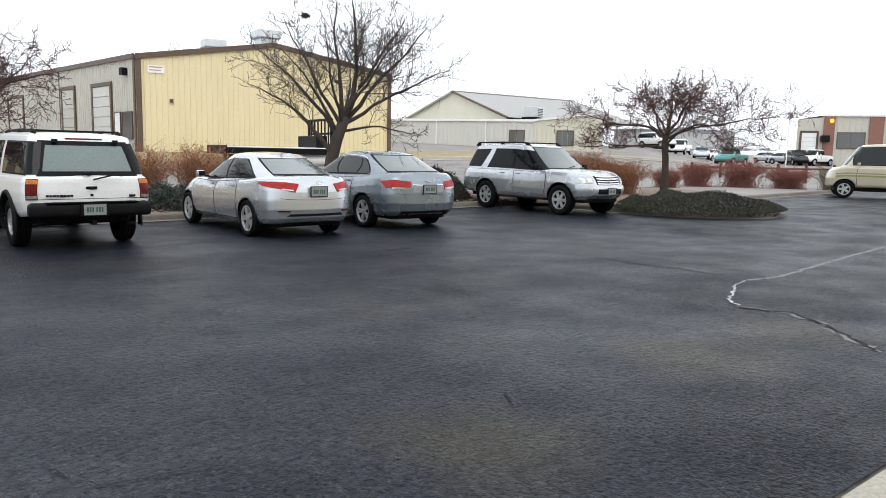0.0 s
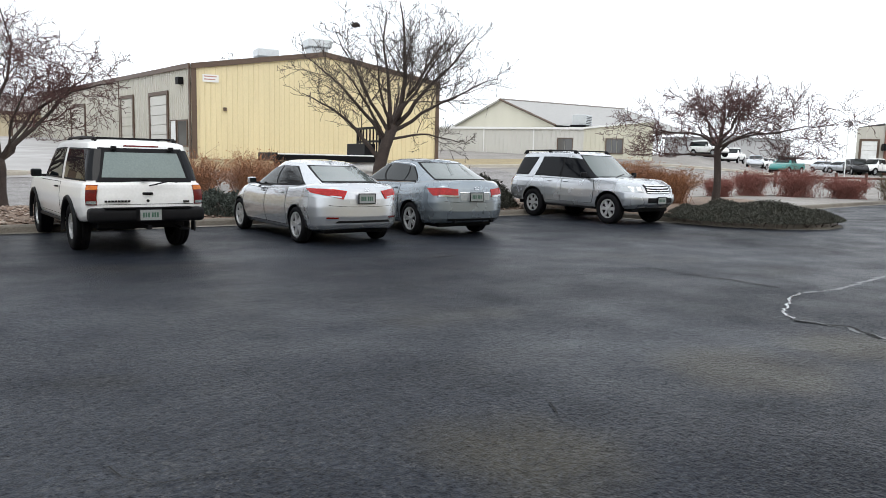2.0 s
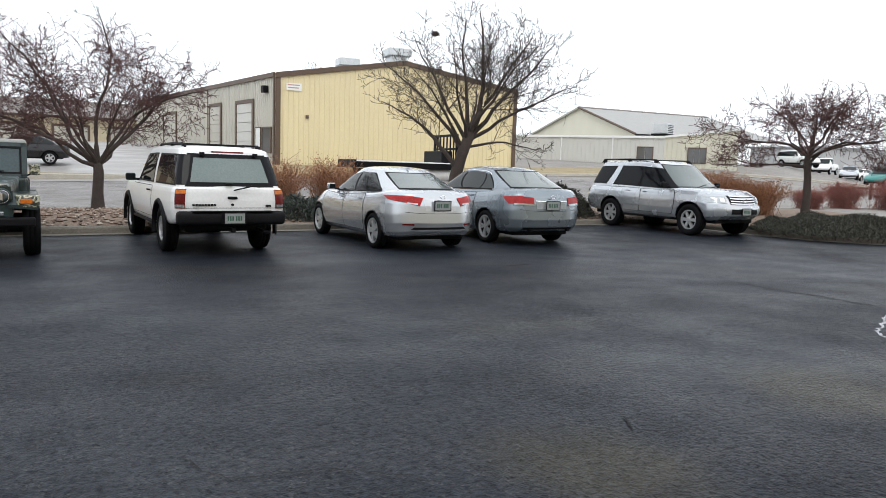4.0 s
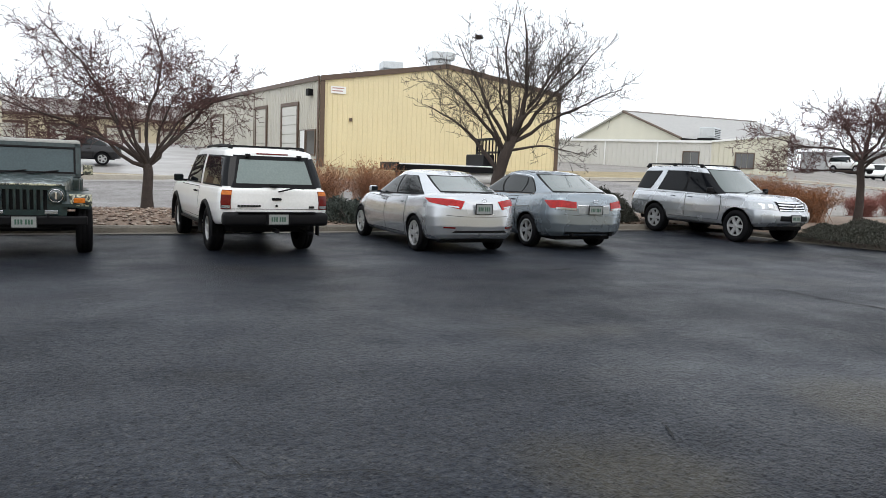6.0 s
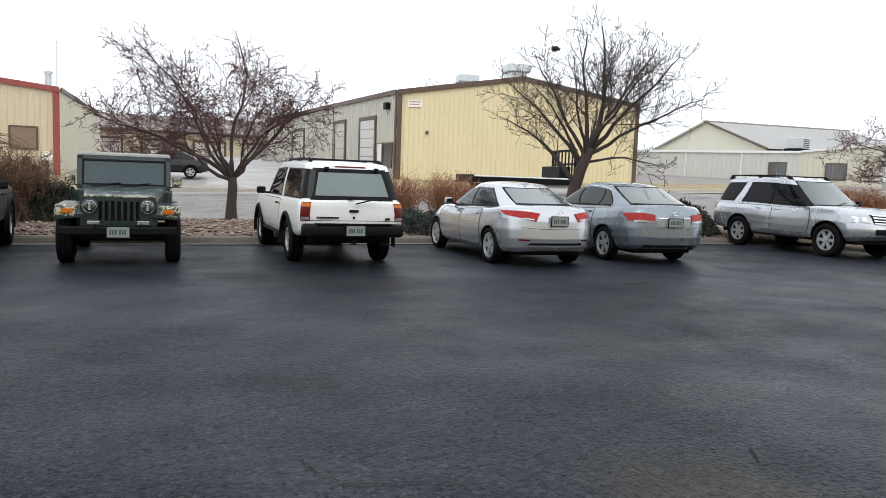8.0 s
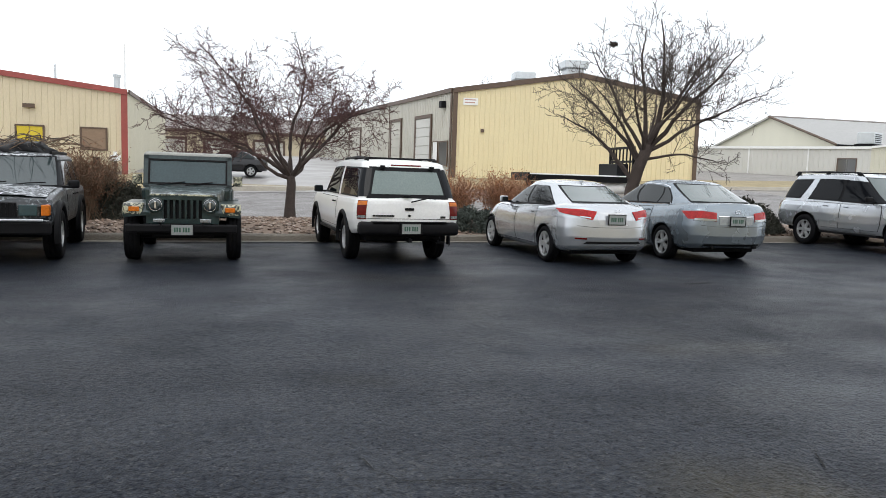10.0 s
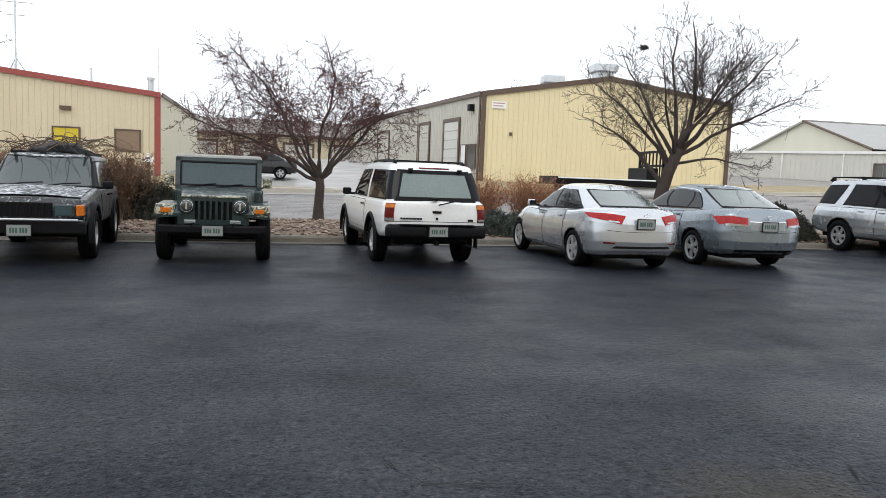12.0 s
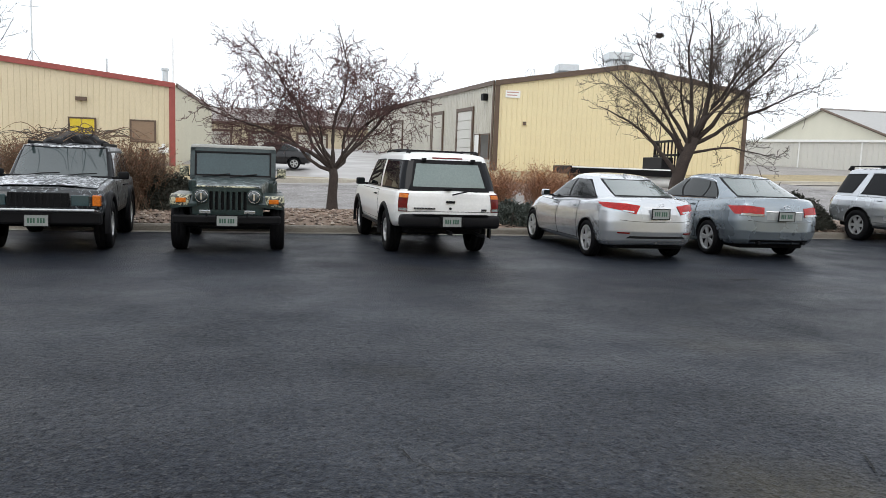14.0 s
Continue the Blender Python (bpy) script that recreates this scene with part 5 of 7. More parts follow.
    for sg in (1, -1):
        part("top_side", box((sg * 0.69 - 0.02, -0.58, 1.07), (sg * 0.69 + 0.02, 0.36, 1.6), 0.01), BLACKP, ob)
    part("top_rear", box((-0.69, -0.60, 1.07), (0.69, -0.56, 1.6), 0.01), BLACKP, ob)
    for x in (0.05, 0.5):
        wiper(ob, [(x, 1.40, 1.14), (x - 0.28, 1.37, 1.18), (x - 0.45, 1.35, 1.20)])
    part("steering_wheel", tube([(0.36 + 0.18 * math.cos(t / 8 * math.pi), 1.0 + 0.05 * math.sin(t / 8 * math.pi), 1.12 + 0.17 * math.sin(t / 8 * math.pi)) for t in range(17)], 0.015, 6), BLACKP, ob)
    for sg in (1, -1):
        part("seat_back", box((sg * 0.35 - 0.22, 0.35, 0.9), (sg * 0.35 + 0.22, 0.5, 1.42), 0.05, None, 3), BLACKP, ob, smooth=True)
    part("underbody", box((-0.45, -0.55, 0.36), (0.45, 2.75, 0.6), 0.03), BLACKP, ob)
    for y in (0, 2.37):
        part("axle", tube([(-0.65, y, 0.39), (0.65, y, 0.39)], 0.06, 8), BLACKP, ob)
        for sx in (-1, 1):
            add_wheel(ob, sx * 0.752, y, 0.39, 0.232, 0.19, 5)
    return ob


def turned(r0, r1, y, x, z, deep):
    """A short round boss facing forward."""
    v, f = lathe([(0, r0), (deep, r0 * 0.97), (deep + 0.008, (r0 + r1) / 2), (deep, max(r1, 0.0001))], 24)
    return [(x + b, y + a, z + c) for a, b, c in v], f


VANLEV = [(0, -1.95, 3.34, 0.90), (0.1, -2.0, 3.42, 0.95), (0.5, -2.0, 3.42, 0.96), (0.9, -1.98, 3.32, 0.945), (1.0, -1.96, 3.2, 0.90)]


# plain cars for the far lots and the street
def far_car(name, label, at, mat, kind="saloon", cat="car"):
    tall = kind != "saloon"
    h = {"saloon": 1.42, "suv": 1.72, "van": 2.25, "pickup": 1.78}[kind]
    belt = {"saloon": 0.95, "suv": 1.08, "van": 1.32, "pickup": 1.12}[kind]
    r = 0.32 if not tall else 0.37
    ends = {"saloon": (-0.55, 0.3, 1.5, 2.4), "suv": (-0.95, -0.7, 1.6, 2.4), "van": (-1.95, -1.85, 2.25, 2.85), "pickup": (0.75, 0.9, 1.8, 2.5)}[kind]
    zt = [(-1.0, belt + 0.03), (2.3, belt), (2.9, belt - 0.06), (3.6, belt - 0.22)]
    if kind == "van":
        zt = [(-2.0, belt + 0.02), (2.7, belt), (3.1, belt - 0.08), (3.4, belt - 0.16)]
    a, b, c, d = ends
    lo, hi = belt + 0.06, h - 0.12
    w0 = a + 0.25 + (0.2 if kind == "saloon" else 0)
    return car(name, label, at, dict(
        cat=cat, hw=0.88 if not tall else 0.95, wb=2.75, rear=-2.0 if kind == "van" else -0.95, front=3.42 if kind == "van" else 3.6, paint=mat, levels=VANLEV if kind == "van" else None, wheel=(r, 0.22, r * 0.66, 5), arch=r + 0.06, clear=0.28, sill=0.35 if not tall else 0.48,
        zb=[(-1.0, 0.34), (3.6, 0.34)] if not tall else [(-1.0, 0.45), (3.6, 0.45)], zt=zt, rr=0.25 if tall else 0.55, rf=0.35 if kind == "van" else 0.7,
        glass_y=ends, glass_hw=(0.80, 0.60) if not tall else (0.87, 0.74), roof=[(-1, h - 0.06), (0.6, h), (1.6, h - 0.02), (3.0, h - 0.15)], 
        win_z=(const(lo), line((a, hi - 0.12), ((b + c) / 2, hi), (c, hi - 0.02), (d, lo + 0.02))),
        panes=[(w0, w0 + 0.12, (a + d) / 2 - 0.08, (a + d) / 2 - 0.08), ((a + d) / 2, (a + d) / 2, d - 0.4, c - 0.02)], screen=(0.65, 0.55), screen_z=(lo, hi),
        rear_screen=(0.6, 0.5), rear_z=(lo + 0.02, hi - 0.02), doors=[(max(a + 0.3, 0.48), max(0.95, (a + d) / 2 - 0.03)), (max(0.98, (a + d) / 2), min(2.24, d - 0.2))], mirror=(d - 0.55, belt + 0.1)))


compact_saloon(pose(6.20, 11.92, 0, 0, 0, 0.5))
mid_saloon(pose(8.86, 12.32, 0, 0, 0, -0.5))
white_suv(pose(2.70, 12.40, 0, 0, 0, 2.5))
silver_suv(pose(15.02, 15.42, 0, 0, 0, 180))
jeep(pose(-0.70, 14.70, 0, 0, 0, 180))
streaked_suv(pose(-3.52, 14.86, 0, 0, 0, 184))


# ---- details on the yellow hall ----
sgn = part("wall_sign", slab_between(along(AL, AR, 0.62), along(AL, AR, 1.50), 5.58, 5.58, 6.0, 6.0, 0.03, 0.04), WHITE, hall, "small white sign board")
for z0, s1 in ((5.86, 1.40), (5.70, 1.32)):
    part("sign_bar", slab_between(along(AL, AR, 0.70), along(AL, AR, s1), z0, z0, z0 + 0.06, z0 + 0.06, 0.006, 0.071), material("faded_red", (0.45, 0.25, 0.22), 0.6, var=0.1), sgn)
part("wall_box", slab_between(along(AL, AR, 1.75), along(AL, AR, 1.92), 4.0, 4.0, 4.2, 4.2, 0.1, 0.036), BROWN, hall)
part("wall_lamp", slab_between(along(AB, AL, LS - 1.4), along(AB, AL, LS - 1.0), 5.45, 5.45, 5.85, 5.85, 0.3, 0.036), BLACKP, hall, "dark wall lamp")
part("downpipe", tube([(*along(AB, AL, LS - 12.0), 0.8), (*along(AB, AL, LS - 12.0), A_EAVE)], 0.07, 8), BROWN, hall)
for nm, az, d, w, zt_, zb_ in (("roof_vent", 21.99, 49.5, 1.35, 8.25, 7.75), ("roof_vent", 25.72, 48.2, 1.55, 8.80, 8.3)):
    x, y = d * math.sin(radians(az)), d * math.cos(radians(az))
    m = pose(x, y, 0, 0, 0, -8.5)
    rv = part(nm, box((-w * 0.36, -w * 0.36, 7.0), (w * 0.36, w * 0.36, zb_), 0.02, m), GALV, hall, "grey sheet-metal roof ventilator")
    bm = box((-w / 2, -w / 2, zb_), (w / 2, w / 2, zt_), 0.06, m)
    part("vent_hood", bm, GALV, rv)

# ---- hall with red trim ----
RL, RR, RB = (-27.5, 44.6), (-5.4, 43.7), (-5.1, 64.0)
red = thing("red_trimmed_hall", "tan ribbed metal hall with red roof and corner trim", "building")
LR = math.dist(RL, RR)


def red_top(s):
    return 5.31 + 0.108 * min(LR - s, s + 2.0)


part("front_wall", ribbed(RL, RR, 0.4, red_top), SIDING_T, red)
part("side_wall", ribbed(RR, RB, 0.4, lambda s: 5.31), SIDING_P, red, "pale side wall")
part("roof", ([(*RR, 5.33), (RR[0] - 10.1, 44.1, 6.42), (*RL, 5.5), (RB[0], RB[1], 5.33), (RR[0] - 10.1, 64.4, 6.42), (RL[0], 64.9, 5.5)], [(0, 3, 4, 1), (1, 4, 5, 2)]), ROOFGREY, red)
ridge = along(RL, RR, LR - 10.1)
part("rake_trim", slab_between(ridge, RR, 6.22, 5.15, 6.52, 5.43, 0.12, 0.04), REDTRIM, red, "red rake trim")
part("rake_trim", slab_between(RL, ridge, 5.3, 6.22, 5.6, 6.52, 0.12, 0.04), REDTRIM, red, "red rake trim")
part("corner_trim", slab_between(along(RL, RR, LR - 0.32), RR, 0.4, 0.4, 5.2, 5.2, 0.07, 0.036), REDTRIM, red, "red corner trim")
part("side_trim", slab_between(RR, RB, 5.2, 5.2, 5.42, 5.42, 0.08, 0.036), BROWN, red, "dark eave trim")
part("base_band", slab_between(RL, RR, 0.4, 0.4, 1.02, 1.02, 0.06, 0.02), material("grey_brick_base", (0.25, 0.22, 0.2), 0.8, var=0.2, scale=3), red, "grey base course")
YELLOWBLIND = material("yellow_blind", (0.55, 0.42, 0.03), 0.6, var=0.1)
BROWNBLIND = material("brown_blind", (0.22, 0.15, 0.10), 0.5, var=0.15, stretch=(1, 1, 12))
for x0, x1, m in ((-10.85, -9.6, YELLOWBLIND), (-7.68, -6.50, BROWNBLIND)):
    w1 = opening(red, "window", RL, RR, x0 - RL[0], x1 - RL[0], 2.18, 3.24, m, BROWN, 0.09, "brown-framed window with a blind", 2 if m is YELLOWBLIND else 1)
part("wall_lamp", slab_between(along(RL, RR, 17.0), along(RL, RR, 17.55), 4.22, 4.22, 4.42, 4.42, 0.2, 0.036), BROWN, red, "brown wall lamp")
part("wall_vent", slab_between(along(RL, RR, LR - 1.75), along(RL, RR, LR - 1.4), 1.25, 1.25, 1.75, 1.75, 0.12, 0.036), BLACKP, red)
part("flue", tube([(-6.3, 46.5, 5.3), (-6.3, 46.5, 6.35)], 0.17, 12), GALV, red)
part("flue_cap", tube([(-6.3, 46.5, 6.35), (-6.3, 46.5, 6.5)], 0.23, 12), GALV, red)
part("vent_pipe", tube([(-9.6, 47, 5.6), (-9.6, 47, 6.9)], 0.06, 8), GALV, red)
part("whip_aerial", tube([(-6.0, 47.5, 5.3), (-6.0, 47.5, 8.4)], 0.045, 6), WHITE, red)
mast = thing("aerial_mast", "thin grey lattice aerial mast on the hall roof", "antenna")
part("mast", tube([(-13.3, 46.2, 6.1), (-13.3, 46.2, 10.3)], 0.045, 6), GALV, mast)
for dx, dy in ((0.5, 0.3), (-0.5, 0.3), (0, -0.5)):
    part("mast_leg", tube([(-13.3 + dx, 46.2 + dy, 6.2), (-13.3, 46.2, 7.1)], 0.03, 5), GALV, mast)
for z, w in ((10.1, 0.9), (9.4, 0.5)):
    part("aerial_rod", tube([(-13.3 - w, 46.2, z), (-13.3 + w, 46.2, z)], 0.025, 5), GALV, mast)

# ---- long low building at the end of the drive ----
longb = thing("long_building", "long tan industrial building with a brown-grey roof", "building")
part("wall", ribbed((-14, 78), (16, 78), 0.8, lambda s: 5.0), SIDING_T, longb)
part("roof", ([(-14, 77.4, 4.95), (16, 77.4, 4.95), (16, 83, 6.75), (-14, 83, 6.75), (16, 90, 5), (-14, 90, 5)], [(0, 1, 2, 3), (3, 2, 4, 5)]), ROOFBROWN, longb)
part("fascia", slab_between((-14, 77.4), (16, 77.4), 4.75, 4.75, 4.98, 4.98, 0.05), BROWN, longb)
for i in range(6):
    roller_door(longb, (-14, 78), (16, 78), 2 + 4.8 * i, 4.8 + 4.8 * i, 1.2, 4.0, SIDING_G)

# ---- pale hall with a gable roof beyond the street ----
pale = thing("pale_hall", "pale cream metal hall with a grey gable roof", "building")
C0, C1, C2 = (34.5, 65.7), (47.6, 45.7), (50.8, 40.8)
LC = math.dist(C1, C2)
part("front_wall", ribbed(C0, C1, 0.9, lambda s: 4.56, 0.4), SIDING_W, pale, "off-white front wall")
part("end_wall", ribbed(C1, C2, 0.9, lambda s: 4.56 + 0.62 * s / LC, 0.4, 0.05), SIDING_P, pale, "cream ribbed end wall")
part("end_return", ribbed(C2, (62, 50), 0.9, lambda s: 5.18, 0.4), SIDING_P, pale)
part("low_roof", ([(*C0, 4.6), (*C1, 4.6), (*C2, 5.2), (62, 50, 5.2), (72, 66, 5.0), (45, 78, 5.0)], [(0, 1, 5), (1, 2, 3), (1, 3, 4), (1, 4, 5)]), ROOFPALE, pale)
part("eave_trim", slab_between(C0, C1, 4.44, 4.44, 4.64, 4.64, 0.12, 0.036), WHITE, pale)
part("eave_trim", slab_between(C1, C2, 4.5, 5.1, 4.66, 5.24, 0.12, 0.05), WHITE, pale)
part("base_band", slab_between(C0, C1, 0.9, 0.9, 1.35, 1.25, 0.05, 0.036), material("brown_base", (0.19, 0.16, 0.13), 0.85, var=0.2, scale=2), pale)
part("gable_wall", ([(51.0, 52.8, 4.4), (51.0, 70, 4.4), (51.0, 70, 5.2), (51.3, 61.4, 8.08), (51.0, 52.8, 5.2)], [(0, 4, 3, 2, 1)]), SIDING_P, pale, "cream gable wall")
part("main_roof", ([(50.7, 52.5, 5.15), (71, 51.5, 5.15), (69.5, 60.3, 8.1), (51.0, 61.4, 8.1), (50.7, 70.2, 5.15), (71, 70, 5.15)], [(0, 1, 2, 3), (3, 2, 5, 4), (1, 5, 2)]), ROOFPALE, pale, "grey metal gable roof")
for a, b, m in (((50.65, 52.4, 5.12), (50.95, 61.4, 8.1), BROWN), ((50.95, 61.4, 8.1), (50.65, 70.2, 5.12), SIDING_W)):
    part("rake_trim", tube([a, b], 0.11, 4), m, pale)
part("ridge_cap", tube([(51, 61.4, 8.12), (69.5, 60.3, 8.12)], 0.1, 5), ROOFBROWN, pale)
for s in (4.5, 9.2, 14.5):
    p = along(C1, C0, s)
    part("downpipe", tube([(p[0] - 0.06, p[1] - 0.06, 1.0), (p[0] - 0.06, p[1] - 0.06, 4.5)], 0.06, 8), WHITE, pale)
LL = math.dist(C0, C1)
opening(pale, "window", C0, C1, LL - 2.25, LL - 1.0, 2.62, 3.64, WINGLASS, BROWN, 0.08, "", 2)
opening(pale, "window", C1, C2, 2.0, 3.35, 2.45, 3.62, WINGLASS, BROWN, 0.09, "", 3)
cool = thing("rooftop_cooler", "boxy grey rooftop air cooler with a duct", "cooler", at=pose(53.5, 51.6, 4.95, 0, 0, 25))
part("cabinet", box((-1.1, -0.7, 0.25), (0.7, 0.7, 1.25), 0.05), GALV, cool)
part("duct", tube([(0.6, 0, 0.85), (1.2, 0, 0.85), (1.45, 0, 0.6), (1.5, 0, 0.1)], 0.42, 12), GALV, cool, smooth=True)
part("skid", box((-1.3, -0.8, 0), (1.7, 0.8, 0.25), 0.02), BLACKP, cool)
for i in range(5):
    part("louvre", box((-0.95, -0.73, 0.38 + 0.16 * i), (0.5, -0.69, 0.45 + 0.16 * i)), BLACKP, cool)
part("vent_pipe", tube([(62, 53.5, 5.4), (62, 53.5, 6.9)], 0.12, 8), GALV, pale)

# ---- far industrial building ----
far = thing("far_building", "far grey-beige building with brown panels and a dark canopy", "building")
F0, F1, F2 = (82.2, 39.0), (83.8, 37.0), (90.5, 27.4)
part("wall", ribbed(F0, F1, 0.8, lambda s: 6.0 + 0.1 * s, 0.6), SIDING_G, far)
part("wall", ribbed(F1, F2, 0.8, lambda s: 6.5, 0.6), SIDING_G, far)
part("roof", ([(*F0, 6.05), (*F1, 6.5), (*F2, 6.52), (112, 36, 6.5), (100, 44, 6.1)], [(0, 1, 2, 3, 4)]), ROOFGREY, far)
for a, b in ((0.1, 1.2), (4.6, 6.0)):
    part("brown_panel", slab_between(along(F1, F2, a), along(F1, F2, b), 0.8, 0.8, 6.4, 6.4, 0.1, 0.06), material("rust_panel", (0.23, 0.11, 0.08), 0.6, var=0.1), far)
part("roof_trim", slab_between(F1, F2, 6.4, 6.4, 6.62, 6.62, 0.2, 0.05), WHITE, far)
part("canopy", slab_between(along(F0, F1, 2.4), along(F1, F2, 0.6), 3.6, 3.6, 4.3, 4.3, 1.0, 0.08), BLACKP, far)
roller_door(far, F0, F1, 0.5, 2.0, 1.2, 4.6, WHITE)
opening(far, "window", F1, F2, 1.6, 4.2, 3.0, 4.6, WINGLASS, BROWN, 0.1, "", 2)
lampw = part("wall_lamp", tube([(84.3, 36.3, 5.9), (84.0, 36.1, 5.9)], 0.2, 10), emit("amber_lamp", (1.0, 0.35, 0.02), 3.0), far, "lit amber wall lamp")
flag = thing("flagpole", "thin white flagpole with a small flag", "flagpole")
part("pole", tube([(72, 35.0, 0.4), (72, 35.0, 6.3)], 0.05, 6), WHITE, flag)
part("flag_cloth", ([(72, 35, 5.5), (71.8, 34.8, 5.5), (71.6, 34.5, 5.6), (71.7, 34.6, 6.0), (71.85, 34.85, 6.1), (72, 35, 6.2)], [(0, 1, 4, 5), (1, 2, 3, 4)]), material("flag_cloth", (0.20, 0.20, 0.21), 0.8, var=0.4, scale=4), flag)
back = thing("distant_sheds", "distant low grey sheds in the haze", "building")
HAZE = material("hazy_grey_wall", (0.42, 0.42, 0.42), 0.8, var=0.1, scale=0.3)
for x0, x1, y0, h in ((70, 92, 78, 5.2), (95, 110, 62, 5.6)):
    sh = part("shed", box((x0, y0, 0.8), (x1, y0 + 12, h)), HAZE, back)
    part("shed_roof", box((x0 - 0.3, y0 - 0.3, h), (x1 + 0.3, y0 + 12.3, h + 0.25)), ROOFGREY, sh)

# ---- wall behind the camera and the walk that it stands on ----
tagged(part("wall_south", ribbed((40, -3.0), (-30, -3.0), 0.1, lambda s: 4.6, 0.6), SIDING_T), "tan metal wall behind the walk", "wall", kind="structure")
tagged(part("walkway", box((-30, -3.0, -0.1), (40, 1.20, 0.10), 0.02), CONCRETE), "pale concrete walk edging the car park", "pavement", kind="structure")

# ---- kerbs and beds ----
FRONT = [(-16, 15.1), (-3, 15.12), (6, 15.5), (12, 15.75), (16.1, 15.8), (16.25, 12.6), (16.5, 10.9), (17.2, 9.95), (18.2, 9.5), (19.4, 9.7), (20.3, 10.3), (21.4, 11.4), (23.3, 13.1), (26, 14.3), (31, 14.9), (46, 16.4)]


def front_y(x):
    return float(np.interp(x, [p[0] for p in FRONT], [p[1] for p in FRONT]))


def profile_along(path, prof):
    """A moulding: prof is (inward, z) points, path runs with the bed on its left."""
    verts, faces, m = [], [], len(prof)
    pts = [Vector((*p, 0)) for p in path]
    for i, p in enumerate(pts):
        d = (pts[min(i + 1, len(pts) - 1)] - pts[max(0, i - 1)]).normalized()
        n = Vector((-d.y, d.x, 0))
        verts += [(*(p + n * a)[:2], z) for a, z in prof]
    for i in range(len(pts) - 1):
        for k in range(m - 1):
            faces.append((i * m + k, (i + 1) * m + k, (i + 1) * m + k + 1, i * m + k + 1))
    return verts, faces


kerb_path = [(x, front_y(x)) for x in steps((-16, 16.1, 60))] + [(16.12, 15.0), (16.16, 14.0)] + [(x, front_y(x)) for x in steps((16.25, 26, 60), (26, 46, 20))]
KERBPROF = [(-0.32, 0.012), (0.0, 0.008), (0.015, 0.10), (0.04, 0.135), (0.15, 0.14), (0.17, 0.05)]
tagged(part("kerb", profile_along(kerb_path, KERBPROF), KERB), "worn concrete kerb stained brown", "kerb", kind="structure")
bed_x = steps((-16, 16.0, 80), (16.2, 26, 60))
rnd = random.Random(4)
bv, bf, rows_ = [], [], 14
for x in bed_x:
    y0, y1 = front_y(x) + 0.14, 20.4
    for j in range(rows_ + 1):
        v = j / rows_
        bv.append((x, y0 + (y1 - y0) * v, 0.11 + 0.17 * math.sin(math.pi * min(1, v * 1.15)) ** 0.7 * (v < 0.87) + 0.02 * noise.noise((x * 1.5, v * 9, 0))))
for i in range(len(bed_x) - 1):
    for j in range(rows_):
        a = i * (rows_ + 1) + j
        bf.append((a, a + rows_ + 1, a + rows_ + 2, a + 1))
tagged(part("planting_bed", (bv, bf), MULCH, smooth=True), "brown mulch and stone planting bed", "bed", kind="structure")
tagged(part("street_kerb", profile_along([(x, 20.45) for x in steps((46, -16, 40))], [(-0.1, 0.0), (0, 0.02), (0.02, 0.14), (0.16, 0.14), (0.18, 0.0)]), KERB), "concrete street kerb", "kerb", kind="structure")


tagged(part("gravel_bed", sheet(steps((26, 46, 30)), [k / 6 for k in range(7)], lambda x, y: 0.0), DIRT), "pale gravel shrub bed", "bed", kind="structure")
for v_ in bpy.data.objects["gravel_bed"].data.vertices:
    f_ = front_y(v_.co.x) + 0.14
    v_.co.z = 0.12
    v_.co.y = f_ + (24.5 - f_) * v_.co.y


def bed_z(x, y):
    v = (y - front_y(x) - 0.14) / (20.4 - front_y(x) - 0.14)
    return 0.11 + 0.17 * math.sin(math.pi * min(1, max(0, v) * 1.15)) ** 0.7 * (0 < v < 0.87) if 0 < v < 1 else 0.0


# far side of the street
def kerb_on_land(x0, x1, y):
    xs, prof = steps((x0, x1, 30)), [(-0.35, 0.0), (0.0, 0.02), (0.02, 0.15), (0.2, 0.16), (0.35, 0.0)]
    v = [(x, y + a, ground_z(x, y + a) + h) for x in xs for a, h in prof]
    return v, [(i * 5 + k, i * 5 + 5 + k, i * 5 + 6 + k, i * 5 + 1 + k) for i in range(len(xs) - 1) for k in range(4)]


tagged(part("far_kerb", merged(kerb_on_land(-60, -3.5, 34.6), kerb_on_land(5.2, 60, 34.6)), CONCRETE), "pale concrete kerb across the street", "kerb", kind="structure")
tagged(part("dry_verge", sheet(steps((5.4, 40, 20)), steps((34.8, 42, 6)), ground_z, 0.05), VERGE, smooth=True), "dry brown grass verge", "grass", kind="structure")
tagged(part("dry_verge", sheet(steps((-40, -3.7, 20)), steps((34.8, 44.5, 6)), ground_z, 0.05), VERGE, smooth=True), "dry brown grass verge", "grass", kind="structure")
tagged(part("driveway", sheet(steps((-3.6, 9.5, 8)), steps((34.5, 78, 20)), ground_z, 0.03), material("pale_wet_concrete", (0.29, 0.275, 0.265), 0.5, var=0.12, scale=0.5, rough_var=0.15), smooth=True), "pale wet concrete driveway", "driveway", kind="structure")
ISLAND = [(-3.4, 38.5), (-3.4, 35.2), (3.4, 35.4), (4.2, 36.0), (3.2, 37.2), (0.5, 38.2)]
tagged(part("drive_island", profile_along(ISLAND + ISLAND[:1], [(0, 0.2), (0, 0.60), (0.04, 0.63), (0.22, 0.63), (0.24, 0.5)]), CONCRETE), "low concrete kerb round the drive island", "kerb", kind="structure")
tagged(part("island_soil", ([(x, y, 0.60) for x, y in ISLAND], [tuple(range(len(ISLAND)))]), VERGE), "dry grass on the drive island", "grass", kind="structure")


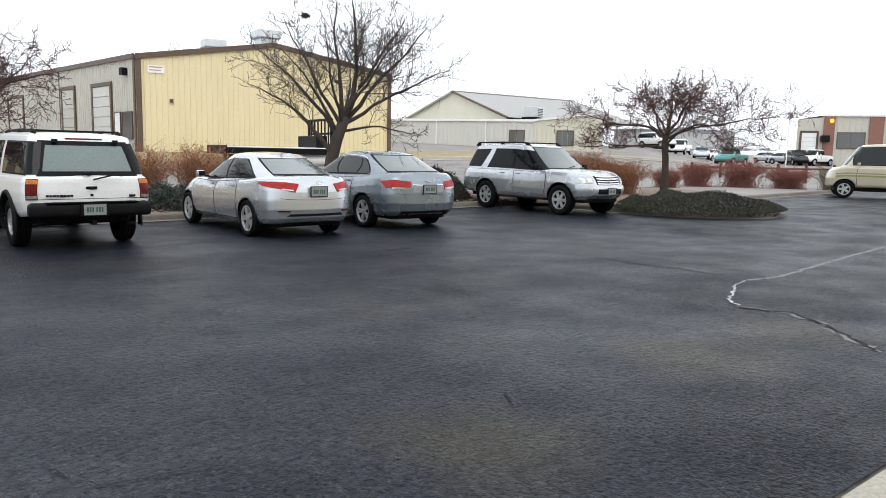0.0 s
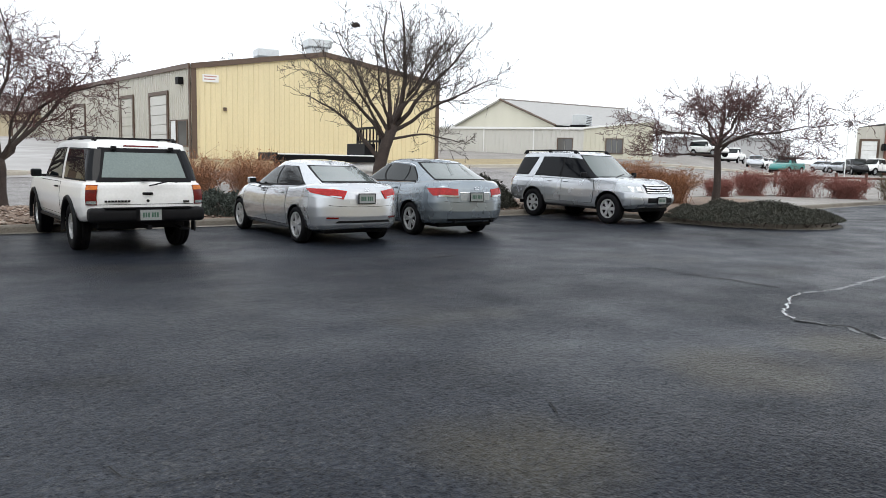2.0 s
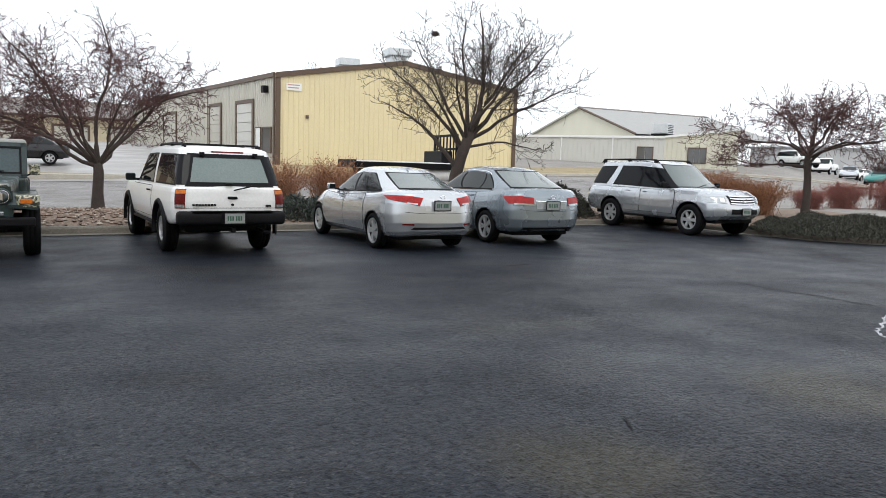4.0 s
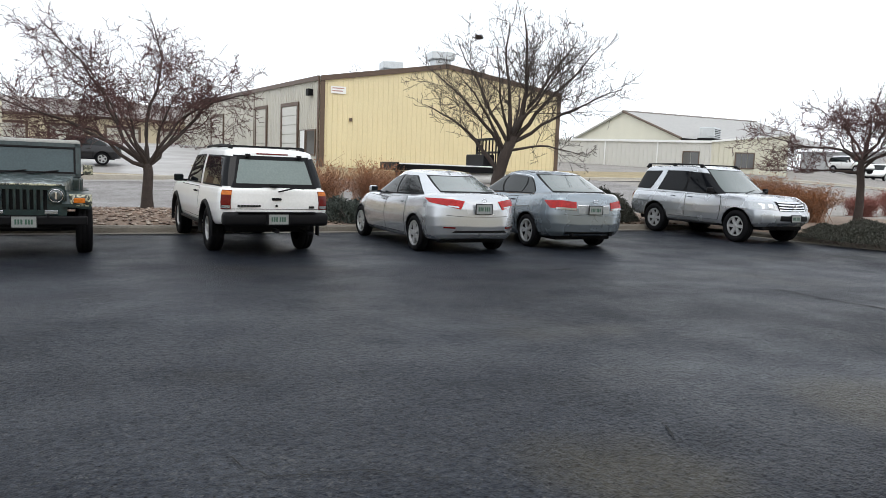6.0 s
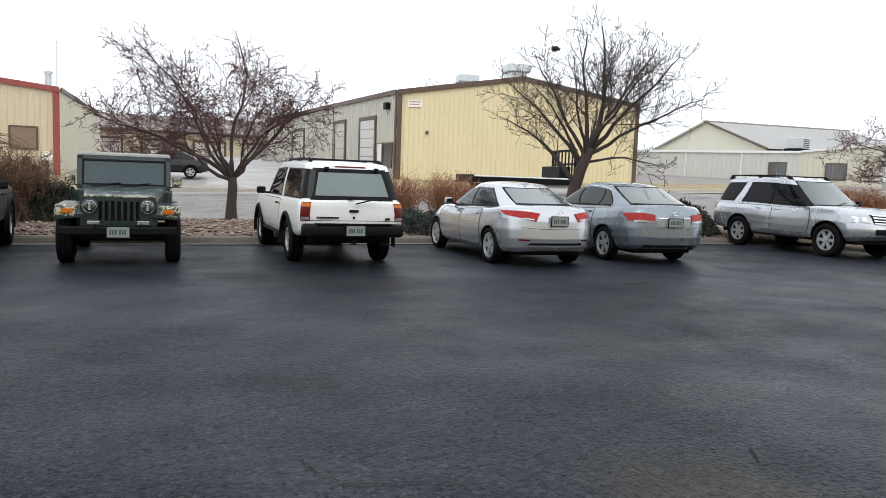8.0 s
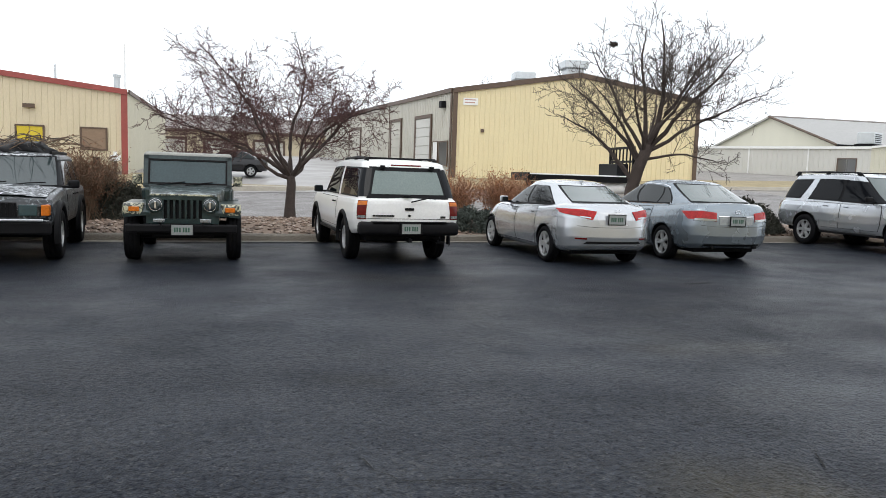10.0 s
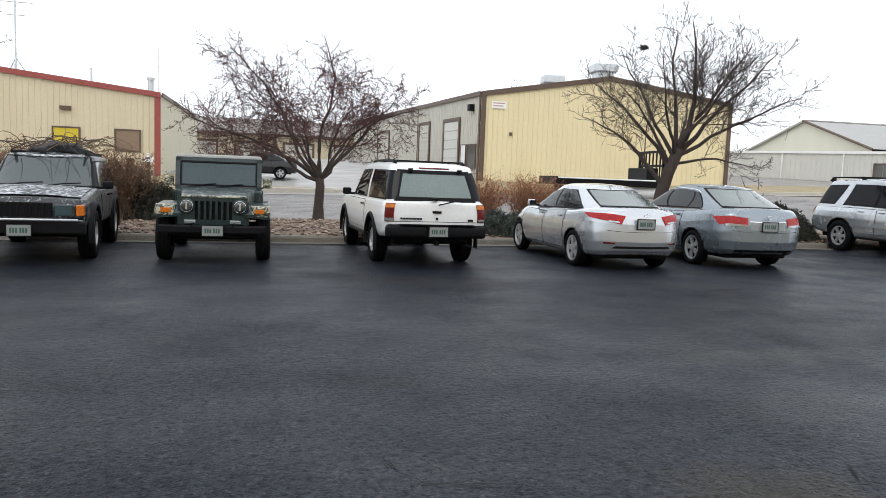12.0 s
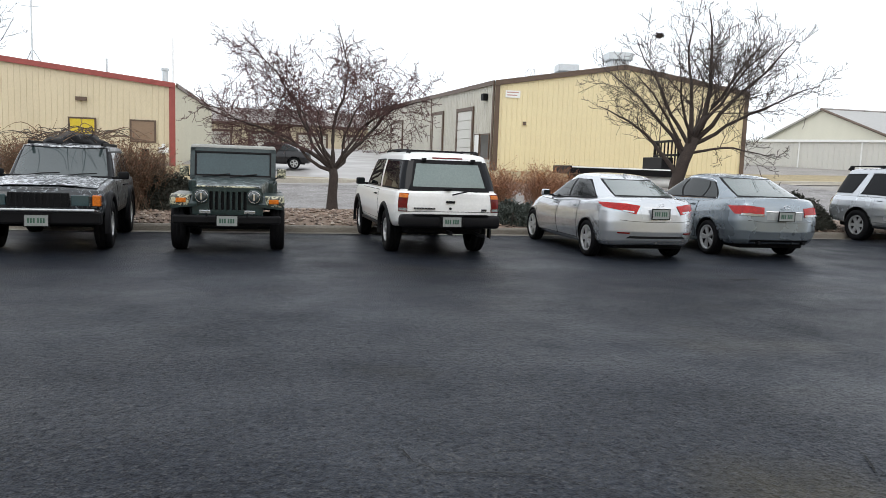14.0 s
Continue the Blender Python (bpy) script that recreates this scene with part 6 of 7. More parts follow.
# ---- cracks and marks in the car park ----
def crack(points, width, jag, lift, seed):
    r = random.Random(seed)
    pts = []
    for (a, b), (c, d) in zip(points, points[1:]):
        n = max(2, int(math.dist((a, b), (c, d)) / 0.07))
        pts += [(a + (c - a) * i / n + r.uniform(-jag, jag), b + (d - b) * i / n + r.uniform(-jag, jag)) for i in range(n)]
    v, f = [], []
    for i, p in enumerate(pts):
        q, o = pts[min(i + 1, len(pts) - 1)], pts[max(0, i - 1)]
        d = Vector((q[0] - o[0], q[1] - o[1], 0)).normalized()
        w = width * r.uniform(0.45, 1.25)
        v += [(p[0] - d.y * w, p[1] + d.x * w, lift), (p[0] + d.y * w, p[1] - d.x * w, lift)]
    f = [(2 * i, 2 * i + 1, 2 * i + 3, 2 * i + 2) for i in range(len(pts) - 1)]
    return v, f


CRACKDARK = material("open_crack", (0.006, 0.006, 0.006), 0.9, var=0.2)
CRACKPALE = material("silt_filled_crack", (0.10, 0.105, 0.11), 0.45, var=0.3, scale=4, rough_var=0.1)
CRACKWET = material("water_in_crack", (0.30, 0.31, 0.33), 0.04, var=0.05, spec=1.0, metal=0.6)
tagged(part("pale_crack", crack([(14.46, 5.1), (12.31, 4.87), (10.47, 4.65), (9.36, 4.51), (8.61, 4.58)], 0.03, 0.03, 0.004, 1), CRACKPALE), "pale crack winding across wet asphalt", "crack", kind="structure")
tagged(part("wet_crack", crack([(8.61, 4.58), (8.23, 4.5), (7.69, 4.22), (7.33, 4.07), (7.01, 3.76)], 0.018, 0.025, 0.005, 2), CRACKWET), "wet crack winding across wet asphalt", "crack", kind="structure")
tagged(part("open_crack", crack([(7.01, 3.76), (7.19, 3.32), (6.88, 2.81), (6.61, 2.55), (6.27, 2.14)], 0.022, 0.03, 0.006, 3), CRACKDARK), "open crack winding across wet asphalt", "crack", kind="structure")
tagged(part("open_crack", crack([(8.67, 6.97), (8.65, 6.19), (8.76, 5.54), (8.77, 4.88)], 0.02, 0.03, 0.007, 4), CRACKDARK), "open crack winding across wet asphalt", "crack", kind="structure")
tagged(part("hairline_crack", crack([(3.15, 3.21), (3.07, 3.07), (3.05, 2.98)], 0.005, 0.02, 0.008, 5), CRACKDARK), "hairline crack winding across wet asphalt", "crack", kind="structure")
tagged(part("hairline_crack", crack([(0.65, 3.62), (0.8, 3.31), (1.18, 3.27), (1.64, 2.99)], 0.004, 0.03, 0.009, 6), CRACKDARK), "hairline crack winding across wet asphalt", "crack", kind="structure")
tagged(part("pale_crack", crack([(7.01, 3.76), (7.19, 3.32), (6.88, 2.81), (6.61, 2.55), (6.27, 2.14)], 0.03, 0.05, 0.003, 17), CRACKPALE), "pale silt along the asphalt crack", "crack", kind="structure")
drainm = part("patch_mark", crack([(6.45, 9.2), (6.95, 9.28)], 0.05, 0.01, 0.006, 9), CRACKDARK)
tagged(drainm, "small dark hole in the asphalt", "pothole", kind="structure")


# ---- trees and shrubs ----
def grow(limbs, trunk, trunk_r, seed, gnarl=0.16, lift=0.2, gap=(0.24, 0.17, 0.12), share=(0.46, 0.48, 0.5), floor=0.0, roof=99.0, thin=0.0055):
    """Three meshes of a bare tree. limbs: (bearing, first and last slope in degrees, length, height on the trunk, thickness); bearing 0 is
    along local x, 90 along y. trunk: points from the root to the fork."""
    r = random.Random(seed)
    out = [[], [], []]

    def shoot(p, d, length, rad, level, bend=None):
        n = (10, 7, 5, 3)[level]
        pts, rs = [p], [rad]
        for i in range(n):
            t = (i + 1) / n
            if bend:
                az, e0, e1 = bend
                e = radians(e0 + (e1 - e0) * t)
                aim = Vector((math.cos(radians(az)) * math.cos(e), math.sin(radians(az)) * math.cos(e), math.sin(e)))
                d = (d * 0.45 + aim * 0.55).normalized()
            w = gnarl * (1.0, 1.25, 1.6, 1.6)[level]
            d = (d + Vector((r.gauss(0, w), r.gauss(0, w), r.gauss(0, w) + lift * 0.10))).normalized()
            if p.z < floor and d.z < 0:
                d = Vector((d.x, d.y, 0.12)).normalized()
            if p.z > roof and level:
                length *= 0.8
            p = p + d * (length / n)
            pts.append(p)
            rs.append(max(thin, rad * (1 - 0.86 * t ** 0.8)))
        out[min(2, level)].append(tube(pts, rs, (8, 5, 4, 3)[level], caps=False))
        if level >= 3:
            return
        s, turn = length * (0.30, 0.14, 0.12)[level], r.uniform(0, 6.28)
        while s < length * 0.98:
            t = s / length
            i = min(n - 1, int(t * n))
            q = pts[i].lerp(pts[i + 1], t * n - i)
            dd = (pts[i + 1] - pts[i]).normalized()
            turn += 2.4 + r.uniform(-0.5, 0.5)
            e1 = dd.cross(Vector((0.31, 0.17, 0.93))).normalized()
            e2 = dd.cross(e1)
            ang = radians(r.uniform(32, 66))
            nd = dd * math.cos(ang) + (e1 * math.cos(turn) + e2 * math.sin(turn)) * math.sin(ang)
            nd = (nd + Vector((0, 0, lift * 0.6))).normalized()
            size = length * share[level] * (1.12 - 0.62 * t) * r.uniform(0.5, 1.2)
            shoot(q, nd, max(0.12, size), max(thin, rs[i] * r.uniform(0.32, 0.5)), level + 1)
            s += gap[level] * r.uniform(0.55, 1.5) * (1.0 + 0.35 * (length > 2.5))

    tr = [Vector(p) for p in trunk]
    n = len(tr)
    out[0].append(tube([tr[0] + Vector((0, 0, -0.15))] + tr, [trunk_r * 1.5, trunk_r * 1.25] + [trunk_r * (1.05 - 0.25 * i / (n - 1)) for i in range(1, n)], 12, caps=True))
    for az, e0, e1, length, z0, fat in limbs:
        k = max(i for i in range(n - 1) if tr[i].z <= z0 or i == 0)
        f = min(1.0, max(0.0, (z0 - tr[k].z) / (tr[k + 1].z - tr[k].z)))
        e = radians(e0)
        shoot(tr[k].lerp(tr[k + 1], f), Vector((math.cos(radians(az)) * math.cos(e), math.sin(radians(az)) * math.cos(e), math.sin(e))), length, trunk_r * fat * 0.82, 0, (az, e0, e1))
    return [merged(*o) for o in out]


def tree(name, label, x, y, z, twig, **kw):
    ob = thing(name, label, "tree", "bare trees in the beds", pose(x, y, z, 0, 0, -math.degrees(math.atan2(x, y))))
    meshes = grow(**kw)
    part("trunk", meshes[0], BARK, ob, "dark rough trunk and limbs", smooth=True)
    part("bough_work", meshes[1], twig, ob, smooth=True)
    tagged(part("crown", meshes[2], twig, ob, "crown of fine bare twigs"), kind="stuff")
    return ob


def fan(n, e0, e1, length, z0, fat, turn=0.0):
    return [(turn + 360 * k / n, e0, e1, length, z0, fat) for k in range(n)]


tree("crab_apple_tree", "bare spreading crab apple with reddish twigs", 1.42, 18.55, 0.25, TWIG, seed=11, trunk_r=0.125,
     trunk=[(0, 0, 0), (0.0, 0, 0.35), (0.03, 0, 0.85), (0.01, 0, 1.05)], gnarl=0.19, lift=0.12, floor=1.5, roof=4.3, gap=(0.135, 0.105, 0.09), share=(0.53, 0.56, 0.58), thin=0.0056,
     limbs=[(182, 42, 2, 3.7, 1.0, 0.62), (172, 46, 24, 3.5, 0.98, 0.5), (178, 50, 44, 4.0, 1.0, 0.55), (-3, 52, 4, 3.2, 1.02, 0.66), (10, 56, 26, 3.4, 1.0, 0.5), (80, 84, 78, 3.9, 1.03, 0.6),
            (125, 55, 40, 3.0, 1.0, 0.45), (60, 50, 34, 2.8, 1.0, 0.45), (240, 56, 40, 2.4, 1.0, 0.45), (300, 56, 40, 2.5, 1.0, 0.45), (150, 66, 62, 3.2, 1.02, 0.42)])
tree("upright_bare_tree", "tall bare tree with dark upswept limbs", 9.95, 17.0, 0.25, TWIGDARK, seed=23, trunk_r=0.175,
     trunk=[(0, 0, 0), (0.0, 0, 0.5), (0.06, 0, 1.0), (0.20, 0, 1.55), (0.42, 0, 2.15)], gnarl=0.10, lift=0.35, floor=0.9, gap=(0.17, 0.125, 0.10), share=(0.52, 0.56, 0.6), thin=0.0052,
     limbs=[(180, 52, 22, 2.8, 1.1, 0.5), (172, 56, 30, 3.2, 1.65, 0.45), (168, 82, 90, 3.2, 1.9, 0.52), (30, 80, 86, 3.3, 2.1, 0.62), (8, 62, 56, 3.1, 2.1, 0.55), (352, 46, 30, 3.3, 2.0, 0.52),
            (6, 34, 4, 3.2, 1.95, 0.42), (345, 12, -18, 2.2, 1.75, 0.3), (90, 48, 36, 2.6, 2.0, 0.42), (270, 50, 40, 2.6, 1.9, 0.42), (215, 55, 36, 2.7, 1.7, 0.4), (150, 64, 60, 3.3, 1.9, 0.42), (320, 54, 42, 3.1, 2.0, 0.42)])
tree("crab_apple_tree", "bare low crab apple on the planted island", 20.9, 14.15, 0.28, TWIG, seed=37, trunk_r=0.115,
     trunk=[(0, 0, 0), (0.02, 0, 0.6), (0.0, 0, 1.2), (-0.06, 0, 1.75), (0.05, 0, 2.2)], gnarl=0.19, lift=0.10, floor=1.55, roof=3.7, gap=(0.125, 0.10, 0.09), share=(0.54, 0.56, 0.6), thin=0.006,
     limbs=[(182, 24, -6, 2.6, 1.55, 0.5), (176, 30, 8, 3.3, 1.85, 0.55), (160, 56, 36, 2.5, 2.0, 0.45), (0, 30, 4, 2.6, 1.6, 0.5), (8, 30, 6, 4.0, 1.8, 0.5), (20, 62, 52, 2.4, 2.1, 0.45),
            (95, 78, 66, 2.5, 2.1, 0.5), (60, 40, 25, 2.5, 1.9, 0.4), (125, 40, 22, 2.5, 1.9, 0.4), (240, 40, 20, 2.5, 1.9, 0.4), (300, 44, 24, 2.5, 1.9, 0.4), (270, 60, 40, 2.3, 2.1, 0.4)])
tree("bare_tree", "bare street tree beyond the tan hall", -22.2, 54.5, 0.9, TWIGDARK, seed=5, trunk_r=0.25, trunk=[(0, 0, 0), (0, 0, 1.2), (0.1, 0, 2.6)], gap=(0.6, 0.45, 0.3), thin=0.012,
     limbs=fan(7, 50, 52, 9.0, 2.6, 0.5) + fan(3, 78, 84, 9.5, 2.5, 0.5, 40))
tree("bare_tree", "distant pale bare tree above the warehouse roof", 34, 98, 3.0, TWIGDARK, seed=8, trunk_r=0.25, trunk=[(0, 0, 0), (0, 0, 1.5), (0.1, 0, 3.2)], gap=(0.8, 0.6, 0.45), thin=0.014,
     limbs=fan(7, 66, 74, 8.0, 3.0, 0.5) + fan(3, 82, 86, 9.0, 3.1, 0.5, 40))
nest = thing("bird_nest", "small dark twig nest high in the bare tree", "nest", at=pose(9.42, 17.25, 4.92))
nr_ = random.Random(2)
part("nest_twigs", merged(*[tube([(nr_.gauss(0, 0.05), nr_.gauss(0, 0.05), nr_.gauss(0, 0.03)), (nr_.gauss(0, 0.06), nr_.gauss(0, 0.06), nr_.gauss(0, 0.04))], 0.008, 3) for _ in range(120)]), BARK, nest)


def twig_bush(name, label, x, y, z, h, w, stems, mat, leaf, seed, leaves=900, group="dormant shrubs"):
    """A shrub of arching stems with small dry leaves."""
    r = random.Random(seed)
    ob = thing(name, label, "shrub", group, pose(x, y, z))
    st, lv, lf = [], [], []
    tips = []
    for _ in range(stems):
        a, o = r.uniform(0, 2 * math.pi), r.uniform(0.1, 1.0) ** 0.6
        b = Vector((r.gauss(0, 0.28 * w), r.gauss(0, 0.28 * w), -0.05))
        hh = h * r.uniform(0.65, 1.0) * (1.08 - 0.35 * o)
        t = Vector((math.cos(a) * w * o, math.sin(a) * w * o, hh))
        m = b.lerp(t, 0.5) + Vector((0, 0, 0.12 * h)) + Vector((r.gauss(0, 0.05), r.gauss(0, 0.05), 0))
        st.append(tube([b, m, t], [0.009, 0.006, 0.003], 3, caps=False))
        for _ in range(3):
            q = m.lerp(t, r.uniform(-0.5, 1.0))
            e = q + Vector((r.gauss(0, 0.16), r.gauss(0, 0.16), r.uniform(0.05, 0.32)))
            st.append(tube([q, e], [0.006, 0.0025], 3, caps=False))
            tips += [q.lerp(e, r.random()), e, b.lerp(m, r.uniform(0.25, 1.0))]
    for _ in range(leaves):
        p = r.choice(tips) + Vector((r.gauss(0, 0.05), r.gauss(0, 0.05), r.gauss(0, 0.05)))
        d = Vector((r.gauss(0, 1), r.gauss(0, 1), r.gauss(0, 1))).normalized() * r.uniform(0.015, 0.035)
        e = d.cross(Vector((r.gauss(0, 1), r.gauss(0, 1), r.gauss(0, 1)))).normalized() * 0.012
        k = len(lv)
        lv += [p - d, p + e, p + d, p - e]
        lf.append((k, k + 1, k + 2, k + 3))
    tagged(part("stem_mass", merged(*st), mat, ob), kind="stuff")
    if leaves:
        tagged(part("leaves", (lv, lf), leaf, ob, "small dry leaves"), kind="stuff")
    return ob


RUST = material("rust_leaf", (0.30, 0.125, 0.05), 0.8, var=0.3, scale=5)
RUSTDULL = material("dull_rust_leaf", (0.17, 0.085, 0.05), 0.8, var=0.3, scale=5)
RUSTTWIG = material("rust_twig", (0.24, 0.125, 0.075), 0.85, var=0.3, scale=5)
REDLEAF = material("dark_red_leaf", (0.21, 0.075, 0.06), 0.8, var=0.3, scale=5)
REDTWIG = material("dark_red_twig", (0.19, 0.08, 0.065), 0.85, var=0.3, scale=5)
DULLTWIG = material("dull_brown_twig", (0.13, 0.085, 0.055), 0.85, var=0.3, scale=5)
OLIVE = material("dull_olive_leaf", (0.05, 0.06, 0.028), 0.8, var=0.3, scale=5)
twig_bush("rusty_shrub", "rust-brown dormant shrub in the bed", 5.55, 18.2, 0.25, 1.35, 0.85, 240, RUSTTWIG, RUST, 1, 2600)
twig_bush("rusty_shrub", "rust-brown dormant shrub in the bed", 7.05, 18.4, 0.25, 1.40, 0.95, 260, RUSTTWIG, RUST, 2, 3000)
twig_bush("brown_shrub", "dull brown twiggy shrub beside the dark off-roader", -3.1, 17.3, 0.25, 1.65, 1.0, 460, DULLTWIG, RUSTDULL, 3, 7000)
twig_bush("brown_shrub", "dull brown twiggy shrub beside the dark off-roader", -5.0, 17.6, 0.25, 1.75, 1.1, 440, DULLTWIG, RUSTDULL, 4, 6000)
twig_bush("orange_shrub", "orange-brown dormant hedge shrub beside the tree", 18.0, 17.2, 0.25, 1.55, 1.2, 380, RUSTTWIG, RUST, 5, 9000)
twig_bush("orange_shrub", "orange-brown dormant hedge shrub beside the tree", 19.7, 16.6, 0.25, 1.45, 1.2, 380, RUSTTWIG, RUST, 6, 9000)
twig_bush("orange_shrub", "orange-brown dormant hedge shrub beside the tree", 20.2, 15.4, 0.25, 1.15, 1.1, 320, RUSTTWIG, RUST, 16, 8000)
for i, (x, y, h, w) in enumerate(((33.2, 20.6, 1.25, 1.1), (34.9, 19.2, 1.5, 1.5), (36.2, 17.4, 1.05, 1.25), (30.2, 20.3, 0.8, 0.8))):
    twig_bush("red_shrub", "dark red barberry shrub in gravel", x, y, 0.12, h, w, 360, REDTWIG, REDLEAF, 20 + i, 8000)
twig_bush("olive_shrub", "dull olive shrub beside the van", 36.9, 15.7, 0.1, 1.2, 0.8, 160, DULLTWIG, OLIVE, 31, 2200)


def juniper(name, label, outline, n, seed, top, mat, size=0.07, z0=0.12, stems=40):
    """A low evergreen mat: a mound of short needled sprigs. outline gives points in the bed, top the mound's height there."""
    r = random.Random(seed)
    ob = thing(name, label, "juniper", "evergreen ground cover", pose(0, 0, 0))
    v, f = [], []
    for _ in range(n):
        x, y, e = outline(r)
        hgt = top(e) * (0.75 + 0.5 * noise.noise((x * 1.8, y * 1.8, 3.0)) + 0.12 * r.random())
        p = Vector((x, y, z0 + hgt * r.uniform(0.55, 1.0)))
        d = Vector((r.gauss(0, 0.8), r.gauss(0, 0.8), r.uniform(0.15, 1.0))).normalized() * size * r.uniform(0.7, 1.7)
        for _ in range(2):
            s = d.cross(Vector((r.gauss(0, 1), r.gauss(0, 1), r.gauss(0, 1)))).normalized() * size * 0.24
            k = len(v)
            v += [p - s, p + s, p + d + s * 0.2]
            f.append((k, k + 1, k + 2))
    st = [tube([(x, y, 0.05), (x + r.gauss(0, 0.15), y + r.gauss(0, 0.15), z0 + top(e) * 0.7)], 0.012, 3) for x, y, e in (outline(r) for _ in range(stems))]
    tagged(part("needles", (v, f), mat, ob), kind="stuff")
    tagged(part("stem_mass", merged(*st), BARK, ob), kind="stuff")
    return ob


JUN = material("dark_juniper", (0.035, 0.042, 0.032), 0.8, var=0.4, scale=3, fine=20, tint=(0.075, 0.07, 0.055))
JUNG = material("grey_green_juniper", (0.045, 0.06, 0.05), 0.8, var=0.4, scale=3, fine=20, tint=(0.09, 0.10, 0.085))


def oval(cx, cy, a, b, turn=0.0):
    c, s = math.cos(radians(turn)), math.sin(radians(turn))

    def pick(r):
        t, q = r.uniform(0, 2 * math.pi), math.sqrt(r.random())
        x, y = a * q * math.cos(t), b * q * math.sin(t)
        return cx + x * c - y * s, cy + x * s + y * c, q
    return pick


juniper("island_juniper", "dark low juniper spread over the kerbed island", oval(18.75, 11.6, 2.85, 2.3, 10), 38000, 3, lambda e: 0.40 * (1 - e ** 2.5) + 0.04, JUN, 0.06, stems=320)
juniper("bed_juniper", "grey-green low juniper hedge behind the kerb", oval(5.75, 16.35, 1.25, 0.55), 7000, 4, lambda e: 0.5 * (1 - e ** 4) + 0.08, JUNG, 0.07)
juniper("bed_juniper", "dark green spreading juniper behind the kerb", oval(12.95, 16.75, 1.6, 0.8), 14000, 5, lambda e: 1.0 * (1 - e ** 3) + 0.1, JUN, 0.08)
juniper("bed_juniper", "dark green juniper beside the twiggy shrub", oval(-2.35, 17.6, 0.85, 0.8), 8000, 6, lambda e: 0.95 * (1 - e ** 3) + 0.1, JUN, 0.08)


# ---- river stones in the bed ----
rr_ = random.Random(12)
sv, sf = [], []
OCT = [(1, 0, 0), (-1, 0, 0), (0, 1, 0), (0, -1, 0), (0, 0, 1), (0, 0, -1)]
for _ in range(5200):
    x = rr_.uniform(-3.5, 16)
    y = rr_.uniform(front_y(x) + 0.2, 19.6)
    s = rr_.uniform(0.025, 0.06)
    z = bed_z(x, y)
    k = len(sv)
    a = rr_.uniform(0, 6.28)
    for p in OCT:
        u, w = p[0] * 1.3 * s, p[1] * s
        sv.append((x + u * math.cos(a) - w * math.sin(a), y + u * math.sin(a) + w * math.cos(a), z + p[2] * s * 0.6 + 0.015))
    for q in ((0, 2, 4), (2, 1, 4), (1, 3, 4), (3, 0, 4), (2, 0, 5), (1, 2, 5), (3, 1, 5), (0, 3, 5)):
        sf.append(tuple(k + i for i in q))
STONES = bpy.data.materials.new("mixed_stones")
STONES.use_nodes = True
_n, _l = STONES.node_tree.nodes, STONES.node_tree.links
_g, _r = _n.new("ShaderNodeNewGeometry"), _n.new("ShaderNodeValToRGB")
_l.new(_g.outputs["Random Per Island"], _r.inputs[0])
_r.color_ramp.elements[0].color, _r.color_ramp.elements[1].color = (0.09, 0.06, 0.045, 1), (0.42, 0.35, 0.29, 1)
_e = _r.color_ramp.elements.new(0.6)
_e.color = (0.24, 0.165, 0.12, 1)
_l.new(_r.outputs[0], _n["Principled BSDF"].inputs["Base Color"])
_n["Principled BSDF"].inputs["Roughness"].default_value = 0.6
tagged(part("river_stones", (sv, sf), STONES), "brown river stones and bark chips", "stones", kind="stuff")

# ---- flatbed behind the saloons ----
fb = thing("flatbed_truck", "white-decked flatbed with a dark headboard parked in the street", "truck", at=pose(9.6, 23.6, 0.06, 0, 0, -8))
part("deck", box((0, -1.15, 1.42), (3.7, 1.15, 1.54), 0.02), WHITE, fb, "pale deck")
part("deck_rail", box((-0.02, -1.2, 1.30), (3.7, -1.14, 1.50), 0.01), BLACKP, fb, "dark side rail")
part("tail_board", box((-0.06, -1.2, 1.28), (0.0, 1.2, 1.56), 0.01), BLACKP, fb)
part("chassis", box((0.3, -0.45, 0.95), (4.3, 0.45, 1.28), 0.02), BLACKP, fb)
part("tank", tube([(2.6, -0.9, 1.12), (3.9, -0.9, 1.12)], 0.2, 14), WHITE, fb, "white side tank", smooth=True)
hbd = part("headboard", merged(*[box_vf(a, b) for a, b in (((3.55, -1.1, 1.54), (3.63, -1.02, 2.55)), ((3.55, 1.02, 1.54), (3.63, 1.1, 2.55)), ((3.55, -1.1, 2.47), (3.63, 1.1, 2.55)), ((3.55, -1.1, 2.0), (3.63, 1.1, 2.07)))]), BLACKP, fb, "open steel headboard")
for i in range(6):
    part("headboard_bar", box((3.57, -0.8 + 0.32 * i, 1.54), (3.61, -0.75 + 0.32 * i, 2.5)), BLACKP, hbd)
part("toolbox", box((3.1, -0.9, 1.54), (3.5, 0.9, 1.95), 0.03), BLACKP, fb)
for x in (1.3, 3.6):
    for s in (-0.95, 0.95):
        add_wheel(fb, s, 0, 0.45, 0.26, 0.26, 6).matrix_basis = pose(x, s, 0.45, 0, 0, 90 if s < 0 else -90) @ pose(0, 0, 0, 0, 0, 180)

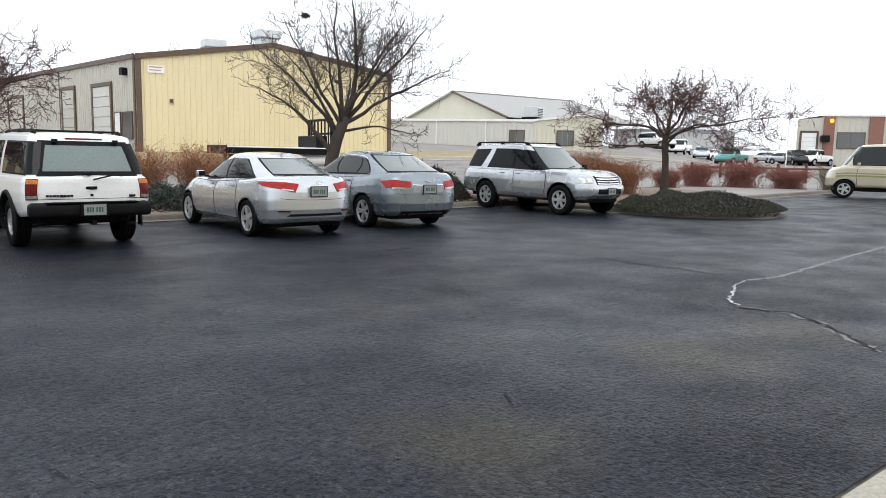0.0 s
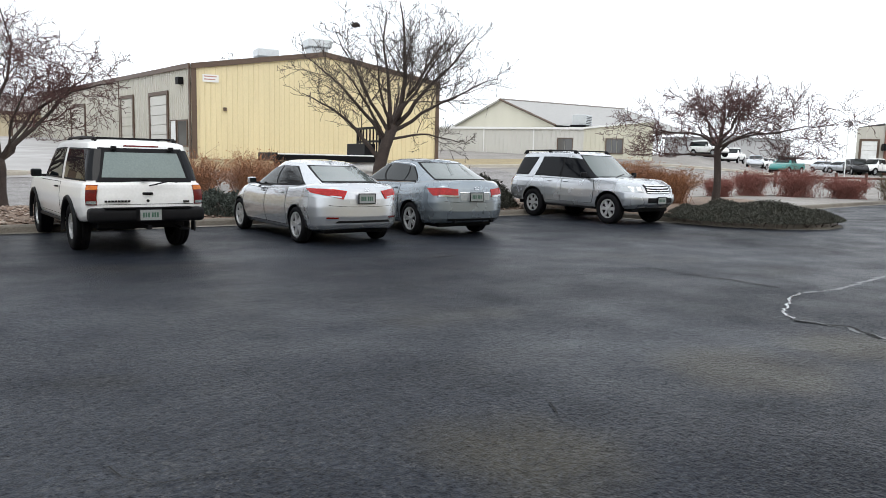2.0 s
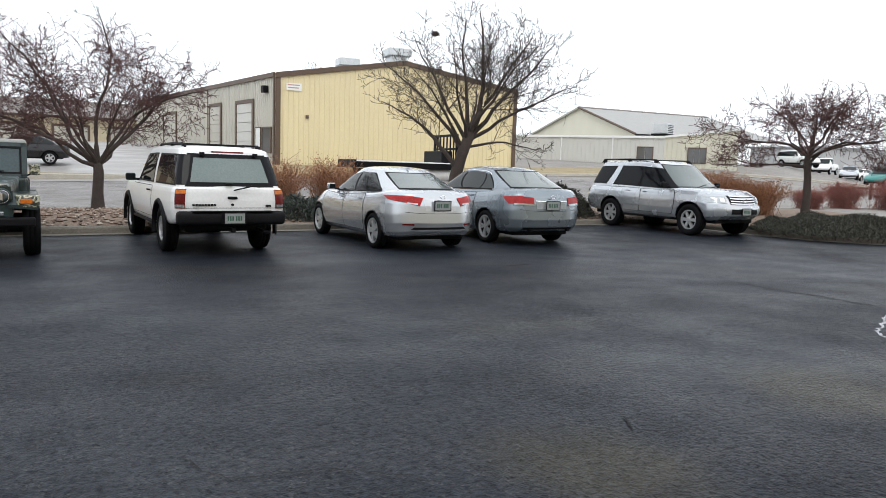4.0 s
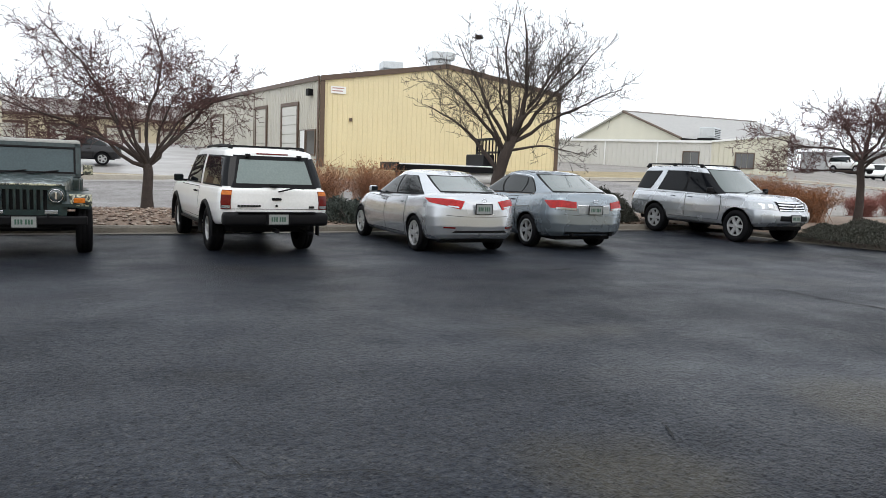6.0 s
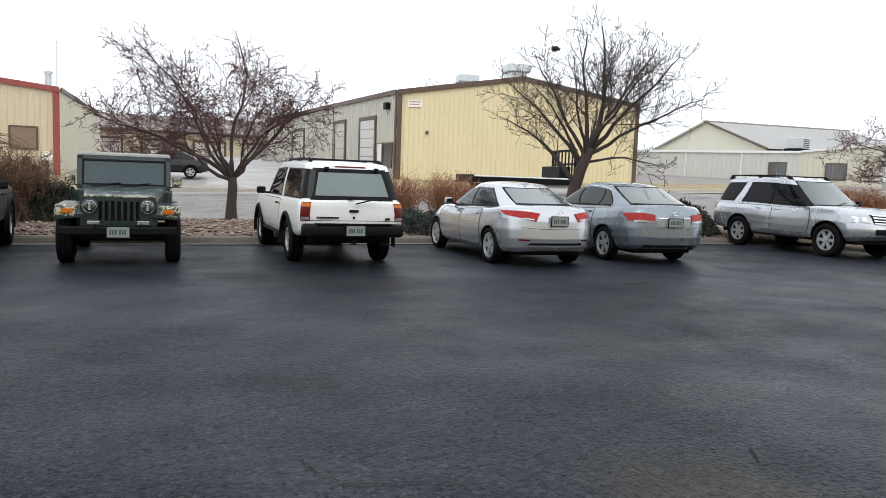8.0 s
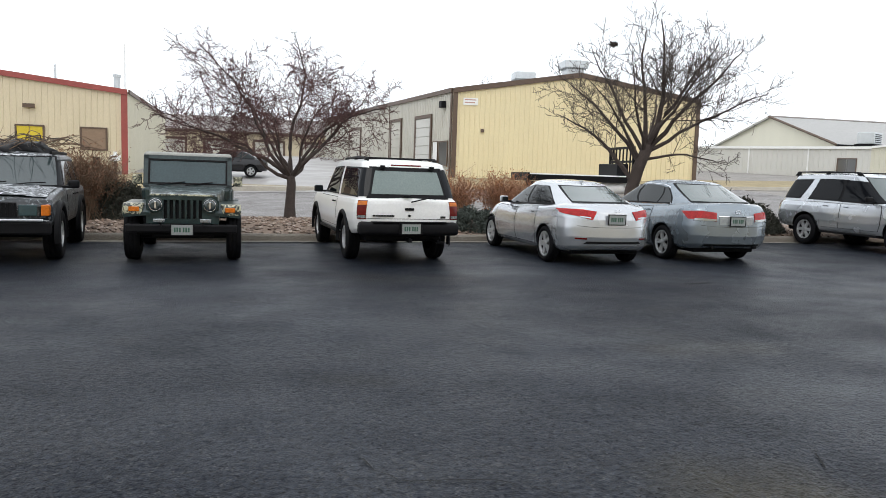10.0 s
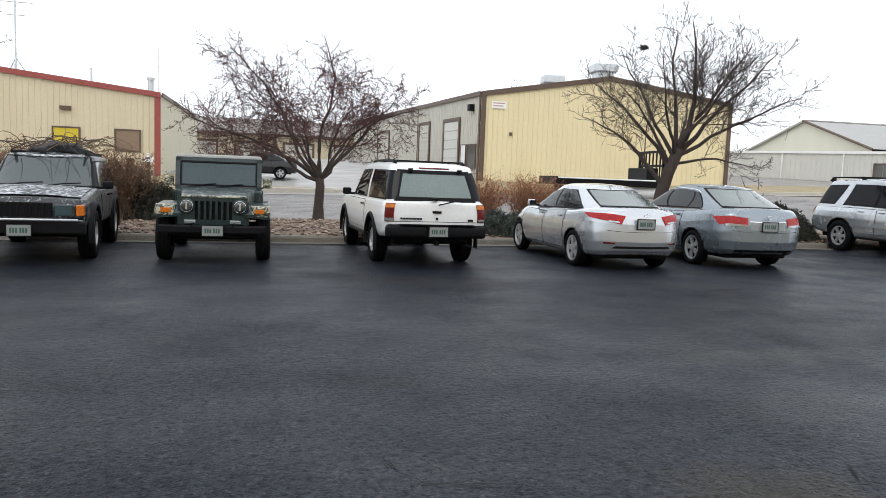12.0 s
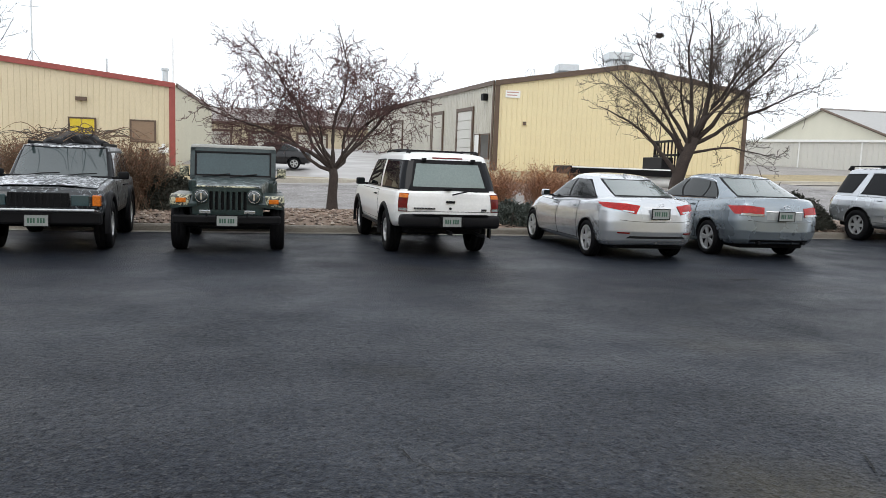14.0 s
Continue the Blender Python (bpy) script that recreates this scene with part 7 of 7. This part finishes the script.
# ---- post box on the verge ----
mb = thing("post_box", "white post box on a wooden post", "mailbox", at=pose(-5.05, 36.5, 0.62))
part("post", box((-0.07, -0.07, -0.3), (0.07, 0.07, 0.95), 0.01), BARK, mb)
bm = box((-0.2, -0.28, 0.95), (0.2, 0.28, 1.35), 0.0)
bmesh.ops.bevel(bm, geom=[e for e in bm.edges if all(v.co.z > 1.2 for v in e.verts) and abs(e.verts[0].co.x - e.verts[1].co.x) < 0.01], offset=0.16, segments=4, affect="EDGES")
part("box_shell", bm, WHITE, mb)
part("number_bars", box((-0.09, -0.29, 1.08), (0.09, -0.278, 1.16)), BLACKP, mb)

# ---- timber rail fence by the far lot ----
WOOD = material("weathered_red_timber", (0.10, 0.05, 0.04), 0.85, var=0.3, scale=4)
fence = thing("rail_fence", "low weathered reddish timber rail fence", "fence")
for i in range(9):
    x, y = 40.5 + 1.5 * i, 25.5 - 1.05 * i
    part("post", box((x - 0.07, y - 0.07, 0.1), (x + 0.07, y + 0.07, 1.3), 0.015), WOOD, fence)
    if i < 8:
        part("rail", tube([(x, y, 1.0), (x + 1.5, y - 1.05, 1.0)], 0.07, 6), WOOD, fence)

# ---- more parked cars ----
far_car("black_saloon", "black saloon parked across the drive", pose(1.05, 42.0, ground_z(1.05, 42) + 0.03, 0, 0, 90), BLACKPAINT)
van = far_car("gold_van", "pale gold passenger van with olive side stripes", pose(34.5, 11.2, 0, 0, 0, 27), GOLD, "van", "van")
for z0, z1 in ((0.86, 0.93), (0.97, 1.02)):
    part("side_stripe", van[3].patch([(("l", 3.1), z0), (("l", -0.8), z0), (("l", -0.8), z1), (("l", 3.1), z1)], 0.009, 16, 1), GOLDSTRIPE, van[1])
RED_W = paint("dull_red_paint", (0.25, 0.03, 0.03))
spots = [(1140, 84, 170, WHITEP, "suv", "white_suv"), (1205, 92, 110, WHITEP, "pickup", "white_pickup"), (1240, 88, 120, SILVER, "saloon", "silver_saloon"), (1262, 96, 100, WHITEP, "saloon", "white_saloon"), (1302, 82, 95, TEAL, "pickup", "teal_pickup"),
         (1345, 104, 150, SILVER, "saloon", "silver_saloon"), (1372, 98, 160, SILVER, "saloon", "silver_saloon"), (1400, 92, 130, BLACKPAINT, "suv", "black_suv"), (1446, 92, 80, WHITEP, "pickup", "white_pickup"),
         (1474, 100, 70, WHITEP, "suv", "white_suv"), (1180, 100, 100, BLACKPAINT, "suv", "black_suv")]
for px, dist, turn, m, kind, nm in spots:
    az = radians(55.9 + (px - 1174) * 0.0385)
    x, y = dist * math.sin(az), dist * math.cos(az)
    far_car(nm, "%s parked in the far gravel lot" % nm.replace("_", " "), pose(x, y, ground_z(x, y) - 0.03, 0, 0, turn), m, kind)

# ---- cut branches and cargo on the dark off-roader ----
load = thing("roof_cargo", "dark bundle with cut branches tied to the roof", "cargo", at=pose(-3.45, 14.3, 1.60, 0, 0, 4))
lr = random.Random(6)
bm = bmesh.new()
bmesh.ops.create_icosphere(bm, subdivisions=4, radius=0.5)
for v in bm.verts:
    v.co = Vector((v.co.x * 1.0, v.co.y * 1.25, max(-0.02, v.co.z * 0.44))) * (1 + 0.22 * noise.noise(v.co * 4))
part("tarpaulin", bm, BLACKP, load, smooth=True)
for _ in range(70):
    x, y = lr.uniform(-0.6, 0.6), lr.uniform(-0.9, 0.9)
    a = lr.uniform(0, 6.28)
    l = lr.uniform(0.25, 0.6)
    z = lr.uniform(0.03, 0.2)
    rise, bend = lr.uniform(0.05, 0.22), lr.uniform(-0.9, 0.9)
    arc = [(x + l * 1.5 * k / 6 * math.cos(a + bend * k / 6), y + l * 1.5 * k / 6 * math.sin(a + bend * k / 6), z + rise * math.sin(math.pi * k / 6)) for k in range(7)]
    part("branch", tube(arc, [0.008, 0.008, 0.007, 0.006, 0.005, 0.004, 0.003], 4), TWIGDARK if _ % 2 else DULLTWIG, load)
for s in (-0.55, 0.55):
    part("roof_rail", box((s - 0.02, -0.9, -0.01), (s + 0.02, 0.9, 0.045), 0.01), BLACKP, load)
